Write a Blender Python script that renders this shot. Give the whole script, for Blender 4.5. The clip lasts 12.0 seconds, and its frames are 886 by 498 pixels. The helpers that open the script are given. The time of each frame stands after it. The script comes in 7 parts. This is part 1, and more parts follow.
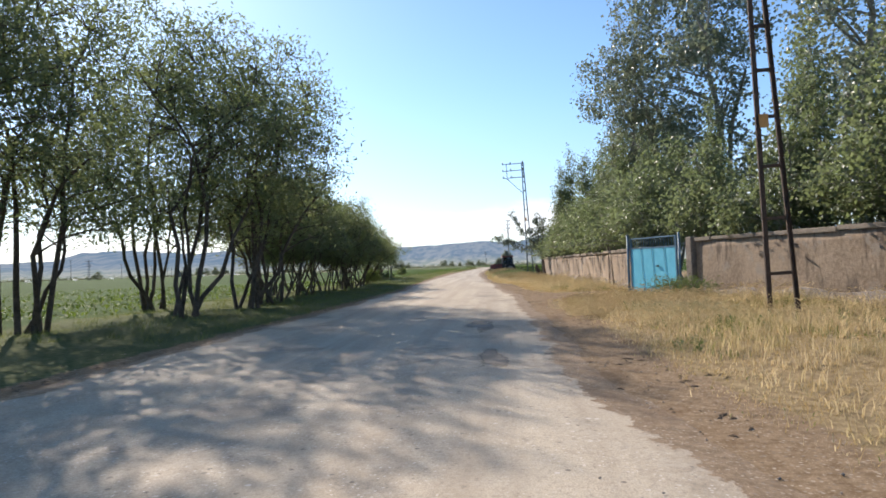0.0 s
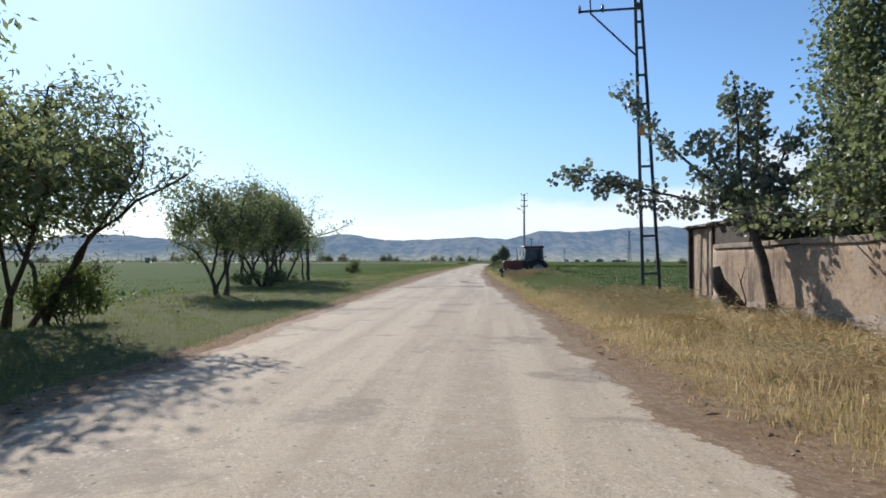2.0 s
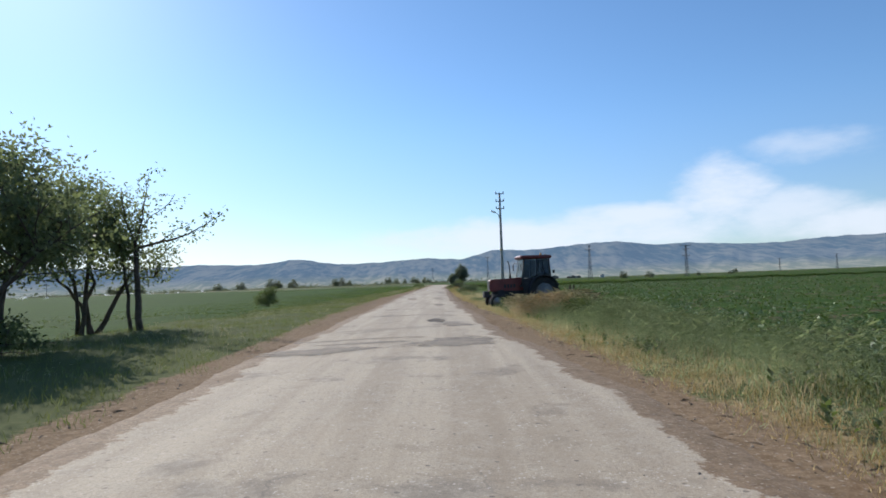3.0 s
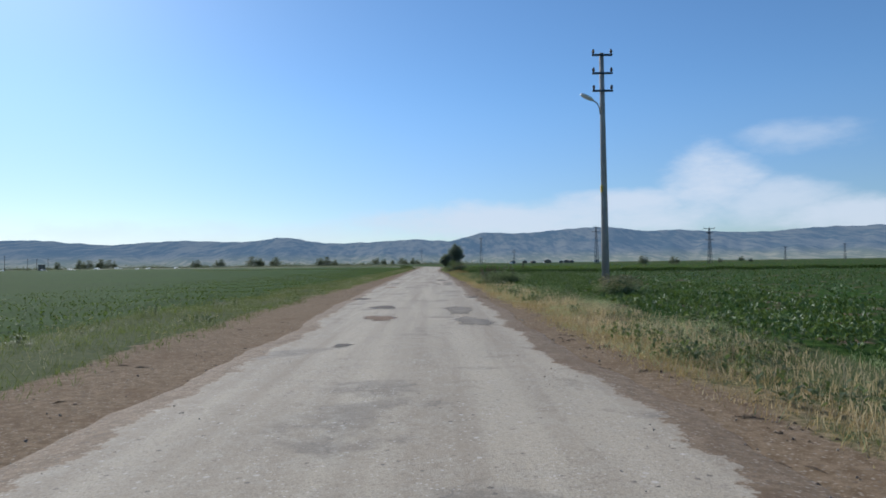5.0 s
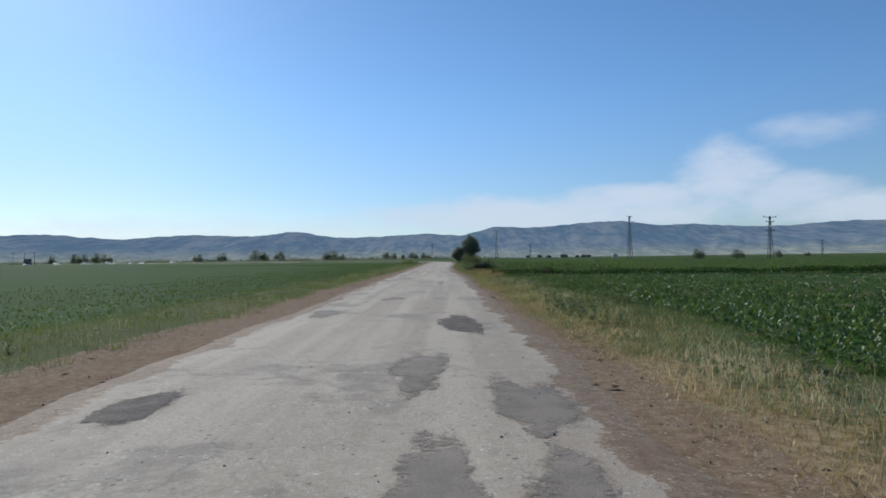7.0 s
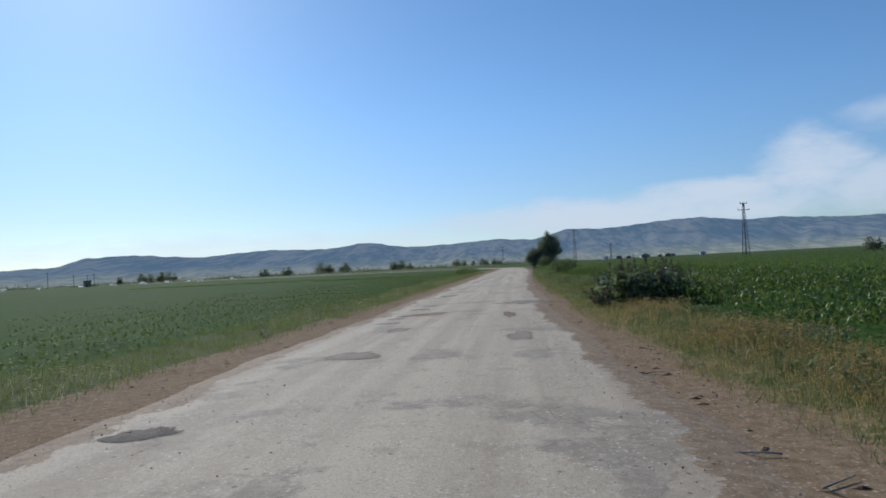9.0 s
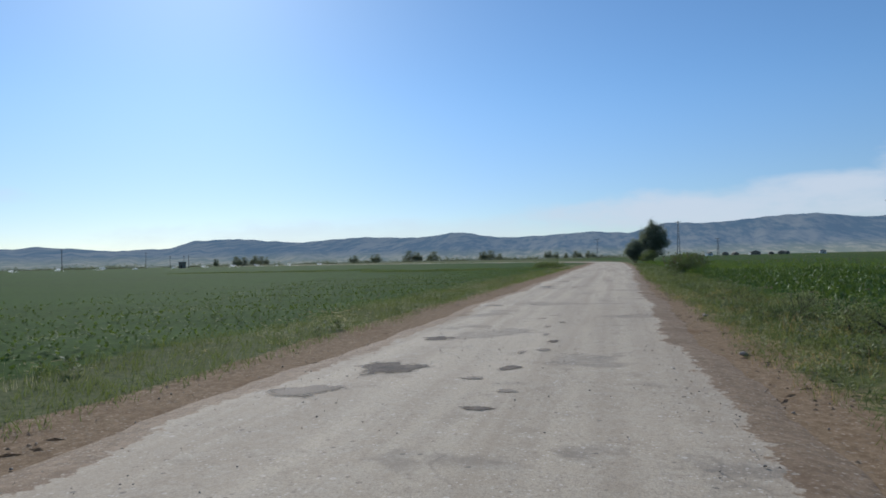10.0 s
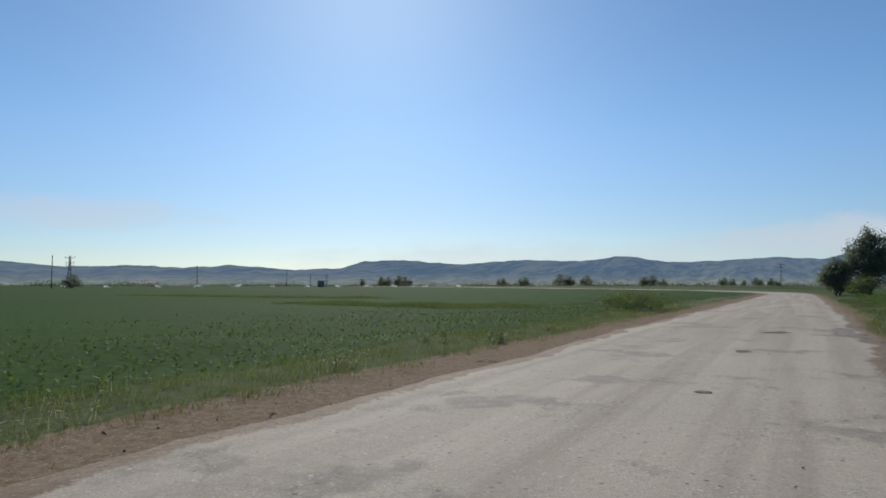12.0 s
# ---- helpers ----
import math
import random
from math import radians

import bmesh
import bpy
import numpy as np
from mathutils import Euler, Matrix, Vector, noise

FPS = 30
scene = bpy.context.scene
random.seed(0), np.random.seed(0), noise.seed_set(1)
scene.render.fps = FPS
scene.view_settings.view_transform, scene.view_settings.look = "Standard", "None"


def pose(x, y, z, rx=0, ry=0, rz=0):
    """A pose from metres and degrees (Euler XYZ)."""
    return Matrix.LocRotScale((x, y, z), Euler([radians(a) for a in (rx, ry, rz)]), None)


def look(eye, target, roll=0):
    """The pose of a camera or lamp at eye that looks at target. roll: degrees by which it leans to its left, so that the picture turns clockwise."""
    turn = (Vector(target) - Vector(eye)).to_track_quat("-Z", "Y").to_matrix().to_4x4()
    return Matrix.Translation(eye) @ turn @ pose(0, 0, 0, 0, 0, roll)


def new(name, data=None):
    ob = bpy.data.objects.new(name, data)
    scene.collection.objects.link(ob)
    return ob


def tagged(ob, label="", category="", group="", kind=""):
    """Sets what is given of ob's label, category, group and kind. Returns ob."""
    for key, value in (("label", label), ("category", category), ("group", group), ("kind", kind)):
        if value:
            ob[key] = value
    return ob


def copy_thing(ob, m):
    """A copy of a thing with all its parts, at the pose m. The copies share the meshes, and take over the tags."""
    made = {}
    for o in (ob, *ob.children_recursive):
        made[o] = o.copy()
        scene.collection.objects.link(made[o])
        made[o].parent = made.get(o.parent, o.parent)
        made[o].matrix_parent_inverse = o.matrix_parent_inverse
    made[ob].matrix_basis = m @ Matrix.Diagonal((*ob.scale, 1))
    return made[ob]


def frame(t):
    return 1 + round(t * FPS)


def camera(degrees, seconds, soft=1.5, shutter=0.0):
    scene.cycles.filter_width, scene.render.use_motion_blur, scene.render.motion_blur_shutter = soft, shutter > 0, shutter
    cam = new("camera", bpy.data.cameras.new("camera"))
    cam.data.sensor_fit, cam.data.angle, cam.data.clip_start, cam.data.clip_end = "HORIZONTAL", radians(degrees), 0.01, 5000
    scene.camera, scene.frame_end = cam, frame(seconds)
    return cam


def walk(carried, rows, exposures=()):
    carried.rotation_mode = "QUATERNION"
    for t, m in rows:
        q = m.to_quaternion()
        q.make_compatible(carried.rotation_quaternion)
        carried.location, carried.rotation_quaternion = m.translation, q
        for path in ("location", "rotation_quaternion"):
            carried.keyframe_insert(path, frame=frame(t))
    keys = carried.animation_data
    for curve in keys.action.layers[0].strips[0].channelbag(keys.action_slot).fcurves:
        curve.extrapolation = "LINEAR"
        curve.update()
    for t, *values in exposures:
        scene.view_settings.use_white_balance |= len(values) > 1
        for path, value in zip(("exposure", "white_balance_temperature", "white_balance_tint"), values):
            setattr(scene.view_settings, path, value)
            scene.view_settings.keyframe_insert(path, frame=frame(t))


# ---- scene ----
cam = camera(68.59, 12.0, soft=1.7)
EYE = 1.30
# seconds, x, y, yaw, pitch, roll
ROWS = [
    (0, 5.064, 0.000, 5.15, 1.55, 1.98),
    (0.5, 4.922, 11.138, 6.02, 1.36, 2.39),
    (1, 4.959, 21.307, 6.22, 1.64, 1.81),
    (1.5, 3.906, 31.417, 6.42, 2.55, 0.88),
    (2, 2.654, 40.753, 4.32, 1.09, 0.03),
    (2.5, 1.992, 50.143, 1.56, 0.67, 1.76),
    (3, 1.314, 59.035, 0.29, 2.92, 2.10),
    (3.5, 0.766, 67.943, -0.95, 4.26, -0.19),
    (3.7, 0.687, 71.434, -1.26, 3.44, -0.10),
    (5.3, -0.090, 98.760, -0.81, 1.27, 1.00),
    (5.5, -0.049, 102.384, -2.44, 2.17, 0.80),
    (6, 0.000, 111.011, -2.87, 1.40, 0.80),
    (6.5, 0.166, 120.044, -1.13, 1.42, 0.61),
    (6.7, 0.160, 123.902, -0.35, 0.81, 0.70),
    (8.3, -0.001, 157.290, 0.95, 0.83, 0.82),
    (8.5, -0.000, 161.406, -1.11, 1.12, 0.37),
    (9, 0.067, 171.809, 6.58, 1.59, 2.96),
    (9.5, -0.083, 181.878, 11.09, 2.88, 0.06),
    (10, -0.343, 191.896, 14.66, 1.03, 1.29),
    (10.5, -0.426, 202.214, 18.12, 2.67, 1.18),
    (11, -0.277, 212.906, 19.98, 2.29, -0.67),
    (11.5, -0.174, 223.922, 24.51, 1.75, -0.14),
    (12, 0.198, 234.076, 28.92, 3.21, -0.02),
]
walk(cam, [(t, pose(x, y, EYE, 90 + pitch, roll, yaw)) for t, x, y, yaw, pitch, roll in ROWS],
     exposures=[(0.0, 0.92, 6750, 16), (1.0, 0.90, 6700, 15), (1.5, 0.72, 6550, 14), (2.5, 0.52, 6300, 13), (3.5, 0.28, 6100, 11), (5.5, 0.05, 5850, 10), (9.0, -0.03, 5900, 10), (9.5, 0.0, 5900, 10), (10.0, -0.05, 5950, 10), (10.5, 0.06, 6050, 10), (11.0, -0.1, 6000, 10), (12.0, -0.18, 6200, 10)])

# ---------------------------------------------------------------- light
SUN_AZ, SUN_EL = -35.5, 30.0          # degrees from +y (left is minus), and above the horizon
SKY_STRENGTH = 0.10
SUN_STRENGTH = 4.0


def node(tree, kind, **values):
    n = tree.nodes.new(kind)
    for key, value in values.items():
        if key == "op":
            n.operation = value
        elif key == "blend":
            n.blend_type = value
        elif key == "dtype":
            n.data_type = value
    return n


def link(tree, a, b):
    tree.links.new(a, b)


def fill(tree, socket, value):
    """Links a socket or sets a plain value."""
    if isinstance(value, bpy.types.NodeSocket):
        tree.links.new(value, socket)
    else:
        socket.default_value = value


def calc(tree, op, a, b=0.0, c=0.0, clamp=False):
    n = node(tree, "ShaderNodeMath", op=op)
    n.use_clamp = clamp
    for i, v in enumerate((a, b, c)):
        fill(tree, n.inputs[i], v)
    return n.outputs[0]


def mix_col(tree, fac, a, b, blend="MIX"):
    n = node(tree, "ShaderNodeMix", dtype="RGBA", blend=blend)
    fill(tree, n.inputs[0], fac)
    fill(tree, n.inputs[6], a if isinstance(a, bpy.types.NodeSocket) else (*a, 1.0))
    fill(tree, n.inputs[7], b if isinstance(b, bpy.types.NodeSocket) else (*b, 1.0))
    return n.outputs[2]


def noise_tex(tree, vector, scale, detail=4.0, rough=0.55):
    n = node(tree, "ShaderNodeTexNoise")
    n.inputs["Scale"].default_value = scale
    n.inputs["Detail"].default_value = detail
    n.inputs["Roughness"].default_value = rough
    if vector is not None:
        link(tree, vector, n.inputs["Vector"])
    return n.outputs[0]


def ramp(tree, fac, lo, hi):
    n = node(tree, "ShaderNodeMapRange")
    n.interpolation_type = "SMOOTHSTEP"
    fill(tree, n.inputs[0], fac)
    n.inputs[1].default_value, n.inputs[2].default_value = lo, hi
    return n.outputs[0]


world = bpy.data.worlds.new("world")
scene.world = world
world.use_nodes = True
wt = world.node_tree
wt.nodes.clear()
sky = node(wt, "ShaderNodeTexSky")
sky.sky_type = "NISHITA"
sky.sun_disc = False
sky.sun_elevation = radians(SUN_EL)
sky.sun_rotation = radians(SUN_AZ)
sky.altitude = 900
sky.air_density = 1.0
sky.dust_density = 0.5
sky.ozone_density = 3.0
coord = node(wt, "ShaderNodeTexCoord")
sep = node(wt, "ShaderNodeSeparateXYZ")
link(wt, coord.outputs["Generated"], sep.inputs[0])
az = calc(wt, "MULTIPLY", calc(wt, "ARCTAN2", sep.outputs[0], sep.outputs[1]), 57.2958)
el = calc(wt, "MULTIPLY", calc(wt, "ARCSINE", sep.outputs[2]), 57.2958)
puff = node(wt, "ShaderNodeMapping")
puff.inputs["Scale"].default_value = (1.0, 1.0, 2.6)
link(wt, coord.outputs["Generated"], puff.inputs["Vector"])
wisp = noise_tex(wt, puff.outputs[0], 9.0, 7.0, 0.6)
cloud = None
# thin clouds low in the sky: azimuth, elevation, half widths, strength
for a, e, ra, re, amount in ((10, 3.6, 20, 2.2, 0.8), (23.5, 6.2, 4.6, 3.8, 0.85), (33, 3.4, 9, 1.8, 0.8), (29.5, 9.4, 5.5, 1.6, 0.45), (27.5, 4.4, 7, 2.4, 0.7), (16, 4.6, 8, 1.8, 0.8),
                             (-58, 5.6, 12, 1.5, 0.45), (-20, 2.2, 25, 2.0, 0.4), (80, 5, 30, 3, 0.5), (150, 7, 40, 4, 0.5)):
    dx = calc(wt, "DIVIDE", calc(wt, "SUBTRACT", az, a), ra)
    dy = calc(wt, "DIVIDE", calc(wt, "SUBTRACT", el, e), re)
    r2 = calc(wt, "ADD", calc(wt, "MULTIPLY", dx, dx), calc(wt, "MULTIPLY", dy, dy))
    m = calc(wt, "ADD", calc(wt, "SUBTRACT", 1.0, r2), calc(wt, "MULTIPLY", calc(wt, "SUBTRACT", wisp, 0.5), 2.0))
    m = calc(wt, "MULTIPLY", ramp(wt, m, 0.0, 1.1), amount)
    cloud = m if cloud is None else calc(wt, "MAXIMUM", cloud, m)
clear_air = node(wt, "ShaderNodeMix")
clear_air.data_type = "RGBA"
clear_air.blend_type = "MULTIPLY"
link(wt, ramp(wt, el, 2.0, 16.0), clear_air.inputs[0])
link(wt, sky.outputs[0], clear_air.inputs[6])
clear_air.inputs[7].default_value = (0.85, 1.02, 1.09, 1.0)
low_air = mix_col(wt, ramp(wt, el, 14.0, 1.0), clear_air.outputs[2], (0.75, 0.81, 0.87), "MULTIPLY")
sky_col = mix_col(wt, cloud, low_air, (6.6, 7.0, 7.5))
bg = node(wt, "ShaderNodeBackground")
link(wt, sky_col, bg.inputs[0])
bg.inputs[1].default_value = SKY_STRENGTH
out = node(wt, "ShaderNodeOutputWorld")
link(wt, bg.outputs[0], out.inputs[0])

sun_data = bpy.data.lights.new("sun", "SUN")
sun_data.energy = SUN_STRENGTH
sun_data.angle = radians(0.6)
sun_data.color = (1.0, 0.93, 0.83)
sun_ob = new("sun", sun_data)
to_sun = Vector((math.sin(radians(SUN_AZ)) * math.cos(radians(SUN_EL)), math.cos(radians(SUN_AZ)) * math.cos(radians(SUN_EL)), math.sin(radians(SUN_EL))))
sun_ob.matrix_world = look(to_sun * 60 + Vector((0, 100, 0)), Vector((0, 100, 0)))

# ---------------------------------------------------------------- materials


def base_mat(name):
    m = bpy.data.materials.new(name)
    m.use_nodes = True
    t = m.node_tree
    bsdf = t.nodes["Principled BSDF"]
    return m, t, bsdf


def surface(name, dark, light, scale=2.0, fine=40.0, rough=0.85, bump=0.3, metal=0.0, spec=0.3, tint=0.0, fine_mix=0.5):
    """A rough surface with variation at two scales, in world metres."""
    m, t, b = base_mat(name)
    geo = node(t, "ShaderNodeNewGeometry")
    big = noise_tex(t, geo.outputs["Position"], scale, 5.0)
    small = noise_tex(t, geo.outputs["Position"], fine, 4.0, 0.65)
    f = calc(t, "ADD", calc(t, "MULTIPLY", big, 1 - fine_mix), calc(t, "MULTIPLY", small, fine_mix))
    f = ramp(t, f, 0.32, 0.68)
    col = mix_col(t, f, dark, light)
    if tint:
        col = mix_col(t, calc(t, "MULTIPLY", geo.outputs["Random Per Island"], tint), col, tuple(c * 0.45 for c in dark))
    link(t, col, b.inputs["Base Color"])
    b.inputs["Roughness"].default_value = rough
    b.inputs["Metallic"].default_value = metal
    b.inputs["Specular IOR Level"].default_value = spec
    if bump:
        bn = node(t, "ShaderNodeBump")
        bn.inputs["Strength"].default_value = bump
        bn.inputs["Distance"].default_value = 0.02
        link(t, small, bn.inputs["Height"])
        link(t, bn.outputs[0], b.inputs["Normal"])
    return m


def leaf_mat(name, a, b_col, c_col, shine=0.35, through_light=0.35, rough=0.5, glow=(0.22, 0.30, 0.03)):
    """Leaves: colour varies leaf by leaf, light shines through."""
    m, t, b = base_mat(name)
    geo = node(t, "ShaderNodeNewGeometry")
    rnd = geo.outputs["Random Per Island"]
    big = noise_tex(t, geo.outputs["Position"], 0.6, 3.0)
    col = mix_col(t, rnd, a, b_col)
    col = mix_col(t, ramp(t, big, 0.45, 0.7), col, c_col)
    link(t, col, b.inputs["Base Color"])
    b.inputs["Roughness"].default_value = rough
    b.inputs["Specular IOR Level"].default_value = shine
    tr = node(t, "ShaderNodeBsdfTranslucent")
    link(t, mix_col(t, 0.5, col, glow), tr.inputs[0])
    mx = node(t, "ShaderNodeMixShader")
    mx.inputs[0].default_value = through_light
    link(t, b.outputs[0], mx.inputs[1])
    link(t, tr.outputs[0], mx.inputs[2])
    link(t, mx.outputs[0], t.nodes["Material Output"].inputs[0])
    return m


def dirt_colour(t, pos, n1, n2, n3):
    """Trodden tan earth with pale grit and redder, darker blots."""
    dirt = mix_col(t, ramp(t, n2, 0.3, 0.72), (0.165, 0.111, 0.064), (0.285, 0.205, 0.128))
    dirt = mix_col(t, ramp(t, n3, 0.55, 0.72), dirt, (0.40, 0.315, 0.215))
    dirt = mix_col(t, calc(t, "MULTIPLY", ramp(t, n3, 0.44, 0.30), 0.7), dirt, (0.13, 0.098, 0.07))
    cells = node(t, "ShaderNodeTexVoronoi")
    cells.inputs["Scale"].default_value = 26.0
    link(t, pos, cells.inputs["Vector"])
    tone = node(t, "ShaderNodeSeparateColor")
    link(t, cells.outputs["Color"], tone.inputs[0])
    pebble = calc(t, "MULTIPLY", ramp(t, cells.outputs["Distance"], 0.42, 0.22), calc(t, "GREATER_THAN", tone.outputs[0], 0.45))
    dirt = mix_col(t, calc(t, "MULTIPLY", pebble, 0.8), dirt, mix_col(t, tone.outputs[1], (0.115, 0.088, 0.066), (0.46, 0.385, 0.29)))
    return mix_col(t, calc(t, "MULTIPLY", ramp(t, n1, 0.5, 0.72), 0.6), dirt, (0.165, 0.102, 0.056))


def ground_mat():
    """One sheet: dirt, dry straw, green weeds and crop soil, by the painted zones, with broken edges."""
    m, t, b = base_mat("ground_surface")
    geo = node(t, "ShaderNodeNewGeometry")
    pos = geo.outputs["Position"]
    att = node(t, "ShaderNodeAttribute")
    att.attribute_name = "zone"
    zs = node(t, "ShaderNodeSeparateColor")
    link(t, att.outputs["Color"], zs.inputs[0])
    n1, n2, n3 = noise_tex(t, pos, 0.9, 6.0, 0.6), noise_tex(t, pos, 9.0, 5.0, 0.65), noise_tex(t, pos, 45.0, 3.0, 0.7)
    far = noise_tex(t, pos, 0.05, 5.0)
    edge = calc(t, "ADD", calc(t, "MULTIPLY", calc(t, "SUBTRACT", n1, 0.5), 0.9), calc(t, "MULTIPLY", calc(t, "SUBTRACT", n2, 0.5), 0.7))
    weeds = mix_col(t, ramp(t, n2, 0.3, 0.7), (0.062, 0.078, 0.030), (0.135, 0.145, 0.066))
    weeds = mix_col(t, ramp(t, far, 0.4, 0.6), weeds, (0.095, 0.11, 0.042))
    crop = mix_col(t, ramp(t, n2, 0.35, 0.65), (0.030, 0.058, 0.012), (0.056, 0.100, 0.021))
    crop = mix_col(t, ramp(t, far, 0.35, 0.65), crop, (0.043, 0.088, 0.015))
    # leaf canopy on flat ground: shaded gaps and paler tops put into the colour
    painted_canopy = noise_tex(t, pos, 4.2, 6.0, 0.75)
    crop = mix_col(t, calc(t, "MULTIPLY", ramp(t, painted_canopy, 0.50, 0.62), 0.75), crop, (0.016, 0.036, 0.008))
    crop = mix_col(t, calc(t, "MULTIPLY", ramp(t, painted_canopy, 0.46, 0.36), 0.5), crop, (0.082, 0.132, 0.032))
    side = node(t, "ShaderNodeSeparateXYZ")
    link(t, pos, side.inputs[0])
    soil = mix_col(t, ramp(t, n2, 0.3, 0.7), (0.095, 0.068, 0.042), (0.20, 0.148, 0.098))
    crop = mix_col(t, calc(t, "MULTIPLY", ramp(t, n1, 0.52, 0.66), ramp(t, side.outputs[0], 1.0, 3.0)), crop, soil)
    straw = mix_col(t, ramp(t, n2, 0.3, 0.7), (0.19, 0.135, 0.072), (0.35, 0.268, 0.15))
    dirt = dirt_colour(t, pos, n1, n2, n3)
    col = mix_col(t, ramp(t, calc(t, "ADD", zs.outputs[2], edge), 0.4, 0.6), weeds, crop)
    col = mix_col(t, ramp(t, calc(t, "ADD", zs.outputs[1], edge), 0.35, 0.65), col, straw)
    col = mix_col(t, ramp(t, calc(t, "ADD", zs.outputs[0], edge), 0.4, 0.6), col, dirt)
    link(t, col, b.inputs["Base Color"])
    b.inputs["Roughness"].default_value = 0.95
    b.inputs["Specular IOR Level"].default_value = 0.03
    bn = node(t, "ShaderNodeBump")
    bn.inputs["Strength"].default_value = 0.5
    bn.inputs["Distance"].default_value = 0.012
    link(t, calc(t, "ADD", n2, n3), bn.inputs["Height"])
    link(t, bn.outputs[0], b.inputs["Normal"])
    return m


def road_mat():
    """Sun-bleached chip-seal: pale wheel tracks, darker oil and tar, dusty edges."""
    m, t, b = base_mat("worn_asphalt")
    geo = node(t, "ShaderNodeNewGeometry")
    pos = geo.outputs["Position"]
    stretch = node(t, "ShaderNodeMapping")
    stretch.inputs["Scale"].default_value = (1.0, 0.035, 1.0)
    link(t, pos, stretch.inputs["Vector"])
    att = node(t, "ShaderNodeAttribute")
    att.attribute_name = "zone"
    zs = node(t, "ShaderNodeSeparateColor")
    link(t, att.outputs["Color"], zs.inputs[0])
    lanes = noise_tex(t, stretch.outputs[0], 1.6, 4.0)
    blot = noise_tex(t, pos, 0.55, 6.0, 0.6)
    mid = noise_tex(t, pos, 5.0, 5.0, 0.65)
    chips = node(t, "ShaderNodeTexVoronoi")
    chips.inputs["Scale"].default_value = 75.0
    link(t, pos, chips.inputs["Vector"])
    col = mix_col(t, ramp(t, lanes, 0.35, 0.65), (0.425, 0.346, 0.244), (0.57, 0.478, 0.345))
    col = mix_col(t, calc(t, "MULTIPLY", ramp(t, blot, 0.555, 0.62), 0.8), col, (0.265, 0.225, 0.17))
    col = mix_col(t, calc(t, "MULTIPLY", ramp(t, mid, 0.42, 0.70), 0.55), col, (0.54, 0.465, 0.352))
    col = mix_col(t, calc(t, "MULTIPLY", chips.outputs["Distance"], 0.5), col, (0.16, 0.14, 0.12))
    grit = noise_tex(t, pos, 28.0, 4.0, 0.75)
    col = mix_col(t, calc(t, "MULTIPLY", ramp(t, grit, 0.52, 0.68), 0.34), col, (0.14, 0.12, 0.10))
    col = mix_col(t, calc(t, "MULTIPLY", ramp(t, grit, 0.48, 0.32), 0.25), col, (0.60, 0.55, 0.47))
    tracks = noise_tex(t, stretch.outputs[0], 2.4, 5.0, 0.6)
    col = mix_col(t, calc(t, "MULTIPLY", ramp(t, tracks, 0.50, 0.70), 0.42), col, (0.30, 0.24, 0.17))
    wear = noise_tex(t, pos, 1.7, 7.0, 0.7)
    col = mix_col(t, calc(t, "MULTIPLY", ramp(t, wear, 0.56, 0.68), 0.5), col, (0.27, 0.225, 0.165))
    crack = node(t, "ShaderNodeTexVoronoi")
    crack.feature = "DISTANCE_TO_EDGE"
    crack.inputs["Scale"].default_value = 0.8
    bent = node(t, "ShaderNodeVectorMath", op="ADD")
    warp = node(t, "ShaderNodeTexNoise")
    warp.inputs["Scale"].default_value = 1.5
    warp.inputs["Detail"].default_value = 5.0
    link(t, pos, warp.inputs["Vector"])
    link(t, pos, bent.inputs[0])
    link(t, warp.outputs["Color"], bent.inputs[1])
    link(t, bent.outputs[0], crack.inputs["Vector"])
    line = calc(t, "MULTIPLY", ramp(t, crack.outputs[0], 0.022, 0.004), ramp(t, blot, 0.48, 0.6))
    col = mix_col(t, calc(t, "MULTIPLY", line, 0.28), col, (0.09, 0.08, 0.07))
    # scattered grit, dark and pale, then earth creeping in from the ragged edges
    dots = node(t, "ShaderNodeTexVoronoi")
    dots.inputs["Scale"].default_value = 11.0
    dots.inputs["Randomness"].default_value = 1.0
    link(t, pos, dots.inputs["Vector"])
    hue = node(t, "ShaderNodeSeparateColor")
    link(t, dots.outputs["Color"], hue.inputs[0])
    dot = calc(t, "MULTIPLY", ramp(t, dots.outputs["Distance"], 0.26, 0.16), calc(t, "GREATER_THAN", hue.outputs[0], 0.55))
    dot = calc(t, "MULTIPLY", dot, ramp(t, mid, 0.42, 0.6))
    col = mix_col(t, calc(t, "MULTIPLY", dot, 0.75), col, mix_col(t, calc(t, "GREATER_THAN", hue.outputs[1], 0.6), (0.10, 0.085, 0.07), (0.62, 0.56, 0.48)))
    speck = node(t, "ShaderNodeTexVoronoi")
    speck.inputs["Scale"].default_value = 34.0
    link(t, pos, speck.inputs["Vector"])
    tone = node(t, "ShaderNodeSeparateColor")
    link(t, speck.outputs["Color"], tone.inputs[0])
    fleck = calc(t, "MULTIPLY", ramp(t, speck.outputs["Distance"], 0.40, 0.25), calc(t, "GREATER_THAN", tone.outputs[0], 0.62))
    fleck = calc(t, "MULTIPLY", fleck, ramp(t, wear, 0.42, 0.58))
    col = mix_col(t, calc(t, "MULTIPLY", fleck, 0.6), col, mix_col(t, calc(t, "GREATER_THAN", tone.outputs[1], 0.45), (0.20, 0.165, 0.13), (0.68, 0.61, 0.52)))
    n1, n3 = noise_tex(t, pos, 0.9, 6.0, 0.6), noise_tex(t, pos, 45.0, 3.0, 0.7)
    n2 = noise_tex(t, pos, 9.0, 5.0, 0.65)
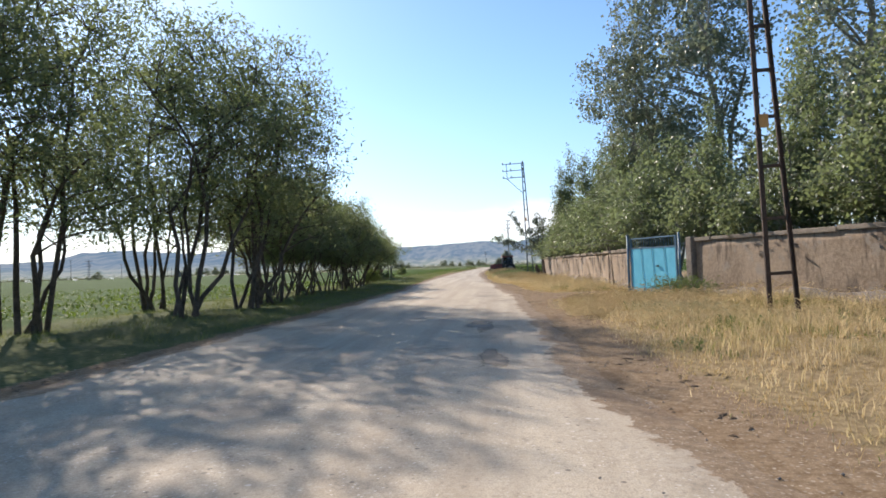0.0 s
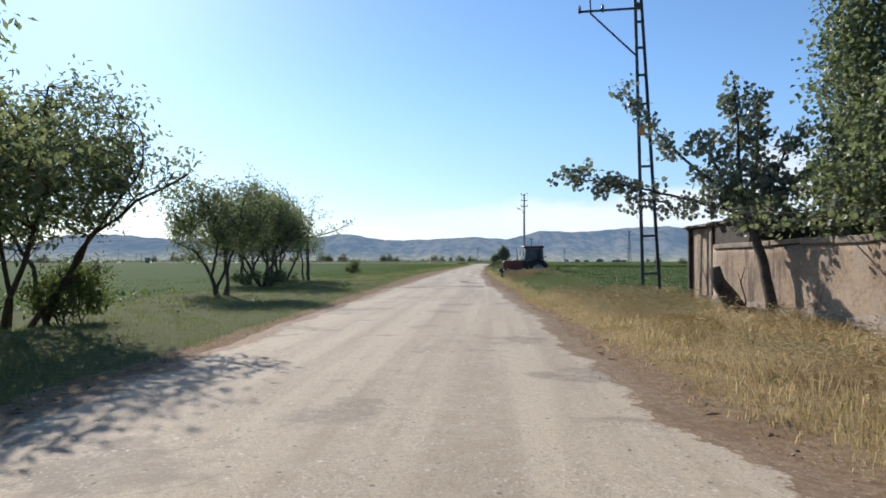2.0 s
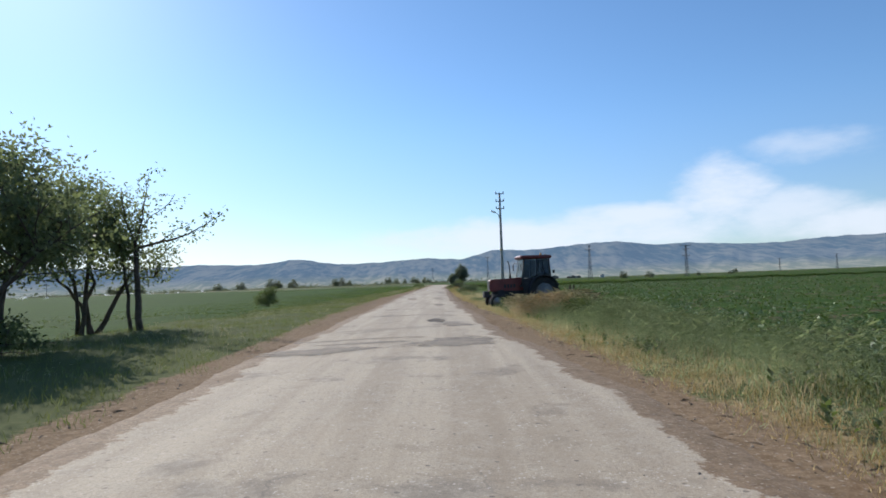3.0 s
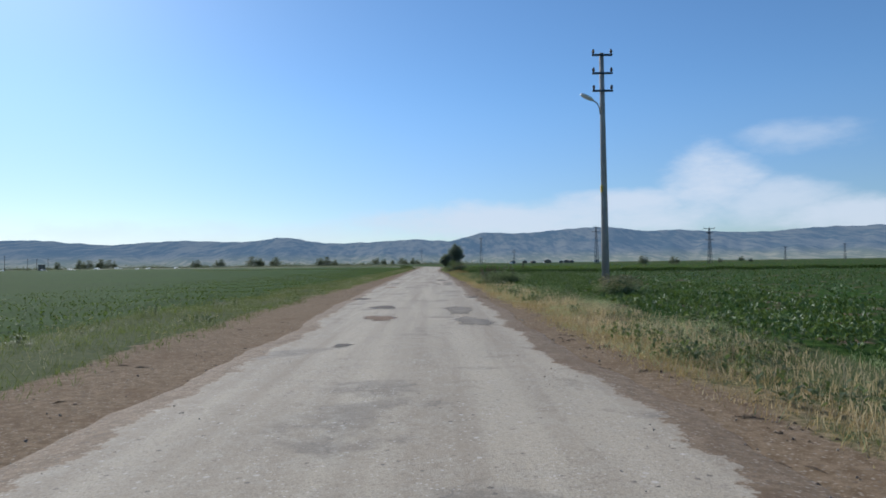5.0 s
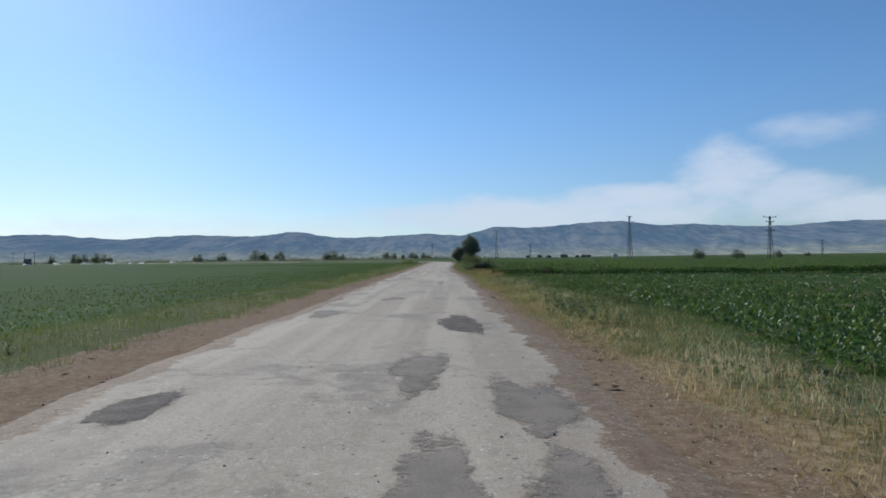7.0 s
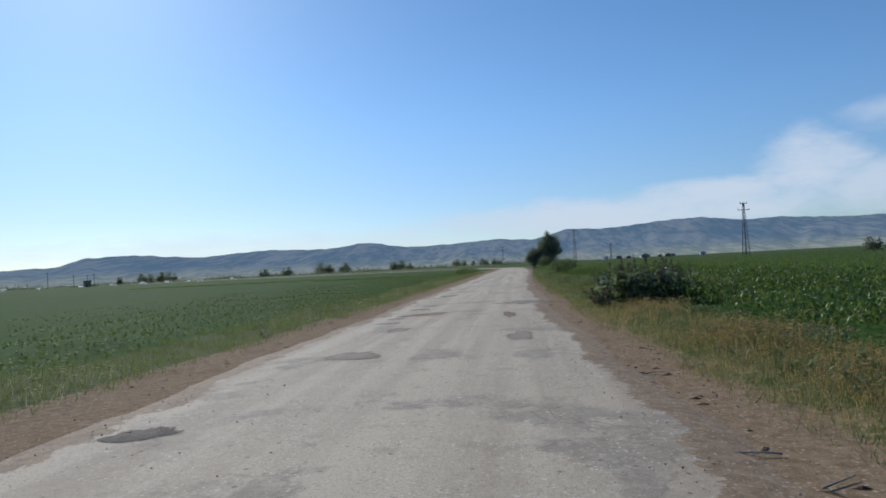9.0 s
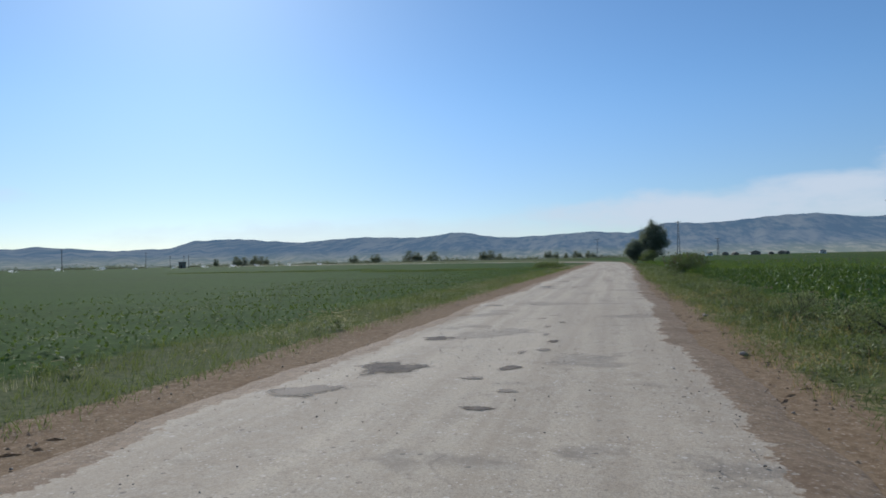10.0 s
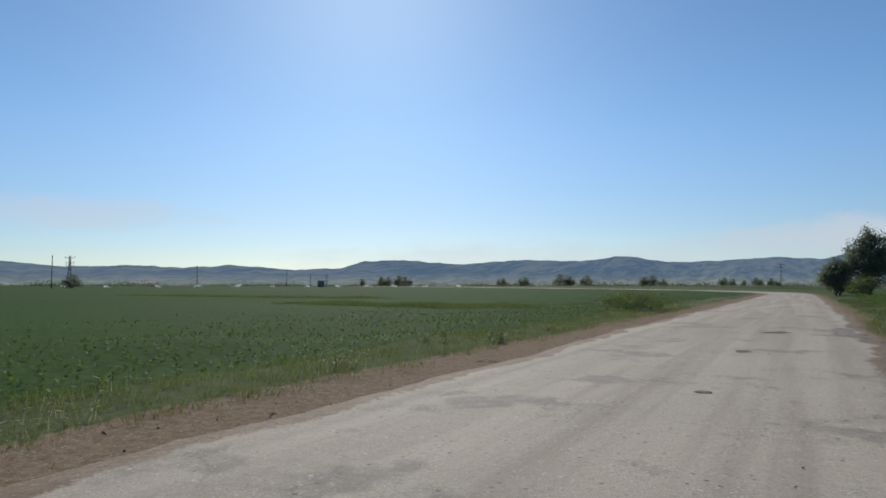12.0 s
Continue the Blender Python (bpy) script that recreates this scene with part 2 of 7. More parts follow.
    ragged = calc(t, "ADD", calc(t, "MULTIPLY", calc(t, "SUBTRACT", n1, 0.5), 0.7), calc(t, "MULTIPLY", calc(t, "SUBTRACT", n2, 0.5), 0.45))
    dust = ramp(t, calc(t, "ADD", zs.outputs[0], calc(t, "MULTIPLY", ragged, 2.4)), 0.3, 1.1)
    col = mix_col(t, calc(t, "MULTIPLY", dust, 0.3), col, (0.46, 0.37, 0.265))
    earth = ramp(t, calc(t, "ADD", zs.outputs[0], ragged), 0.60, 0.64)
    col = mix_col(t, earth, col, dirt_colour(t, pos, n1, n2, n3))
    link(t, col, b.inputs["Base Color"])
    b.inputs["Roughness"].default_value = 0.85
    b.inputs["Specular IOR Level"].default_value = 0.18
    bn = node(t, "ShaderNodeBump")
    bn.inputs["Strength"].default_value = 0.22
    bn.inputs["Distance"].default_value = 0.012
    link(t, calc(t, "ADD", mid, chips.outputs["Distance"]), bn.inputs["Height"])
    link(t, bn.outputs[0], b.inputs["Normal"])
    return m


def hill_mat():
    """Far ridges of dry scrub; the blue haze of the air is put in as emission."""
    m, t, b = base_mat("far_hills")
    geo = node(t, "ShaderNodeNewGeometry")
    stretch = node(t, "ShaderNodeMapping")
    stretch.inputs["Scale"].default_value = (1.0, 0.25, 0.6)
    link(t, geo.outputs["Position"], stretch.inputs["Vector"])
    big = noise_tex(t, stretch.outputs[0], 0.006, 8.0, 0.62)
    sp = node(t, "ShaderNodeSeparateXYZ")
    link(t, geo.outputs["Position"], sp.inputs[0])
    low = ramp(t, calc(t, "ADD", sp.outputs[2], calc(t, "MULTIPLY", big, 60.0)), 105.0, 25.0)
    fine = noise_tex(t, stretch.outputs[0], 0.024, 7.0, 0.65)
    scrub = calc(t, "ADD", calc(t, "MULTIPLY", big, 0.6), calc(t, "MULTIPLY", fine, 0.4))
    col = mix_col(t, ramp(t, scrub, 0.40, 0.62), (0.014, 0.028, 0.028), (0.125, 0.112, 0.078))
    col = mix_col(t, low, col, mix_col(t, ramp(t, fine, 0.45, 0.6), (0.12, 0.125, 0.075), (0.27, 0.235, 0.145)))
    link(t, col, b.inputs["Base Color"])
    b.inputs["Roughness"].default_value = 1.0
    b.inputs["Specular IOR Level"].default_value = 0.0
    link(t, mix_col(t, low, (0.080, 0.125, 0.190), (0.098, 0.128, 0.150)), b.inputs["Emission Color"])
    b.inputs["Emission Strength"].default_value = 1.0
    return m


def glass_mat():
    m, t, b = base_mat("cab_glass")
    b.inputs["Base Color"].default_value = (0.22, 0.27, 0.30, 1)
    b.inputs["Roughness"].default_value = 0.08
    b.inputs["Transmission Weight"].default_value = 0.85
    b.inputs["IOR"].default_value = 1.1
    return m


def worn_mat(name, dark, light, scale, fine, bump, ragged=1.0):
    """Patches whose worn rims thin out into the road below."""
    m = surface(name, dark, light, scale, fine, 0.9, bump)
    t = m.node_tree
    geo = node(t, "ShaderNodeNewGeometry")
    att = node(t, "ShaderNodeAttribute")
    att.attribute_name = "rim"
    n1, n2 = noise_tex(t, geo.outputs["Position"], 3.0, 6.0, 0.7), noise_tex(t, geo.outputs["Position"], 22.0, 4.0, 0.7)
    k = calc(t, "ADD", calc(t, "MULTIPLY", calc(t, "SUBTRACT", n1, 0.5), 2.6 * ragged), calc(t, "MULTIPLY", calc(t, "SUBTRACT", n2, 0.5), 1.8 * ragged))
    cover = calc(t, "MULTIPLY", ramp(t, calc(t, "ADD", att.outputs["Fac"], k), 0.2, 0.2 + 0.6 * ragged), 0.92)
    clear = node(t, "ShaderNodeBsdfTransparent")
    mx = node(t, "ShaderNodeMixShader")
    link(t, cover, mx.inputs[0])
    link(t, clear.outputs[0], mx.inputs[1])
    link(t, t.nodes["Principled BSDF"].outputs[0], mx.inputs[2])
    link(t, mx.outputs[0], t.nodes["Material Output"].inputs[0])
    return m


M_GROUND, M_ROAD, M_HILL, M_GLASS = ground_mat(), road_mat(), hill_mat(), glass_mat()
M_PATCH = worn_mat("tar_patch", (0.185, 0.156, 0.120), (0.33, 0.275, 0.21), 2.5, 60, 0.4, 0.75)
M_PIT = worn_mat("pothole_gravel", (0.05, 0.041, 0.033), (0.20, 0.16, 0.122), 5, 30, 0.9, 0.75)
M_PINK = worn_mat("reddish_mud", (0.15, 0.088, 0.048), (0.29, 0.195, 0.12), 2.5, 40, 0.4, 0.7)
M_STONE = surface("pale_stone", (0.24, 0.195, 0.15), (0.48, 0.42, 0.345), 3, 50, 0.9, 0.5, tint=0.45)
M_CLOD = surface("dark_earth_crumbs", (0.055, 0.04, 0.028), (0.19, 0.14, 0.09), 1.5, 40, 0.95, 0.5, tint=0.5)


def plaster_mat():
    """Earth plaster with darker streaks running down and worn blots."""
    m = surface("earth_plaster", (0.20, 0.150, 0.104), (0.40, 0.308, 0.218), 0.9, 11, 0.95, 0.6, fine_mix=0.45)
    t = m.node_tree
    b = t.nodes["Principled BSDF"]
    base = b.inputs["Base Color"].links[0].from_socket
    geo = node(t, "ShaderNodeNewGeometry")
    mp = node(t, "ShaderNodeMapping")
    mp.inputs["Scale"].default_value = (1.0, 1.0, 0.22)
    link(t, geo.outputs["Position"], mp.inputs["Vector"])
    streak = noise_tex(t, mp.outputs[0], 2.6, 6.0, 0.65)
    blot = noise_tex(t, geo.outputs["Position"], 1.6, 5.0, 0.6)
    col = mix_col(t, calc(t, "MULTIPLY", ramp(t, streak, 0.50, 0.64), 0.8), base, (0.10, 0.078, 0.062))
    col = mix_col(t, calc(t, "MULTIPLY", ramp(t, blot, 0.56, 0.66), 0.7), col, (0.30, 0.26, 0.21))
    link(t, col, b.inputs["Base Color"])
    return m


M_PLASTER = plaster_mat()
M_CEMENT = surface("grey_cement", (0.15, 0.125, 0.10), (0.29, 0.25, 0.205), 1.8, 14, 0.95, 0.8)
M_COPING = surface("weathered_coping", (0.20, 0.165, 0.125), (0.40, 0.34, 0.27), 2.2, 30, 0.95, 0.6, tint=0.35)
M_BLUE = surface("blue_sheet_paint", (0.09, 0.50, 0.68), (0.15, 0.61, 0.79), 3.0, 60, 0.5, 0.1, spec=0.4)
M_BLUEBAR = surface("dark_blue_paint", (0.07, 0.15, 0.22), (0.13, 0.24, 0.32), 4.0, 60, 0.55, 0.1)
M_STEEL = surface("painted_pylon_steel", (0.035, 0.05, 0.065), (0.075, 0.10, 0.12), 4.0, 50, 0.55, 0.15, metal=0.3)
M_RUST = surface("rusty_brown_steel", (0.045, 0.03, 0.022), (0.10, 0.065, 0.045), 5.0, 50, 0.8, 0.3)
M_GALV = surface("galvanised_steel", (0.22, 0.24, 0.25), (0.36, 0.38, 0.39), 4.0, 60, 0.5, 0.1, metal=0.5)
M_CONC = surface("pole_concrete", (0.27, 0.255, 0.23), (0.42, 0.40, 0.36), 1.5, 40, 0.9, 0.3)
M_YELLOW = surface("yellow_paint", (0.55, 0.36, 0.05), (0.68, 0.48, 0.09), 6, 60, 0.6, 0.1)
M_ORANGE = surface("faded_orange_plate", (0.50, 0.24, 0.07), (0.62, 0.33, 0.11), 6, 60, 0.6, 0.1)
M_CERAMIC = surface("brown_porcelain", (0.07, 0.05, 0.04), (0.13, 0.09, 0.07), 20, 90, 0.3, 0.0)
M_WHITE = surface("white_enamel", (0.62, 0.63, 0.63), (0.78, 0.78, 0.77), 8, 80, 0.4, 0.05)
M_RED = surface("dark_red_paint", (0.11, 0.018, 0.017), (0.18, 0.03, 0.027), 3, 60, 0.45, 0.05, spec=0.5)
M_BLACK = surface("grimy_black_metal", (0.015, 0.016, 0.018), (0.045, 0.046, 0.05), 5, 60, 0.6, 0.2)
M_RUBBER = surface("tyre_rubber", (0.018, 0.018, 0.019), (0.05, 0.047, 0.043), 8, 70, 0.9, 0.4)
M_RIM = surface("dusty_wheel_rim", (0.22, 0.20, 0.175), (0.38, 0.35, 0.31), 6, 60, 0.6, 0.1)
M_BARK = surface("grey_brown_bark", (0.045, 0.035, 0.026), (0.14, 0.11, 0.085), 4, 30, 0.95, 0.8)
M_BARK_PALE = surface("pale_poplar_bark", (0.16, 0.15, 0.12), (0.34, 0.32, 0.27), 3, 30, 0.9, 0.5)
M_ROOF = surface("weathered_roof_board", (0.12, 0.10, 0.085), (0.30, 0.26, 0.22), 3, 35, 0.9, 0.5)
M_DARKWOOD = surface("dark_old_timber", (0.03, 0.026, 0.022), (0.085, 0.07, 0.058), 4, 40, 0.9, 0.4)
M_LEAF_L = leaf_mat("oleaster_leaf", (0.105, 0.125, 0.07), (0.21, 0.23, 0.145), (0.12, 0.145, 0.07), 0.3, 0.56, 0.55, (0.26, 0.32, 0.09))
M_LEAF_P = leaf_mat("poplar_leaf", (0.11, 0.135, 0.065), (0.25, 0.28, 0.17), (0.13, 0.16, 0.08), 0.45, 0.50, 0.45, (0.21, 0.27, 0.09))
M_LEAF_G = leaf_mat("yellowish_poplar_leaf", (0.13, 0.14, 0.035), (0.27, 0.27, 0.09), (0.16, 0.17, 0.045), 0.3, 0.42, 0.5)
M_LEAF_S = leaf_mat("silver_poplar_leaf", (0.12, 0.145, 0.09), (0.32, 0.355, 0.27), (0.15, 0.175, 0.105), 0.6, 0.36, 0.40, (0.22, 0.26, 0.13))
M_LEAF_T = leaf_mat("dark_tree_leaf", (0.065, 0.082, 0.042), (0.13, 0.15, 0.08), (0.075, 0.095, 0.045), 0.25, 0.38, 0.6)
M_LEAF_W = leaf_mat("grey_willow_leaf", (0.11, 0.135, 0.095), (0.225, 0.25, 0.185), (0.13, 0.155, 0.105), 0.35, 0.5, 0.5, (0.24, 0.28, 0.15))
M_LEAF_B = leaf_mat("weed_bush_leaf", (0.075, 0.095, 0.045), (0.19, 0.21, 0.125), (0.10, 0.125, 0.06), 0.2, 0.38, 0.65)
M_LEAF_Y = leaf_mat("pale_weed_leaf", (0.15, 0.16, 0.075), (0.38, 0.37, 0.22), (0.20, 0.20, 0.095), 0.15, 0.35, 0.7)
M_GREYGRASS = leaf_mat("grey_green_grass_stalk", (0.20, 0.245, 0.125), (0.47, 0.51, 0.31), (0.24, 0.285, 0.145), 0.12, 0.54, 0.75, (0.43, 0.51, 0.21))
# dock leaves: pale glints are put into the lighter leaf colour
M_DOCKLEAF = leaf_mat("broad_dock_leaf", (0.10, 0.13, 0.075), (0.32, 0.35, 0.255), (0.13, 0.16, 0.09), 0.9, 0.36, 0.32)
M_BARLEY = leaf_mat("wild_barley_stalk", (0.34, 0.30, 0.175), (0.66, 0.58, 0.40), (0.38, 0.35, 0.20), 0.12, 0.48, 0.75, (0.48, 0.44, 0.22))
M_BEET = leaf_mat("beet_leaf", (0.05, 0.095, 0.026), (0.17, 0.245, 0.095), (0.08, 0.14, 0.035), 0.35, 0.25, 0.50)
M_FIELD = leaf_mat("field_crop_leaf", (0.085, 0.14, 0.038), (0.145, 0.21, 0.065), (0.095, 0.15, 0.04), 0.03, 0.45, 0.8)
M_LOWCROP = leaf_mat("low_crop_leaf", (0.075, 0.12, 0.033), (0.125, 0.185, 0.06), (0.085, 0.138, 0.038), 0.10, 0.40, 0.65)
# far foliage: distance haze put into a paler grey-green leaf colour
M_FAR = leaf_mat("hazy_far_leaf", (0.10, 0.115, 0.075), (0.17, 0.185, 0.125), (0.11, 0.125, 0.08), 0.1, 0.5, 0.8, (0.22, 0.25, 0.13))
M_CROP = leaf_mat("glossy_crop_leaf", (0.052, 0.10, 0.024), (0.145, 0.225, 0.075), (0.075, 0.135, 0.032), 0.22, 0.25, 0.50)
# crop leaf for the front rows, with their shade put into the colour
M_SHADED_CROP = leaf_mat("shaded_crop_leaf", (0.055, 0.098, 0.025), (0.12, 0.185, 0.055), (0.07, 0.12, 0.03), 0.05, 0.08, 0.8)
M_DOCK = surface("brown_seed_heads", (0.11, 0.085, 0.05), (0.24, 0.18, 0.11), 10, 60, 0.95, 0.3)
M_STRAW = leaf_mat("dry_grass_blade", (0.39, 0.29, 0.15), (0.69, 0.56, 0.36), (0.36, 0.30, 0.14), 0.12, 0.53, 0.75, (0.62, 0.50, 0.27))
M_GRASS = leaf_mat("green_grass_blade", (0.07, 0.10, 0.028), (0.21, 0.23, 0.085), (0.16, 0.16, 0.06), 0.15, 0.40, 0.65, (0.24, 0.29, 0.06))
M_LITTER = leaf_mat("brown_grass_litter", (0.27, 0.19, 0.085), (0.53, 0.395, 0.19), (0.29, 0.225, 0.09), 0.1, 0.45, 0.8, (0.50, 0.36, 0.14))
M_SPRAY = leaf_mat("water_spray", (0.80, 0.83, 0.85), (0.93, 0.94, 0.95), (0.86, 0.88, 0.90), 0.3, 0.6, 0.5, (0.95, 0.96, 0.97))

# ---------------------------------------------------------------- mesh tools


class Soup:
    """Gathers boxes, tubes and sheets into one mesh."""

    def __init__(self):
        self.v, self.f, self.smooth = [], [], []

    def add(self, verts, faces, smooth=False):
        n = len(self.v)
        self.v.extend(tuple(p) for p in verts)
        self.f.extend(tuple(n + i for i in f) for f in faces)
        self.smooth.extend([smooth] * len(faces))
        return self

    def box(self, c, s, m=None, bevel=0.0):
        """A box with centre c and size s, its edges cut by bevel."""
        hx, hy, hz = s[0] / 2, s[1] / 2, s[2] / 2
        if bevel:
            b = min(bevel, hx * 0.9, hy * 0.9, hz * 0.9)
            ring = [(-hx + b, -hy), (hx - b, -hy), (hx, -hy + b), (hx, hy - b), (hx - b, hy), (-hx + b, hy), (-hx, hy - b), (-hx, -hy + b)]
            k = 1 - b / max(hx, hy)
            vs = []
            for z, q in ((-hz, k), (-hz + b, 1), (hz - b, 1), (hz, k)):
                vs += [(x * q, y * q, z) for x, y in ring]
            fs = [tuple(range(7, -1, -1)), tuple(range(24, 32))]
            for r in range(3):
                fs += [(r * 8 + i, r * 8 + (i + 1) % 8, r * 8 + 8 + (i + 1) % 8, r * 8 + 8 + i) for i in range(8)]
        else:
            vs = [(x, y, z) for z in (-hz, hz) for x, y in ((-hx, -hy), (hx, -hy), (hx, hy), (-hx, hy))]
            fs = [(3, 2, 1, 0), (4, 5, 6, 7), (0, 1, 5, 4), (1, 2, 6, 5), (2, 3, 7, 6), (3, 0, 4, 7)]
        out_v = []
        for p in vs:
            q = Vector(p)
            if m is not None:
                q = m @ q
            out_v.append(tuple(q + Vector(c)))
        return self.add(out_v, fs)

    def tube(self, pts, radii, sides=8, caps=True, smooth=True):
        """A round tube along pts with a radius at each."""
        pts = [Vector(p) for p in pts]
        if not hasattr(radii, "__len__"):
            radii = [radii] * len(pts)
        radii = [float(r) for r in radii]
        vs, fs = [], []
        side = None
        for i, p in enumerate(pts):
            a, b = pts[max(i - 1, 0)], pts[min(i + 1, len(pts) - 1)]
            d = (b - a).normalized()
            if side is None:
                side = d.cross(Vector((0, 0, 1)))
                if side.length < 0.05:
                    side = d.cross(Vector((0, 1, 0)))
            side = (side - d * side.dot(d)).normalized()
            up = d.cross(side)
            for k in range(sides):
                w = 2 * math.pi * k / sides
                vs.append(p + radii[i] * (math.cos(w) * side + math.sin(w) * up))
        for i in range(len(pts) - 1):
            for k in range(sides):
                k2 = (k + 1) % sides
                fs.append((i * sides + k, i * sides + k2, (i + 1) * sides + k2, (i + 1) * sides + k))
        if caps:
            fs.append(tuple(range(sides - 1, -1, -1)))
            fs.append(tuple((len(pts) - 1) * sides + k for k in range(sides)))
        return self.add(vs, fs, smooth)

    def lathe(self, profile, axis_m, sides=20):
        """Turns a profile of (radius, height) round the local z of axis_m."""
        vs, fs = [], []
        for r, h in profile:
            for k in range(sides):
                w = 2 * math.pi * k / sides
                vs.append(axis_m @ Vector((r * math.cos(w), r * math.sin(w), h)))
        for i in range(len(profile) - 1):
            for k in range(sides):
                k2 = (k + 1) % sides
                fs.append((i * sides + k, i * sides + k2, (i + 1) * sides + k2, (i + 1) * sides + k))
        fs.append(tuple(range(sides - 1, -1, -1)))
        fs.append(tuple((len(profile) - 1) * sides + k for k in range(sides)))
        return self.add(vs, fs, True)

    def prism(self, outline, y0, y1):
        """An outline in x and z, drawn out along y."""
        n = len(outline)
        vs = [(x, y0, z) for x, z in outline] + [(x, y1, z) for x, z in outline]
        fs = [tuple(range(n)), tuple(range(2 * n - 1, n - 1, -1))]
        fs += [(i, n + i, n + (i + 1) % n, (i + 1) % n) for i in range(n)]
        return self.add(vs, fs)

    def mesh(self, name, material):
        me = bpy.data.meshes.new(name)
        me.from_pydata(self.v, [], self.f)
        me.polygons.foreach_set("use_smooth", self.smooth)
        me.materials.append(material)
        me.update()
        return me


def array_mesh(name, verts, faces, material, smooth=False):
    """A mesh from arrays whose faces all have the same number of corners."""
    verts, faces = np.asarray(verts, np.float32), np.asarray(faces, np.int32)
    me = bpy.data.meshes.new(name)
    k = faces.shape[1]
    me.vertices.add(len(verts))
    me.vertices.foreach_set("co", verts.ravel())
    me.loops.add(faces.size)
    me.loops.foreach_set("vertex_index", faces.ravel())
    me.polygons.add(len(faces))
    me.polygons.foreach_set("loop_start", np.arange(0, faces.size, k, dtype=np.int32))
    if smooth:
        me.polygons.foreach_set("use_smooth", np.ones(len(faces), bool))
    me.materials.append(material)
    me.update(calc_edges=True)
    return me


def thing(name, label, category, group="", m=None, kind=""):
    ob = tagged(new(name), label, category, group, kind)
    if m is not None:
        ob.matrix_basis = m
    return ob


def part(name, soup, material, parent, label=""):
    """One mesh object under a thing or a part."""
    me = soup.mesh(name, material) if isinstance(soup, Soup) else soup
    ob = new(name, me)
    ob.parent = parent
    if label:
        ob["label"] = label
    return ob


def solid(name, soup, material, label, category, kind="", m=None, group=""):
    """A thing of one mesh."""
    me = soup.mesh(name, material) if isinstance(soup, Soup) else soup
    ob = tagged(new(name, me), label, category, group, kind)
    if m is not None:
        ob.matrix_basis = m
    return ob


rng = np.random.default_rng(7)


def wave(y, seed, amp):
    """A wandering offset along the road, for ragged edges."""
    y = np.asarray(y, float)
    return amp * (0.7 * np.sin(y * 0.45 + seed) + 0.5 * np.sin(y * 1.13 + seed * 1.7) + 0.3 * np.sin(y * 2.9 + seed * 2.9) + 0.25 * np.sin(y * 7.3 + seed * 0.6))


# ---------------------------------------------------------------- plan of the road
def road_right(y):
    return np.interp(y, [-80, 0, 8, 15, 25, 34, 41, 48, 56, 66, 74, 83, 105, 120, 135, 150, 165, 176, 181, 190, 206, 214, 226, 235, 246, 262, 300, 340, 360, 400, 450, 520, 620, 800, 1100],
                     [8.5, 6.5, 5.8, 5.6, 5.5, 4.8, 4.5, 3.9, 3.5, 3.0, 2.4, 2.1, 1.5, 1.3, 1.28, 1.2, 1.1, 1.2, 0.8, 0.6, 0.52, 0.6, 0.72, 0.88, 1.25, 1.5, 1.7, 1.5, 0.2, -11, -40, -95, -180, -350, -650])


def road_left(y):
    return np.interp(y, [-80, 0, 20, 38, 46, 57, 68, 77, 86, 107, 117, 130, 150, 170, 190, 210, 240, 255, 300, 340, 360, 400, 450, 520, 620, 800, 1100],
                     [1.4, -0.4, -0.3, -0.5, -1.1, -1.5, -1.9, -2.1, -2.3, -2.65, -3.0, -3.2, -3.4, -3.6, -3.8, -3.9, -4.0, -4.2, -4.1, -4.2, -6.4, -21, -53, -110, -197, -370, -675])


def dirt_right(y):
    return np.interp(y, [0, 12, 20, 28, 30, 39, 47, 56, 66, 75, 92, 110, 127, 167, 176, 181, 190, 212, 226, 240, 300], [1.0, 1.1, 1.3, 1.7, 1.5, 1.3, 0.6, 0.5, 0.6, 1.2, 0.9, 0.8, 0.8, 0.55, 0.85, 0.95, 0.85, 0.75, 0.6, 0.45, 0.4])


def dirt_left(y):
    return np.interp(y, [0, 50, 60, 75, 85, 110, 115, 140, 178, 190, 210, 240, 300], [0.4, 0.4, 0.5, 0.9, 1.3, 2.0, 1.8, 1.5, 1.35, 1.1, 1.2, 1.3, 1.1])


def crop_right(y):
    return np.interp(y, [62, 70, 80, 90, 105, 111, 118, 127, 135, 150, 170, 200, 300], [6.0, 6.3, 7.0, 7.4, 5.4, 5.0, 4.4, 4.1, 4.6, 4.5, 3.7, 3.6, 4.5])


def crop_left(y):
    return np.interp(y, [0, 60, 80, 110, 170, 250], [-8.0, -9.0, -10.0, -7.6, -7.0, -7.2])


def wall_x(y):
    """The garden wall's line: straight beyond the gate, bent away before it."""
    return np.interp(y, [-30, 22.4, 25.3, 61.9], [29.0, 11.3, 10.5, 8.75])


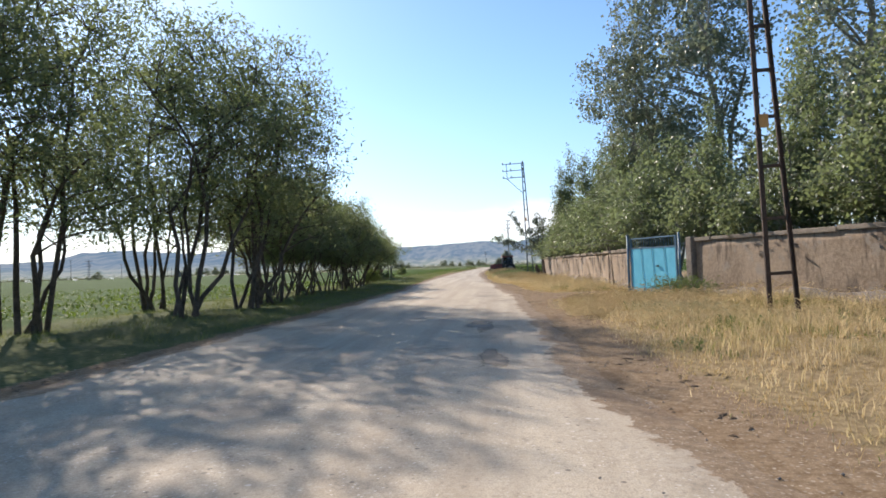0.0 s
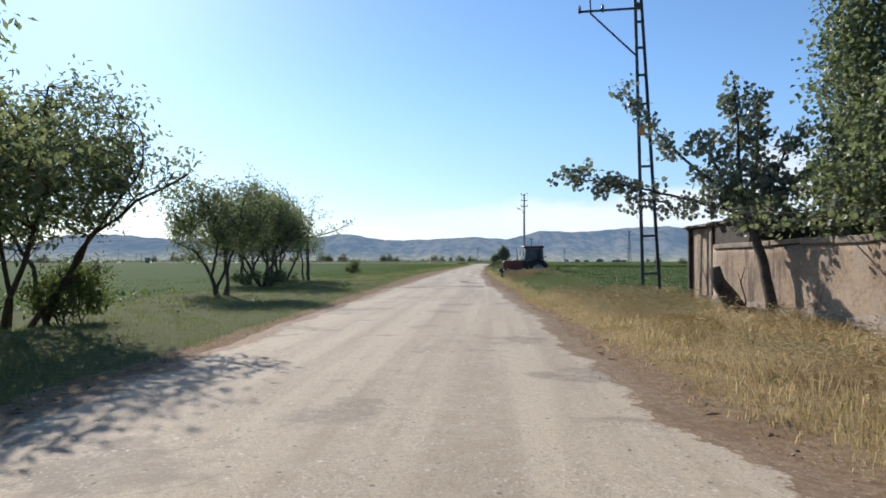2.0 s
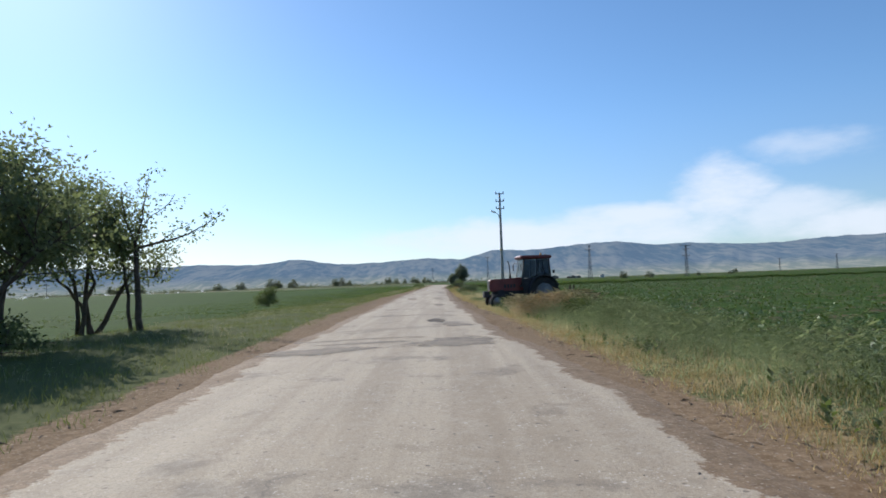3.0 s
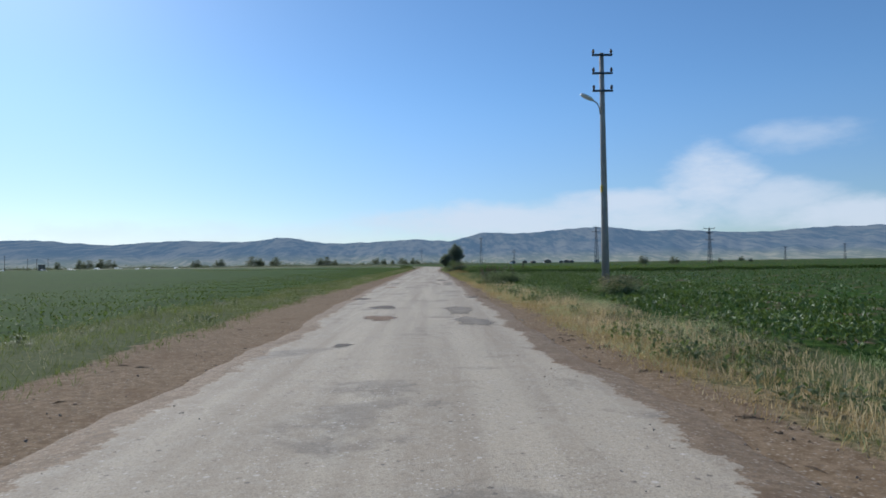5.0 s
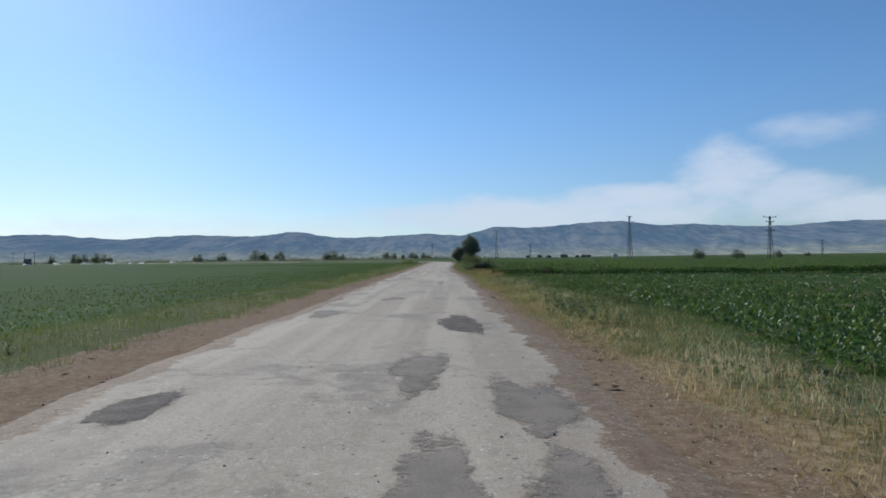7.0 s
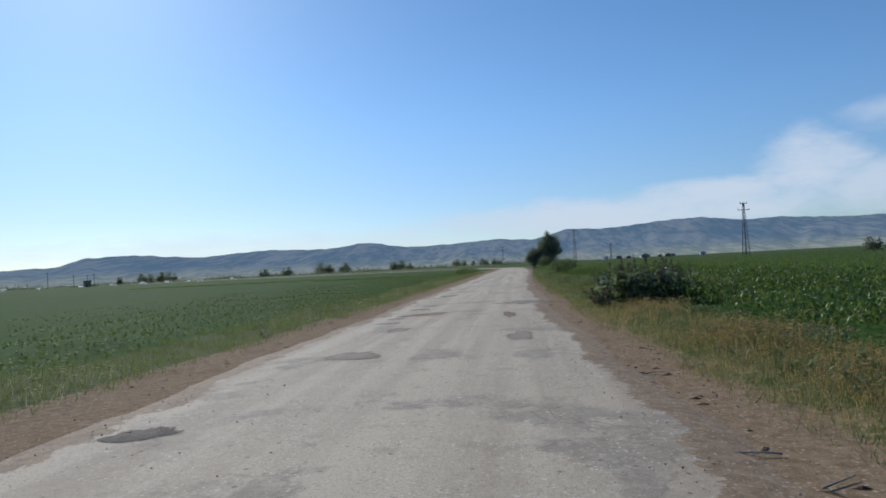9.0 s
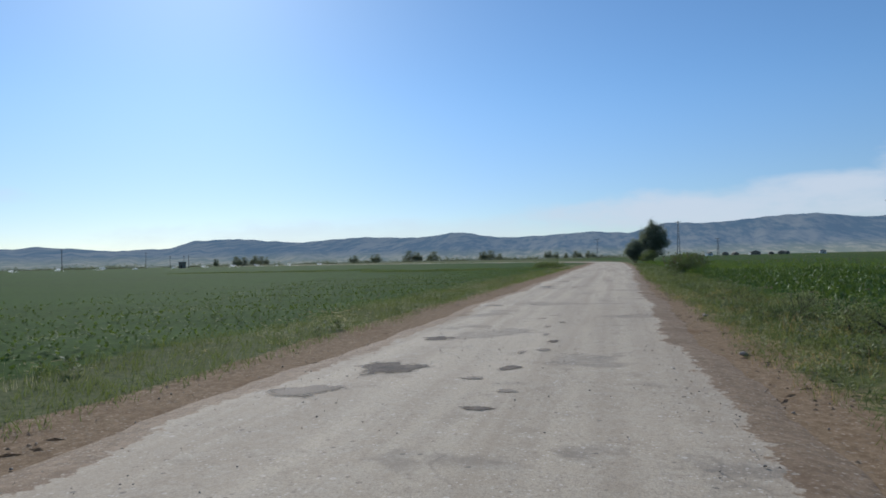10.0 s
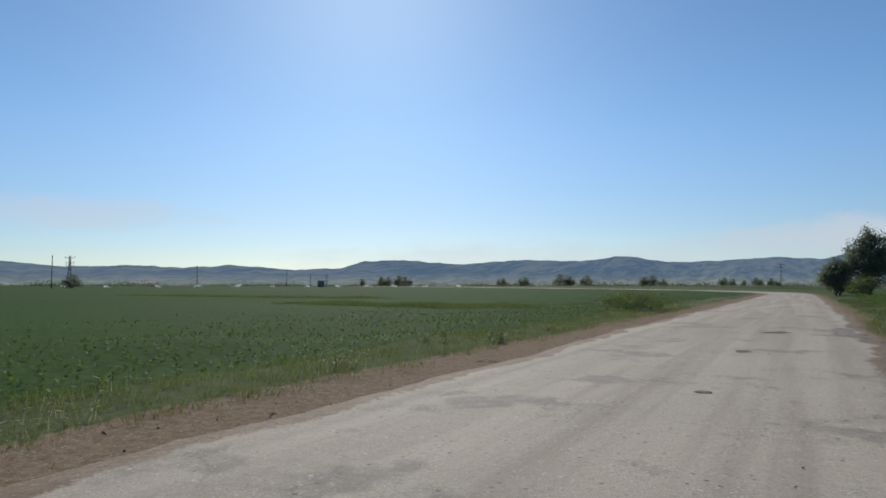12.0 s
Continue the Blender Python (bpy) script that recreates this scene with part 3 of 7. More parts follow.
def zones(x, y):
    """Weights of dirt, straw and crop on the ground."""
    r, l = road_right(y), road_left(y)
    s, q = x - r, l - x
    dirt = np.clip(1.0 - (s - dirt_right(y)) / 0.6, 0, 1) * (s > -0.5) + np.clip(1.0 - (q - dirt_left(y)) / 0.6, 0, 1) * (q > -0.5) + ((s <= -0.5) & (q <= -0.5)) * 1.0
    entrance = np.clip(1 - np.abs(y - 25.0 + (x - 8) * 0.3) / 3.4, 0, 1) * (s > 0) * (x < 13)
    dirt = np.clip(np.maximum(dirt, entrance * 2.0), 0, 1)
    near = np.clip((66 - y) / 6, 0, 1)
    dry = near * (s > 0) * (x < 25) * 0.85 + (1 - near) * (s > 0) * np.clip(1 - (s - dirt_right(y)) / np.interp(y, [95, 105, 132, 145], [2.2, 3.6, 3.6, 2.2]), 0, 1) * np.interp(y, [95, 105, 132, 145], [0.62, 0.95, 0.95, 0.62])
    dry = dry + np.clip(1 - (q - dirt_left(y)) / 1.5, 0, 1) * (q > 0) * 0.25
    dry = np.where((x > 40) & (y > 420), 0.36, dry)
    crop = np.where(s > 0, np.clip((x - crop_right(y)) / 0.8 + 0.5, 0, 1) * (y > 60), np.clip((crop_left(y) - x) / 0.8 + 0.5, 0, 1))
    return dirt, dry, crop


def dip(x, y):
    """The verge and field lie a little below the road past the shed."""
    return -0.17 * np.clip((x - road_right(y) - 0.9) / 1.6, 0, 1) * np.clip((y - 66) / 8, 0, 1) * np.clip((112 - y) / 10, 0, 1) * np.clip((90 - x) / 30, 0, 1)


def rise(x, y):
    """Low humps of the verges and fields, flat beside the road."""
    s = np.maximum(x - road_right(y), road_left(y) - x)
    k = np.clip((s - 0.6) / 2.5, 0, 1)
    return dip(x, y) + k * (0.05 + 0.045 * np.sin(x * 1.1 + y * 0.37) + 0.04 * np.sin(y * 0.83 - x * 0.6))


# ---------------------------------------------------------------- ground, road, hills
def build_ground():
    ys = np.concatenate([[-3000, -800, -250, -120, -80], np.arange(-60, 330, 1.0), [340, 360, 400, 450, 520, 620, 800, 1100, 1600, 2500, 4700]])
    right = np.concatenate([np.arange(0, 6.1, 0.35), [7, 8, 10, 13, 18, 26, 40, 60, 100, 200, 450, 1000, 2200, 4700]])
    verts, zone = [], []
    for y in ys:
        r, l = float(road_right(y)), float(road_left(y))
        xs = np.concatenate([l - right[::-1], [(r + l) / 2], r + right])
        yy = np.full(len(xs), y)
        z = np.where(np.abs(xs) < 95, rise(xs, yy), 0.0)
        d, s, c = zones(xs, yy)
        verts.append(np.stack([xs, yy, z], 1))
        zone.append(np.stack([d, s, c, np.ones(len(xs))], 1))
    n = len(xs)
    v = np.concatenate(verts)
    idx = np.arange(len(ys) * n).reshape(len(ys), n)
    f = np.stack([idx[:-1, :-1], idx[:-1, 1:], idx[1:, 1:], idx[1:, :-1]], -1).reshape(-1, 4)
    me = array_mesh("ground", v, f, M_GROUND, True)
    a = me.color_attributes.new("zone", "FLOAT_COLOR", "POINT")
    a.data.foreach_set("color", np.concatenate(zone).astype(np.float32).ravel())
    tagged(new("ground", me), "flat farmland of dirt, dry grass and green fields", "ground", kind="structure")


def build_road():
    ys = np.concatenate([np.arange(-60, 330, 0.35), np.arange(330, 900, 8.0)])
    us = np.linspace(0, 1, 19)
    verts, zone = [], []
    for y in ys:
        r = float(road_right(y) + 0.42 + wave(y, 1.3, 0.10))
        l = float(road_left(y) - 0.3 + wave(y, 4.1, 0.10))
        x = l + (r - l) * us
        z = 0.035 + 0.03 * np.sin(us * math.pi) + 0.006 * np.sin(x * 2.1 + y * 0.7) + 0.006 * np.sin(y * 1.9 - x)
        z[0] = z[-1] = 0.002
        edge = np.minimum(us, 1 - us) * (r - l)
        verts.append(np.stack([x, np.full(19, y), z], 1))
        zone.append(np.stack([np.clip(1 - edge / 1.1, 0, 1), us, us, np.ones(19)], 1))
    v = np.concatenate(verts)
    idx = np.arange(len(ys) * 19).reshape(len(ys), 19)
    f = np.stack([idx[:-1, :-1], idx[:-1, 1:], idx[1:, 1:], idx[1:, :-1]], -1).reshape(-1, 4)
    me = array_mesh("road", v, f, M_ROAD, True)
    a = me.color_attributes.new("zone", "FLOAT_COLOR", "POINT")
    a.data.foreach_set("color", np.concatenate(zone).astype(np.float32).ravel())
    return tagged(new("road", me), "sun-bleached cracked asphalt country road with ragged edges", "road", kind="structure")


def road_z(x, y):
    r, l = float(road_right(y) + 0.42 + wave(y, 1.3, 0.10)), float(road_left(y) - 0.3 + wave(y, 4.1, 0.10))
    u = min(max((x - l) / (r - l), 0.0), 1.0)
    if u <= 0.03 or u >= 0.97:
        return 0.035
    return 0.035 + 0.03 * math.sin(u * math.pi) + 0.006 * math.sin(x * 2.1 + y * 0.7) + 0.006 * math.sin(y * 1.9 - x)


def patch(name, x, y, w, d, material, parent, seed, lift=0.006):
    """An uneven blot of other surfacing, lying on the road."""
    r = random.Random(seed)
    n, rings = 26, 5
    ph = [r.uniform(0, 6.28) for _ in range(4)]
    s = Soup()
    vs = [(x, y, road_z(x, y) + lift)]
    for k in range(1, rings + 1):
        for i in range(n):
            t = 2 * math.pi * i / n
            q = 1 + 0.16 * math.sin(2 * t + ph[0]) + 0.13 * math.sin(3 * t + ph[1]) + 0.09 * math.sin(5 * t + ph[2]) + 0.06 * math.sin(9 * t + ph[3]) + r.uniform(-0.04, 0.04)
            q *= k / rings
            px, py = x + w * 0.54 * q * math.cos(t), y + d * 0.54 * q * math.sin(t)
            vs.append((px, py, road_z(px, py) + lift))
    fs = [(0, 1 + i, 1 + (i + 1) % n) for i in range(n)]
    for k in range(rings - 1):
        fs += [(1 + k * n + i, 1 + (k + 1) * n + i, 1 + (k + 1) * n + (i + 1) % n, 1 + k * n + (i + 1) % n) for i in range(n)]
    s.add(vs, fs, True)
    ob = part(name, s, material, parent)
    a = ob.data.attributes.new("rim", "FLOAT", "POINT")
    a.data.foreach_set("value", [1.0] + [1.0 - 1.15 * (k / rings) ** 2 for k in range(1, rings + 1) for i in range(n)])
    return ob


def build_hills():
    """Ridges on the horizon: heights in degrees over azimuth, joined smoothly."""
    az = [-180, -120, -90, -70, -63, -58, -54, -49.7, -46, -41, -37, -35.3, -32, -27, -22, -16.3, -13.2, -9.5, -5, -1.7, 1.4, 4.2, 8.4, 12.6, 15.2, 18.2, 21.5, 25.3, 28.6, 31, 35.5, 50, 80, 120, 180]
    el = [1.2, 1.5, 1.7, 2.0, 1.86, 1.42, 1.6, 1.45, 1.68, 1.34, 1.5, 2.1, 2.21, 1.82, 2.2, 2.08, 2.5, 1.9, 2.02, 2.24, 1.98, 2.72, 2.62, 2.98, 3.02, 2.56, 2.57, 2.25, 2.25, 2.48, 2.44, 2.2, 1.6, 1.3, 1.2]
    a = np.linspace(-180, 180, 1441)
    h = np.interp(a, az, el)
    ker = np.hanning(9)
    h = np.convolve(np.pad(h, 4, mode="edge"), ker / ker.sum(), mode="valid")
    near, far = 2700.0, 4350.0
    rows = 15
    v = []
    for k in range(rows):
        u = k / (rows - 1)
        for i, ai in enumerate(a[:-1]):
            dist = near + (far - near) * u
            w = radians(ai)
            n = noise.fractal(Vector((math.sin(w) * 9, math.cos(w) * 9, u * 0.9)), 0.9, 2.1, 5)
            ridge = far * math.tan(radians(h[i]))
            fine = noise.fractal(Vector((math.sin(w) * 60, math.cos(w) * 60, 3)), 0.8, 2.1, 3) * 5.0
            spur = noise.fractal(Vector((math.sin(w) * 30, math.cos(w) * 30, u * 1.6 + 7)), 0.85, 2.1, 4)
            z = (ridge + fine) * u ** 1.6 + (n * 26 + spur * 20) * math.sin(u * math.pi) - 3 * (1 - u)
            v.append((dist * math.sin(w), 150 + dist * math.cos(w), z))
    m = len(a) - 1
    f = []
    for k in range(rows - 1):
        for i in range(m):
            f.append((k * m + i, k * m + (i + 1) % m, (k + 1) * m + (i + 1) % m, (k + 1) * m + i))
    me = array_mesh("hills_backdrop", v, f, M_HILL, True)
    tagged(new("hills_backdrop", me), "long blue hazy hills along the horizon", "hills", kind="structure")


build_ground()
road = build_road()
build_hills()

# ---------------------------------------------------------------- leaves, grass and crops as arrays


def leaf_arrays(pos, size, width, rg, up_bias=0.3, fold=0.25, axis=None):
    """Two-triangle folded leaves at pos: length size, width as a share of it."""
    n = len(pos)
    d = rg.normal(size=(n, 3)) if axis is None else axis + rg.normal(size=(n, 3)) * 0.6
    d /= np.linalg.norm(d, axis=1, keepdims=True) + 1e-9
    up = rg.normal(size=(n, 3)) + np.array([0, 0, up_bias * 3])
    side = np.cross(d, up)
    side /= np.linalg.norm(side, axis=1, keepdims=True) + 1e-9
    nor = np.cross(side, d)
    s = (size * rg.uniform(0.65, 1.3, n))[:, None]
    a = pos - d * s * 0.5
    b = pos + side * s * width * 0.5 + nor * s * fold * width
    c = pos + d * s * 0.5
    e = pos - side * s * width * 0.5 + nor * s * fold * width
    v = np.stack([a, b, c, e], 1).reshape(-1, 3)
    i = np.arange(n)[:, None] * 4
    f = np.concatenate([i + np.array([[0, 1, 2]]), i + np.array([[0, 2, 3]])], 1).reshape(-1, 3)
    return v, f


def round_leaves(pos, size, rg):
    """Broad six-cornered leaves, slightly cupped, hanging loosely."""
    n = len(pos)
    d = rg.normal(size=(n, 3)) + np.array([0, 0, -0.4])
    d /= np.linalg.norm(d, axis=1, keepdims=True) + 1e-9
    side = np.cross(d, rg.normal(size=(n, 3)))
    side /= np.linalg.norm(side, axis=1, keepdims=True) + 1e-9
    nor = np.cross(side, d)
    s = (size * rg.uniform(0.6, 1.2, n))[:, None]
    corner = ((-0.5, 0, 0), (-0.28, 0.42, 0.1), (0.16, 0.40, 0.1), (0.55, 0, 0), (0.16, -0.40, 0.1), (-0.28, -0.42, 0.1))
    v = np.stack([pos + s * (a * d + b * side + c * nor) for a, b, c in corner], 1).reshape(-1, 3)
    f = (np.arange(n)[:, None, None] * 6 + np.array([(0, 1, 2), (0, 2, 3), (0, 3, 4), (0, 4, 5)])[None]).reshape(-1, 3)
    return v, f


def mound(x, y):
    """Where the grass stands thick, from 0 to 1."""
    m = np.sin(1.7 * x + 0.8 * y + 1.3 * np.sin(0.7 * y)) + np.sin(1.3 * y - 0.9 * x + 2.0) + 0.7 * np.sin(3.1 * y + 2.3 * x) + 0.6 * np.sin(0.43 * y + 1.0)
    return np.clip(0.5 + m * 0.22, 0, 1)


def bent_blades(x, y, z, h, width, rg, lean=0.5, wind=0.3, head=False):
    """Curved grass blown by the wind; with head, a nodding ear on a thin stalk."""
    n = len(x)
    t, t2 = rg.uniform(0, 2 * np.pi, n), rg.uniform(0, 2 * np.pi, n)
    w = np.stack([np.cos(t), np.sin(t), np.zeros(n)], 1) * width / 2
    k = rg.uniform(0.1, 1.0, n) * lean * h
    wind = wind * rg.uniform(-1.2, 1.6, n)
    off = np.stack([np.cos(t2) * k + wind * h, np.sin(t2) * k - 0.3 * wind * h, np.zeros(n)], 1)
    base = np.stack([x, y, z], 1)
    up = np.array([0, 0, 1.0]) * h[:, None]
    q = 0.82 if head else 0.55
    neck = base + off * q ** 2 + up * q * 0.98
    tip = base + off * (1.25 if head else 1.1) + up * rg.uniform(0.72, 0.95, n)[:, None]
    if head:
        middle = (neck + tip) * 0.5 + up * 0.03
        v = np.stack([base - w * 0.5, base + w * 0.5, neck, middle - w * 1.2, tip, middle + w * 1.2], 1)
        f0 = np.array([(0, 1, 2), (2, 3, 4), (2, 4, 5)])
    else:
        v = np.stack([base - w, base + w, neck - w * 0.8, neck + w * 0.8, tip, tip], 1)
        f0 = np.array([(0, 1, 3), (0, 3, 2), (2, 3, 4)])
    f = (np.arange(n)[:, None, None] * 6 + f0[None]).reshape(-1, 3)
    return v.reshape(-1, 3), f


def blades(x, y, z, h, width, rg, lean=0.35):
    """Thin leaning grass blades."""
    n = len(x)
    t = rg.uniform(0, 2 * np.pi, n)
    wx, wy = np.cos(t) * width / 2, np.sin(t) * width / 2
    t2 = rg.uniform(0, 2 * np.pi, n)
    k = rg.uniform(0.1, 1.0, n) * lean * h
    lx, ly = np.cos(t2) * k + 0.06 * h, np.sin(t2) * k
    b1 = np.stack([x - wx, y - wy, z], 1)
    b2 = np.stack([x + wx, y + wy, z], 1)
    tip = np.stack([x + lx, y + ly, z + h * rg.uniform(0.7, 1.0, n)], 1)
    v = np.stack([b1, b2, tip], 1).reshape(-1, 3)
    f = np.arange(3 * n).reshape(-1, 3)
    return v, f


def tufted(n, lo, hi, ylo, yhi, rg, clump=0.22, per=9, keep=None):
    """Places in tufts between two edges lo(y) and hi(y)."""
    k = max(n // per, 1)
    y = rg.uniform(ylo, yhi, k)
    a, b = lo(y), hi(y)
    x = a + (b - a) * rg.uniform(0, 1, k)
    if keep is not None:
        ok = keep(x, y)
        x, y = x[ok], y[ok]
    size = rg.uniform(0.5, 1.25, len(x))
    x, y, size = np.repeat(x, per), np.repeat(y, per), np.repeat(size, per)
    x = x + rg.normal(size=len(x)).clip(-2, 2) * clump * size
    y = y + rg.normal(size=len(y)) * clump * size
    return x, y, size


def stuff(name, v, f, material, label, category):
    return tagged(new(name, array_mesh(name, v, f, material)), label, category, kind="stuff")


# ---------------------------------------------------------------- trees


def grow(seed, stems, lobes, limbs, twigs, per_twig, leaf_len, leaf_wide, sigma, trunk_r, stem_spread=0.3, twig_r=0.012, up_bias=0.3, even=0.8):
    """Wood and leaves of a tree. lobes: ellipsoids (x, y, z, rx, ry, rz) of the crown."""
    rg = np.random.default_rng(seed)
    rd = random.Random(seed)
    lobes = np.array(lobes, float)
    vol = lobes[:, 3] * lobes[:, 4] * lobes[:, 5]
    vol = vol ** even

    def crown(n, inner):
        c = lobes[rg.choice(len(lobes), n, p=vol / vol.sum())]
        d = rg.normal(size=(n, 3))
        d /= np.linalg.norm(d, axis=1, keepdims=True)
        return c[:, :3] + d * c[:, 3:] * (inner + (1 - inner) * np.sqrt(rg.uniform(0, 1, (n, 1))))

    wood = Soup()
    nodes, rads = [], []

    def branch(a, b, r0, r1, steps, bend, sides):
        a, b = Vector(a), Vector(b)
        off = Vector((rd.gauss(0, 1), rd.gauss(0, 1), rd.gauss(0, 0.6))) * bend * (b - a).length
        pts, rr = [], []
        for i in range(steps + 1):
            t = i / steps
            p = a.lerp(b, t) + off * math.sin(t * math.pi) + Vector((0, 0, (b - a).length * 0.10 * math.sin(t * math.pi)))
            p += Vector((rd.gauss(0, 1), rd.gauss(0, 1), 0)) * 0.012 * (b - a).length * (0 < i < steps)
            pts.append(p)
            rr.append(r0 + (r1 - r0) * t ** 0.8)
        wood.tube(pts, rr, sides, caps=False)
        for p, r in zip(pts[1:], rr[1:]):
            nodes.append(tuple(p))
            rads.append(r)

    for s in range(stems):
        t = 2 * math.pi * (s + rd.random() * 0.6) / stems
        base = (math.cos(t) * stem_spread * rd.uniform(0.3, 1) * (stems > 1), math.sin(t) * stem_spread * rd.uniform(0.3, 1) * (stems > 1), -0.12)
        top = crown(1, 0.0)[0] if stems > 1 else lobes[:, :3].mean(0) * np.array([1, 1, 1.0])
        branch(base, top, trunk_r * rd.uniform(0.75, 1.1), trunk_r * 0.3, 8, 0.07, 8)
    trunk_n = len(nodes)
    for b in crown(limbs, 0.35):
        pn = np.array(nodes[:max(trunk_n, 1)])
        cost = np.linalg.norm(pn - b, axis=1) + 1.6 * np.maximum(pn[:, 2] - b[2] + 0.6, 0) + 0.6 * (pn[:, 2] < 0.9)
        k = int(cost.argmin())
        branch(nodes[k], b, max(rads[k] * 0.55, twig_r * 1.6), twig_r, 5, 0.10, 5)
    tips = crown(twigs, 0.35)
    pn, pr = np.array(nodes), np.array(rads)
    dirs = []
    for b in tips:
        cost = np.linalg.norm(pn - b, axis=1) + 0.8 * np.maximum(pn[:, 2] - b[2] + 0.1, 0)
        k = int(cost.argmin())
        a = Vector(pn[k])
        dirs.append(tuple((Vector(b) - a).normalized()))
        wood.tube([a, b], [min(pr[k], twig_r), twig_r * 0.4], 3, caps=False)
    dirs = np.array(dirs)
    cnt = rg.poisson(per_twig, len(tips)).clip(2)
    idx = np.repeat(np.arange(len(tips)), cnt)
    along = rg.normal(size=(len(idx), 1)) * sigma * 1.1 - sigma * 0.3
    pos = tips[idx] + dirs[idx] * along.clip(-1.5 * sigma, 1.3 * sigma) + rg.normal(size=(len(idx), 3)).clip(-1.6, 1.6) * sigma * np.array([0.8, 0.8, 0.7])
    pos = pos[pos[:, 2] > 0.25]
    return wood, leaf_arrays(pos, leaf_len, leaf_wide, rg, up_bias)


def limb_tree(name, label, group, m, limbs, wood_mat, leaf_material, leaf_len, leaf_wide, seed, sigma=0.12):
    """A tree with each limb laid out: (points, first radius, last radius, leafy from, clusters, leaves in each)."""
    rg = np.random.default_rng(seed)
    wood, pos = Soup(), []
    for pts, r0, r1, start, clusters, leaves in limbs:
        p = np.array(pts, float)
        u = np.linspace(0, len(p) - 1, 5 * (len(p) - 1) + 1)
        q = np.stack([np.interp(u, np.arange(len(p)), p[:, k]) for k in range(3)], 1)
        q[1:-1] = (q[:-2] + 2 * q[1:-1] + q[2:]) / 4
        q[1:-1] = (q[:-2] + 2 * q[1:-1] + q[2:]) / 4
        q[1:-1] += rg.normal(size=(len(q) - 2, 3)) * 0.012
        wood.tube(q, np.linspace(r0, r1, len(q)), 7, caps=False)
        for i in range(clusters):
            s = start + (1 - start) * (i + rg.uniform(0, 1)) / clusters
            a = np.array([np.interp(s * (len(q) - 1), np.arange(len(q)), q[:, k]) for k in range(3)])
            b = a + rg.normal(size=3) * np.array([0.2, 0.2, 0.17]) * (1.25 - 0.5 * s)
            wood.tube([a, (a + b) / 2 + np.array([0, 0, 0.02]), b], [0.008, 0.006, 0.003], 3, caps=False)
            pos.append(b + rg.normal(size=(rg.poisson(leaves) + 2, 3)).clip(-1.6, 1.6) * sigma)
    v, f = round_leaves(np.concatenate(pos), leaf_len, rg) if leaf_wide > 0.8 else leaf_arrays(np.concatenate(pos), leaf_len, leaf_wide, rg, 0.2)
    ob = thing(name, label, "tree", group, m)
    part("trunk", wood, wood_mat, ob)
    part("crown", array_mesh("crown", v, f, leaf_material), leaf_material, ob)
    return ob


def tree(name, label, category, group, m, wood_mat, leaf_material, **shape):
    wood, (v, f) = grow(**shape)
    ob = thing(name, label, category, group, m)
    part("trunk", wood, wood_mat, ob)
    part("crown", array_mesh("crown", v, f, leaf_material), leaf_material, ob)
    return ob


def at(x, y, turn=0.0, size=1.0, z=0.0):
    return pose(x, y, z + float(dip(x, y)), 0, 0, turn) @ Matrix.Scale(size, 4)

# ---------------------------------------------------------------- roadside trees with several stems
OPEN_LOBES = [(0, 0, 4.2, 2.5, 2.5, 2.0), (0.9, 0.5, 5.9, 1.6, 1.6, 1.5), (-0.9, -0.4, 5.6, 1.6, 1.7, 1.5), (0.7, -1.2, 3.1, 1.7, 1.6, 1.2), (-1.2, 0.9, 3.0, 1.7, 1.6, 1.3), (1.9, 0.8, 3.6, 1.5, 1.5, 1.2)]
LOW_LOBES = [(0, 0, 2.9, 1.9, 1.9, 1.3), (0.9, 0.4, 3.8, 1.3, 1.3, 1.1), (-1.0, -0.3, 3.5, 1.3, 1.3, 1.1), (1.3, -0.9, 2.5, 1.1, 1.1, 0.8), (-1.4, 0.8, 2.3, 1.1, 1.0, 0.8)]
TALL_LOBES = [(0, 0, 5.6, 2.9, 2.9, 2.5), (0.8, 0.8, 8.2, 2.1, 2.1, 1.9), (-1.0, -0.6, 7.8, 2.0, 2.1, 2.0), (2.2, -0.8, 5.2, 1.9, 1.9, 1.6), (-1.6, 1.2, 3.9, 2.0, 2.0, 1.5), (1.6, 1.4, 3.5, 1.8, 1.7, 1.3), (2.6, 0.6, 7.0, 1.2, 1.2, 1.0)]
ROW = "trees along the roadside"
row_label = "bushy many-stemmed roadside tree with small dull green leaves"
tree_a = tree("roadside_tree", row_label, "tree", ROW, at(-4.0, 22.4), M_BARK, M_LEAF_L, seed=11, stems=6, lobes=TALL_LOBES, limbs=40, twigs=760, per_twig=19, leaf_len=0.15, leaf_wide=0.42, sigma=0.27, trunk_r=0.085, stem_spread=0.6)
tree_b = tree("roadside_tree", row_label, "tree", ROW, at(-5.4, 33.4, 40, 0.92), M_BARK, M_LEAF_L, seed=12, stems=6, lobes=OPEN_LOBES, limbs=34, twigs=680, per_twig=20, leaf_len=0.15, leaf_wide=0.42, sigma=0.25, trunk_r=0.07, stem_spread=0.7)
tree_c = tree("roadside_tree", row_label, "tree", ROW, at(-6.3, 52.6, 0, 1.02), M_BARK, M_LEAF_L, seed=13, stems=5, lobes=LOW_LOBES + [(2.3, -0.2, 3.0, 1.0, 0.9, 0.5)], limbs=26, twigs=560, per_twig=22, leaf_len=0.135, leaf_wide=0.42, sigma=0.24, trunk_r=0.06, stem_spread=0.6)
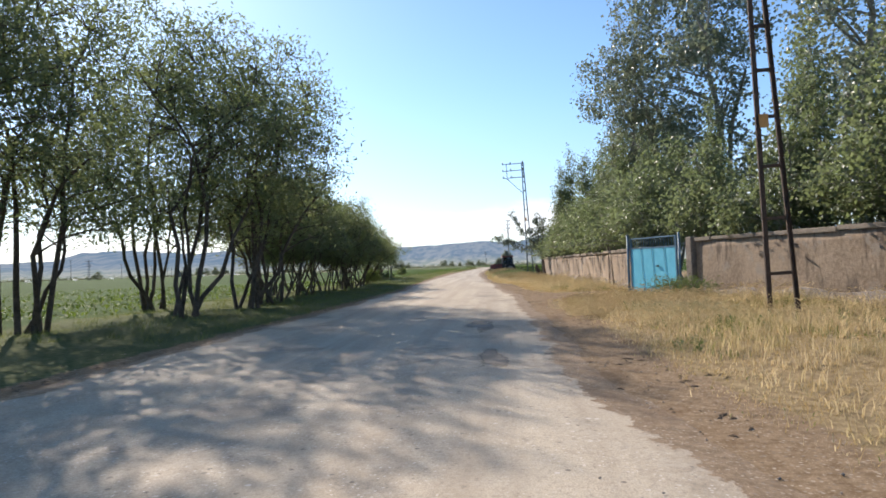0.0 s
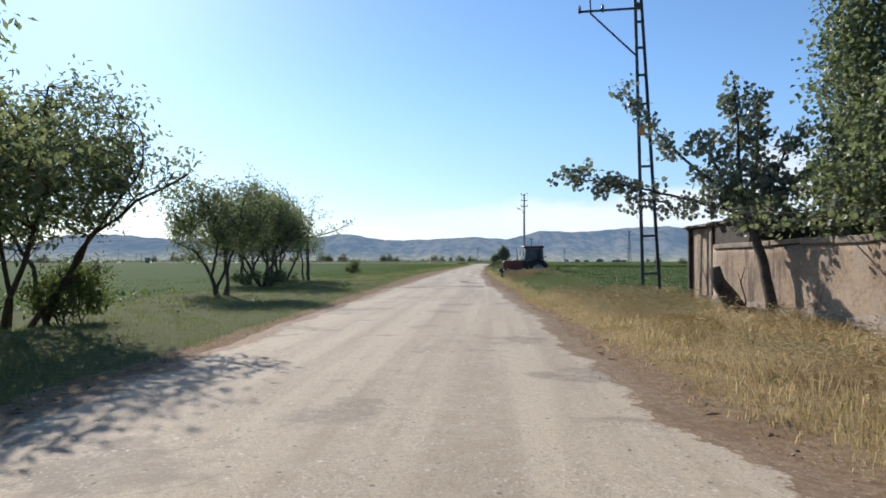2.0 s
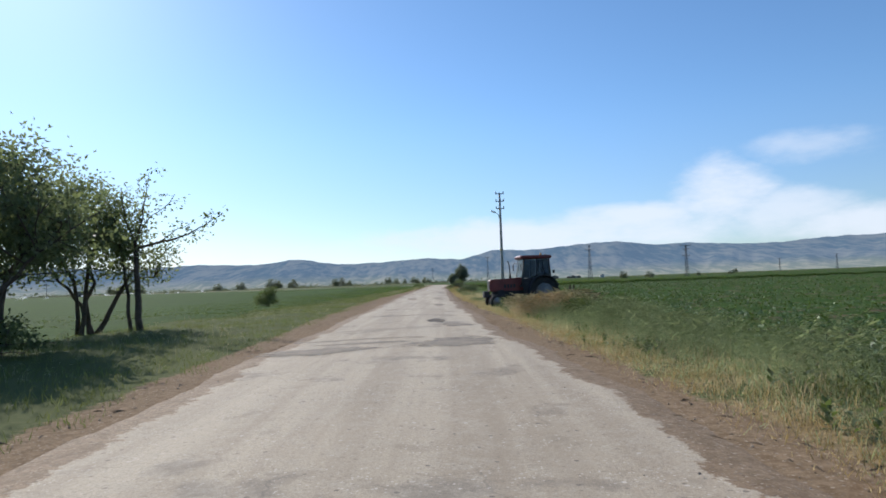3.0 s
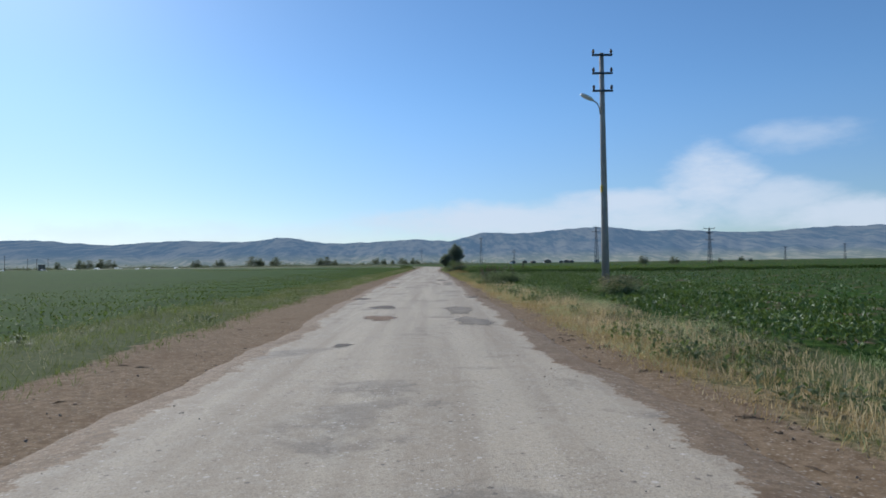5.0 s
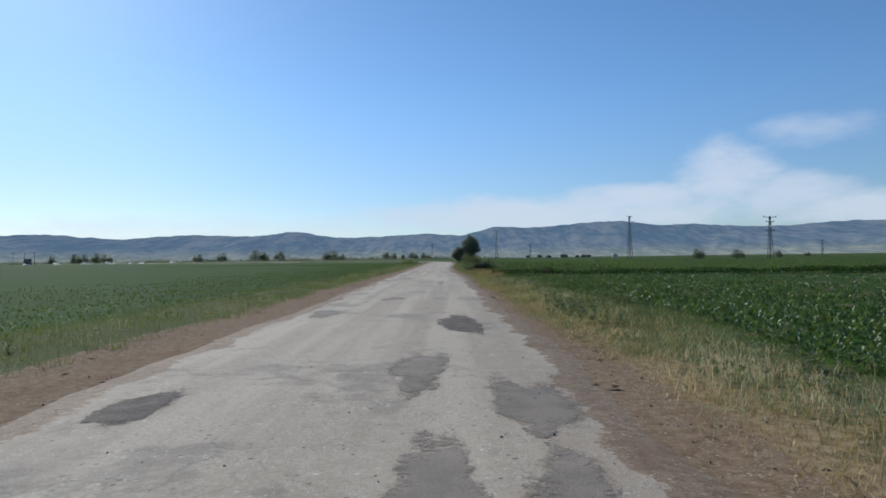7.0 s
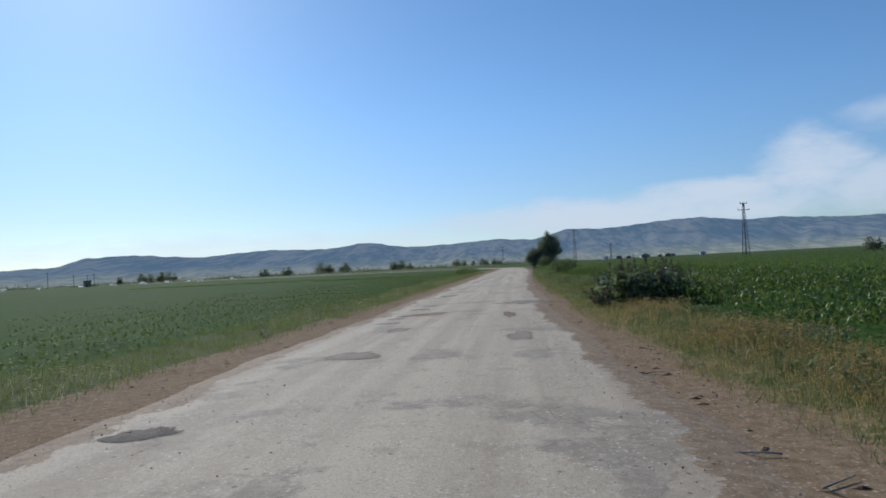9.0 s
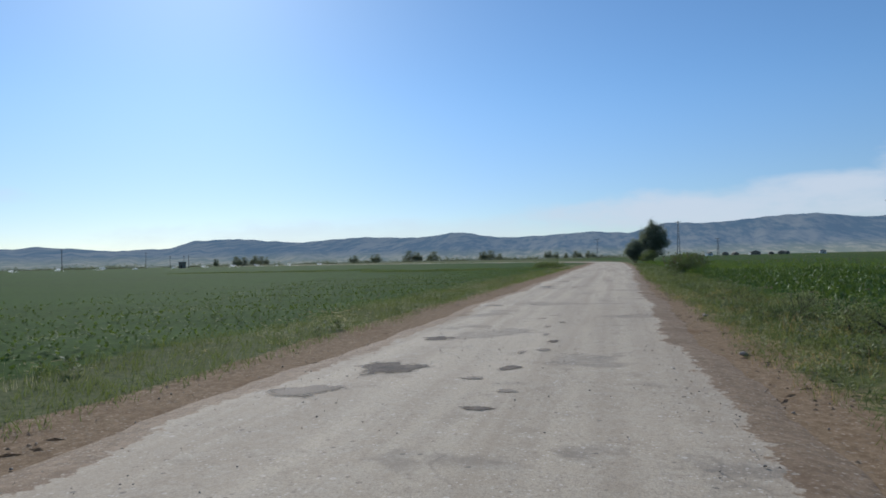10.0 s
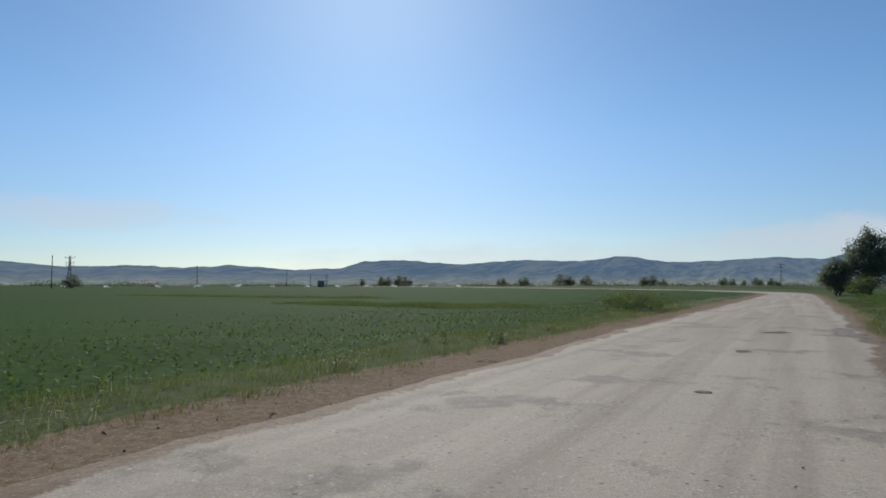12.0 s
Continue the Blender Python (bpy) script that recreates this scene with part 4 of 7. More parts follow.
for src, x, y, turn, size in ((tree_a, -6.0, 4.0, 200, 1.1), (tree_a, -5.8, 11.5, 75, 0.9), (tree_a, -6.8, 15.2, 310, 0.95), (tree_a, -4.5, 18.9, 30, 0.98), (tree_a, -4.8, 26.8, 150, 0.98), (tree_a, -8.4, 24.0, 250, 1.0),
                              (tree_b, -5.6, 30.2, 100, 0.9), (tree_b, -5.9, 37.0, 260, 0.95), (tree_b, -5.4, 39.2, 140, 0.88), (tree_b, -5.1, 41.6, 15, 0.9), (tree_b, -8.0, 40.0, 290, 0.85), (tree_b, -6.9, 49.0, 190, 0.86),
                              (tree_c, -6.0, 45.3, 280, 1.2), (tree_c, -5.6, 48.0, 70, 1.05), (tree_c, -7.6, 34.0, 130, 1.25), (tree_a, -9.5, -3.0, 20, 1.1)):
    copy_thing(src, at(x, y, turn, size))
FIELD_TREES = "small trees at the field's edge"
tree_d = tree("field_tree", "rounded green field tree with several bare stems", "tree", FIELD_TREES, at(-7.3, 63.9, 0, 0.92), M_BARK, M_LEAF_L, seed=21, stems=5, lobes=LOW_LOBES, limbs=22, twigs=380, per_twig=28, leaf_len=0.13, leaf_wide=0.5, sigma=0.26, trunk_r=0.09, stem_spread=0.4)
for x, y, turn, size in ((-8.9, 73.3, 60, 1.16), (-10.8, 75.6, 170, 1.1), (-10.5, 80.4, 250, 1.16)):
    copy_thing(tree_d, at(x, y, turn, size))
limb_tree("field_tree", "thin field tree with one long bare side branch", FIELD_TREES, at(-8.6, 80.0), [
    ([(0, 0, -0.1), (-0.08, 0, 1.4), (-0.1, 0, 2.9)], 0.12, 0.07, 0.75, 5, 8),
    ([(-0.35, 0.1, -0.1), (-0.42, 0.1, 1.2), (-0.6, 0.1, 2.6), (-1.1, 0.2, 3.9)], 0.07, 0.02, 0.5, 16, 26),
    ([(-0.1, 0, 2.9), (-0.5, 0.1, 3.7), (-0.6, 0.1, 4.7)], 0.04, 0.01, 0.2, 14, 22),
    ([(-0.1, 0, 2.7), (-0.8, -0.2, 3.0), (-1.6, -0.3, 3.3)], 0.04, 0.01, 0.2, 14, 24),
    ([(-0.1, 0, 2.9), (0.1, 0, 3.6), (0.25, 0, 4.5), (0.35, 0, 5.2)], 0.035, 0.006, 0.35, 9, 8),
    ([(0.0, 0, 3.2), (0.4, 0, 3.8), (0.9, 0.1, 4.1), (1.15, 0.1, 4.5)], 0.022, 0.006, 0.5, 6, 7),
    ([(-0.1, 0, 2.75), (0.8, 0, 2.95), (1.5, 0, 3.1), (2.1, 0, 3.4), (2.75, 0, 3.8)], 0.045, 0.008, 0.45, 11, 6),
    ([(0.7, 0, 2.95), (1.2, 0.1, 3.35), (1.7, 0.1, 3.5)], 0.02, 0.006, 0.4, 4, 6)], M_BARK, M_LEAF_L, 0.13, 0.55, 25, 0.14)

# ---------------------------------------------------------------- the garden behind the wall
POP = "poplars behind the garden wall"
pop_lobes = [(0, 0, 2.8, 1.25, 1.25, 1.4), (0.1, 0, 4.6, 1.2, 1.2, 1.5), (0, 0.1, 6.4, 1.0, 1.0, 1.5), (0.05, 0, 8.0, 0.65, 0.65, 1.3), (0, 0, 9.2, 0.32, 0.32, 1.0)]
slim_lobes = [(0, 0, 3.0, 1.0, 1.0, 1.6), (0, 0.1, 5.0, 0.95, 0.95, 1.6), (0.1, 0, 7.0, 0.75, 0.75, 1.5), (0, 0, 8.8, 0.4, 0.4, 1.3)]
pop_a = tree("poplar", "tall narrow poplar with glossy green leaves behind the wall", "tree", POP, at(11.6, 50.0), M_BARK_PALE, M_LEAF_P, seed=31, stems=1, lobes=pop_lobes, limbs=26, twigs=290, per_twig=20, leaf_len=0.125, leaf_wide=0.9, sigma=0.24, trunk_r=0.12)
pop_b = tree("poplar", "tall narrow poplar with glossy green leaves behind the wall", "tree", POP, at(12.4, 46.5), M_BARK_PALE, M_LEAF_P, seed=32, stems=1, lobes=slim_lobes, limbs=24, twigs=265, per_twig=20, leaf_len=0.125, leaf_wide=0.9, sigma=0.24, trunk_r=0.11)
pop_c = tree("poplar", "tall poplar with pale silvery fluttering leaves", "tree", POP, at(13.4, 42.0, 0, 1.3), M_BARK_PALE, M_LEAF_S, seed=33, stems=2, lobes=[(0, 0, 4.0, 1.9, 1.9, 2.0), (0.6, 0.2, 6.8, 1.9, 1.9, 2.0), (-0.7, -0.2, 9.4, 1.8, 1.8, 2.0), (0.4, 0.3, 11.8, 1.4, 1.4, 1.8)], limbs=34, twigs=430, per_twig=21, leaf_len=0.13, leaf_wide=0.95, sigma=0.25, trunk_r=0.16, stem_spread=0.2)
for src, x, y, turn, size in ((pop_a, 13.2, 52.6, 40, 1.05), (pop_b, 11.0, 54.4, 90, 1.08), (pop_a, 10.6, 55.6, 10, 0.78), (pop_b, 10.2, 54.6, 77, 0.95), (pop_a, 15.2, 49.0, 200, 1.1), (pop_b, 14.6, 45.0, 310, 1.1), (pop_a, 12.6, 42.5, 120, 0.98), (pop_b, 12.4, 39.2, 30, 0.92),
                              (pop_a, 15.5, 40.5, 260, 1.1), (pop_b, 13.2, 36.8, 150, 0.85), (pop_b, 15.2, 31.5, 220, 0.9),
                              (pop_a, 15.2, 22.5, 180, 0.9), (pop_b, 14.4, 20.0, 240, 0.85), (pop_a, 15.6, 17.5, 300, 0.95),
                              (pop_b, 16.4, 15.0, 20, 1.0), ):
    copy_thing(src, at(x, y, turn, size))
HEDGE_LOBES = [(0, 0, 2.65, 1.7, 1.7, 0.7), (0.4, 0.6, 3.0, 1.3, 1.3, 1.1), (-0.4, -0.7, 2.8, 1.3, 1.4, 1.1), (0.1, 0.1, 4.2, 0.9, 0.9, 1.0)]
thick = tree("young_poplar", "bushy young poplar filling the space behind the wall", "tree", POP, at(11.4, 28.0), M_BARK_PALE, M_LEAF_P, seed=36, stems=4, lobes=HEDGE_LOBES, limbs=20, twigs=330, per_twig=22, leaf_len=0.115, leaf_wide=0.9, sigma=0.24, trunk_r=0.05, stem_spread=0.5)
for x, y, turn, size in ((12.05, 31.5, 30, 1.05), (11.85, 35.0, 100, 1.0), (11.75, 38.5, 160, 1.1), (11.55, 42.0, 220, 1.05), (11.45, 45.5, 280, 1.1), (11.25, 49.0, 330, 1.1), (11.05, 52.5, 60, 1.0), (12.6, 24.5, 200, 1.05),
                         (13.4, 20.5, 250, 1.0), (14.6, 17.0, 20, 1.1), (15.8, 13.5, 110, 1.1), (13.6, 29.5, 300, 1.3)):
    copy_thing(thick, at(x - 0.85 * (27 < y), y, turn, size))
for x, y, turn, size in ((15.8, 44.5, 120, 1.35), (17.6, 39.0, 200, 1.3), (19.0, 26.5, 250, 1.15)):
    copy_thing(pop_c, at(x, y, turn, size))
# young poplars close behind the wall whose low branches hang out over it
over_a = limb_tree("young_poplar", "young poplar with branches hanging out over the wall", POP, at(11.0, 29.5), [
    ([(0, 0, -0.1), (0.0, 0.1, 1.3), (-0.1, 0.1, 3.2)], 0.06, 0.02, 0.5, 14, 14),
    ([(0, 0.05, 1.2), (-0.6, 0.2, 2.0), (-1.3, 0.4, 2.1), (-2.3, 0.3, 2.0)], 0.03, 0.010, 0.6, 9, 9),
    ([(0, 0.1, 1.5), (-0.6, -0.3, 2.15), (-1.6, -0.7, 2.2), (-2.0, -0.9, 2.15)], 0.028, 0.010, 0.6, 7, 9),
    ([(0, 0.1, 1.8), (-0.7, 0.6, 2.5), (-1.5, 1.1, 2.6)], 0.028, 0.010, 0.3, 11, 12),
    ([(0, 0.1, 2.0), (-0.8, -0.2, 2.8), (-1.9, -0.3, 2.9)], 0.028, 0.010, 0.3, 12, 13)], M_BARK_PALE, M_LEAF_P, 0.105, 0.9, 44, 0.12)
over_b = limb_tree("young_poplar", "young poplar with branches hanging out over the wall", POP, at(10.8, 33.2), [
    ([(0, 0, -0.1), (0.05, 0.1, 1.3), (-0.1, 0.1, 3.0)], 0.06, 0.02, 0.5, 14, 14),
    ([(0, 0.05, 1.2), (-0.5, -0.1, 2.0), (-1.4, -0.2, 2.15), (-2.6, -0.2, 2.1)], 0.03, 0.012, 0.75, 5, 8),
    ([(0, 0.1, 1.6), (-0.6, 0.6, 2.2), (-1.3, 0.9, 2.4), (-1.9, 1.3, 2.3)], 0.028, 0.010, 0.4, 13, 13),
    ([(0, 0.1, 1.8), (-0.7, -0.7, 2.4), (-1.4, -1.2, 2.5)], 0.028, 0.010, 0.3, 11, 12)], M_BARK_PALE, M_LEAF_P, 0.105, 0.9, 45, 0.12)
for src, y, size in ((over_a, 36.4, 1.05), (over_b, 39.4, 1.05), (over_b, 43.0, 1.1), (over_a, 46.8, 0.95), (over_b, 50.4, 0.9), (over_a, 52.3, 1.0), (over_b, 54.0, 1.05)):
    copy_thing(src, at(float(wall_x(y)) + 0.75, y, 0, size))
tree("young_poplar", "young poplar with yellowish leaves behind the wall", "tree", POP, at(11.9, 40.3), M_BARK_PALE, M_LEAF_G, seed=47, stems=3, lobes=[(0, 0, 2.9, 1.1, 1.2, 0.8), (0.1, 0.1, 3.9, 1.0, 1.0, 0.9), (0, 0, 4.9, 0.6, 0.6, 0.7)], limbs=14, twigs=170, per_twig=20, leaf_len=0.13, leaf_wide=0.9, sigma=0.22, trunk_r=0.05, stem_spread=0.3)
limb_tree("young_poplar", "leaning young poplar with large leaves by the wall's end", "", at(8.69, 55.2), [
    ([(0, 0, -0.1), (-0.06, 0.35, 1.2), (-0.24, 0.8, 2.35)], 0.13, 0.085, 0.85, 4, 16),
    ([(-0.24, 0.8, 2.33), (-0.36, 0.9, 3.4), (-0.42, 0.85, 4.4), (-0.5, 0.8, 5.4)], 0.06, 0.01, 0.12, 23, 25),
    ([(-0.24, 0.8, 2.33), (0.0, 0.8, 3.5), (0.0, 0.8, 4.3), (-0.02, 0.8, 5.2)], 0.05, 0.01, 0.12, 23, 25),
    ([(-0.24, 0.8, 2.33), (0.3, 0.6, 3.1), (0.6, 0.4, 4.3)], 0.05, 0.01, 0.1, 18, 25),
    ([(-0.24, 0.8, 2.33), (0.4, 0.5, 2.8), (0.95, 0.4, 3.3)], 0.04, 0.01, 0.15, 16, 25),
    ([(-0.24, 0.8, 2.33), (-0.7, 1.0, 3.2), (-1.15, 1.3, 4.3)], 0.05, 0.01, 0.15, 18, 24),
    ([(-0.24, 0.8, 2.4), (-0.7, 1.2, 2.7), (-1.1, 1.5, 3.3)], 0.04, 0.01, 0.1, 17, 24),
    ([(-0.24, 0.8, 2.35), (-1.5, 1.7, 2.85), (-2.5, 2.3, 3.2), (-3.4, 2.8, 3.4), (-4.2, 3.3, 3.65)], 0.04, 0.008, 0.22, 29, 17),
    ([(-0.5, 1.0, 2.8), (-1.5, 1.7, 3.9), (-2.1, 2.3, 4.8), (-2.75, 2.8, 5.85)], 0.04, 0.01, 0.3, 18, 19),
    ([(-1.2, 1.5, 2.85), (-1.5, 1.8, 2.6), (-1.57, 1.8, 2.4)], 0.015, 0.006, 0.3, 4, 16),
    ([(-2.3, 2.2, 3.3), (-2.5, 2.5, 3.0), (-2.5, 2.6, 2.65)], 0.015, 0.006, 0.3, 4, 19),
    ([(-2.9, 2.5, 3.5), (-3.0, 2.7, 3.2), (-3.05, 2.8, 2.95)], 0.015, 0.006, 0.4, 3, 19)], M_BARK, M_LEAF_S, 0.125, 0.9, 41, 0.115)


def tree_stump():
    ob = thing("tree_stump", "dark leaning cut tree stump with bark in dry grass", "stump", m=at(8.25, 57.0))
    s = Soup()
    s.tube([(0.35, -0.2, -0.1), (0.15, -0.1, 0.35), (-0.12, 0, 0.8), (-0.2, 0.05, 1.15)], [0.26, 0.22, 0.17, 0.14], 12)
    part("trunk", s, M_BARK, ob)
    s = Soup()
    s.tube([(0.3, -0.2, 0.0), (0.5, -0.5, 0.10), (0.9, -0.8, 0.04)], [0.16, 0.12, 0.05], 8)
    part("root", s, M_BARK, ob)


tree_stump()
solid("dead_sapling", Soup().tube([(0, 0, -0.05), (0.06, 0.1, 0.4), (-0.02, 0.18, 0.8), (0.08, 0.2, 1.15)], [0.02, 0.017, 0.013, 0.008], 6).tube([(0.0, 0.16, 0.75), (-0.12, 0.1, 1.05)], [0.009, 0.004], 5), M_BARK, "thin bent dead sapling beside the stump", "sapling", m=at(8.45, 56.2))

# ---------------------------------------------------------------- wall, shed and gate


def wall_run(name, a, b, height, label, seed, base_band=True):
    """A plastered garden wall from a to b with a cement band, and coping stones on top."""
    rd = random.Random(seed)
    a, b = Vector((*a, 0)), Vector((*b, 0))
    d = (b - a).normalized()
    side = Vector((-d.y, d.x, 0))
    if side.x > 0:
        side = -side                                   # towards the road
    length = (b - a).length
    n, rows = max(int(length / 0.3), 2), 9
    ob = thing(name, label, "wall", kind="structure")
    s = Soup()
    vs = []
    for face in (0.0, -0.28):
        for k in range(rows):
            for i in range(n + 1):
                t = length * i / n
                h = (height + 0.02 * math.sin(t * 1.3 + seed)) * k / (rows - 1) - 0.1 * (k == 0)
                w = face + (0.018 * noise.noise(Vector((t * 1.2, h * 1.7, seed))) + 0.006 * noise.noise(Vector((t * 6, h * 6, seed))))
                vs.append(a + d * t + side * w + Vector((0, 0, h)))
    fs = []
    m = n + 1
    for face in range(2):
        o = face * rows * m
        for k in range(rows - 1):
            for i in range(n):
                q = (o + k * m + i, o + k * m + i + 1, o + (k + 1) * m + i + 1, o + (k + 1) * m + i)
                fs.append(q if face == 0 else q[::-1])
    o = rows * m
    top = (rows - 1) * m
    fs += [(top + i, top + i + 1, o + top + i + 1, o + top + i) for i in range(n)]
    for e in (0, n):
        fs += [(k * m + e, o + k * m + e, o + (k + 1) * m + e, (k + 1) * m + e) for k in range(rows - 1)]
    s.add(vs, fs, True)
    part("plaster", s, M_PLASTER, ob)
    if base_band:
        s = Soup()
        vs, fs = [], []
        for i in range(n + 1):
            t = length * i / n
            h = 0.34 + 0.05 * math.sin(t * 0.7 + seed) + 0.05 * math.sin(t * 2.9) + 0.05 * noise.noise(Vector((t * 5, seed, 2)))
            for z, w in ((-0.1, 0.05), (h - 0.03, 0.04), (h, 0.0)):
                vs.append(a + d * t + side * (w + 0.012 * noise.noise(Vector((t * 3, z * 5, 9)))) + Vector((0, 0, z)))
        for i in range(n):
            for k in range(2):
                fs.append((i * 3 + k, (i + 1) * 3 + k, (i + 1) * 3 + k + 1, i * 3 + k + 1))
        s.add(vs, fs, True)
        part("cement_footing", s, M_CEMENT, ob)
    t = 0.0
    turn = Matrix.Rotation(math.atan2(d.y, d.x), 3, "Z")
    while t < length - 0.3:
        w = min(rd.uniform(0.8, 1.5), length - t)
        s = Soup()
        s.box((0, 0, 0), (w - 0.015, 0.42 + rd.uniform(-0.03, 0.03), 0.12 + rd.uniform(-0.015, 0.02)), turn @ Matrix.Rotation(rd.uniform(-0.02, 0.02), 3, "Y"), bevel=0.02)
        p = part("coping_stone", s, M_COPING, ob)
        p.location = a + d * (t + w / 2) - side * 0.14 + Vector((0, 0, height + 0.05 + rd.uniform(-0.01, 0.015)))
        t += w
    return ob


wall_run("wall_far", (10.5, 25.6), (8.83, 59.5), 1.66, "earth-plastered garden wall with grey cement footing and coping", 3)
wall_run("wall_near", (19.0, 1.0), (11.45, 22.0), 1.86, "earth-plastered garden wall beside the blue gate", 8)


def build_shed():
    ob = thing("shed", "small plastered shed with a ragged flat board roof", "shed", m=pose(0, 0, 0))
    x0, x1, y0, y1, h = 8.95, 13.2, 57.05, 61.9, 2.28
    for name, c, s in (("wall_front", ((x0 + 0.12), (y0 + y1) / 2, h / 2 - 0.05), (0.24, y1 - y0, h + 0.1)), ("wall_side", ((x0 + x1) / 2 + 0.12, y0 + 0.12, h / 2 - 0.05), (x1 - x0 - 0.25, 0.24, h + 0.1)),
                       ("wall_side", ((x0 + x1) / 2 + 0.12, y1 - 0.12, h / 2 - 0.05), (x1 - x0 - 0.25, 0.24, h + 0.1)), ("wall_back", (x1 - 0.12, (y0 + y1) / 2, h / 2 - 0.05), (0.24, y1 - y0 - 0.5, h + 0.1))):
        part(name, Soup().box(c, s, bevel=0.02), M_PLASTER, ob)
    rd = random.Random(5)
    for y in (59.62, y1 - 0.12):
        part("corner_post", Soup().box((x0 - 0.06, y, h / 2), (0.12, 0.14, h + 0.12), bevel=0.015), M_DARKWOOD, ob)
    part("beam", Soup().box((x0 - 0.02, (y0 + y1) / 2, h + 0.06), (0.16, y1 - y0 + 0.3, 0.12), bevel=0.015), M_DARKWOOD, ob)
    y = y0 - 0.2
    while y < y1 + 0.25:
        w = rd.uniform(0.24, 0.4)
        s = Soup().box((0, 0, 0), (x1 - x0 + 0.55 + rd.uniform(-0.18, 0.12), w - 0.02, 0.05), bevel=0.01)
        p = part("roof_board", s, M_ROOF, ob)
        p.matrix_basis = pose((x0 + x1) / 2 + rd.uniform(-0.06, 0.06), y + w / 2, h + 0.19 + rd.uniform(-0.012, 0.012), 0, -3.0 + rd.uniform(-0.6, 0.6), 0)
        y += w
    part("boarding", Soup().box((x0 - 0.03, 58.3, 2.03), (0.05, 2.5, 0.52), bevel=0.008), M_DARKWOOD, ob, "dark boards above the garden wall")
    part("plank", Soup().box((x0 + 1.7, y0 - 0.2, h - 0.25), (3.4, 0.05, 0.42), bevel=0.01), M_DARKWOOD, ob)


build_shed()


def build_gate():
    a, b = Vector((9.98, 25.3, 0)), Vector((11.05, 22.85, 0))
    d = (b - a)
    length = d.length
    ob = thing("gate", "bright blue sheet-metal gate leaf with a row of bars above", "gate", m=pose(a.x, a.y, 0.06, 0, 0, math.degrees(math.atan2(d.y, d.x))))
    part("panel", Soup().box((length / 2, 0, 0.86), (length - 0.1, 0.03, 1.62), bevel=0.005), M_BLUE, ob, "bright blue painted sheet steel")
    for k in range(7):
        part("rib", Soup().box((length / 2, -0.016, 0.2 + k * 0.22), (length - 0.14, 0.003, 0.02), bevel=0.002), M_BLUE, ob)
    for x in (0.03, length - 0.03):
        part("stile", Soup().box((x, 0, 1.03), (0.06, 0.06, 2.06), bevel=0.006), M_BLUEBAR, ob)
    for z in (0.06, 1.67, 2.03):
        part("rail", Soup().box((length / 2, 0, z), (length, 0.055, 0.05), bevel=0.006), M_BLUEBAR, ob)
    for k in range(18):
        x = 0.12 + (length - 0.24) * k / 17
        part("bar", Soup().tube([(x, 0, 1.67), (x, 0, 2.03)], 0.011, 6), M_BLUEBAR, ob)
    # thin dark slanted strips stand for post and bar shadows on the panel
    for x in (length * 0.28, length * 0.52, length * 0.78):
        part("shadow_strip", Soup().box((x, -0.03, 0.85), (0.012, 0.012, 1.6), Matrix.Rotation(-0.10, 3, "Y"), bevel=0.004), M_BLUEBAR, ob)
    part("latch", Soup().box((length * 0.62, -0.05, 1.0), (0.16, 0.04, 0.05), bevel=0.006), M_STEEL, ob)
    for p, h in ((a + Vector((-0.08, 0.10, 0)), 2.25), (b + Vector((0.06, -0.1, 0)), 2.2)):
        solid("gate_post", Soup().tube([(0, 0, -0.1), (0, 0, h)], 0.045, 10), M_BLUEBAR, "dark blue steel pipe gate post", "post", m=at(p.x, p.y), group="gate posts")
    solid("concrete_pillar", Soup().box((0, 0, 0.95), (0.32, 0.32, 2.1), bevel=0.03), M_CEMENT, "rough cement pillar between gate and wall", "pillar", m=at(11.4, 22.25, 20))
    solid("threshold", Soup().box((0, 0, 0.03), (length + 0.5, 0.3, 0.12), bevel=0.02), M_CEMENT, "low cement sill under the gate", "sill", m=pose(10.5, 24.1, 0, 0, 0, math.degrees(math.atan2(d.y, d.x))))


build_gate()
for x, y, h, lx, ly in ((9.95, 30.3, 2.05, 0.02, 0.02), (10.0, 29.4, 1.95, -0.02, 0.55)):
    solid("stake", Soup().tube([(0, 0, -0.1), (lx * 0.5, ly * 0.5, h / 2), (lx, ly, h)], [0.022, 0.02, 0.018], 7), M_RUST, "thin rusty iron stake leaning at the wall", "stake", m=at(x, y), group="stakes at the wall")

# ---------------------------------------------------------------- power line


def channel(s, a, b, w=0.10, t=0.05):
    """A U-shaped steel leg from a to b."""
    a, b = Vector(a), Vector(b)
    d = (b - a)
    m = d.to_track_quat("Z", "X").to_matrix()
    c = (a + b) / 2
    s.box(c, (w, 0.012, d.length), m)
    for k in (-1, 1):
        s.box(c + m @ Vector((k * (w / 2 - 0.006), -t / 2, 0)), (0.012, t, d.length), m)


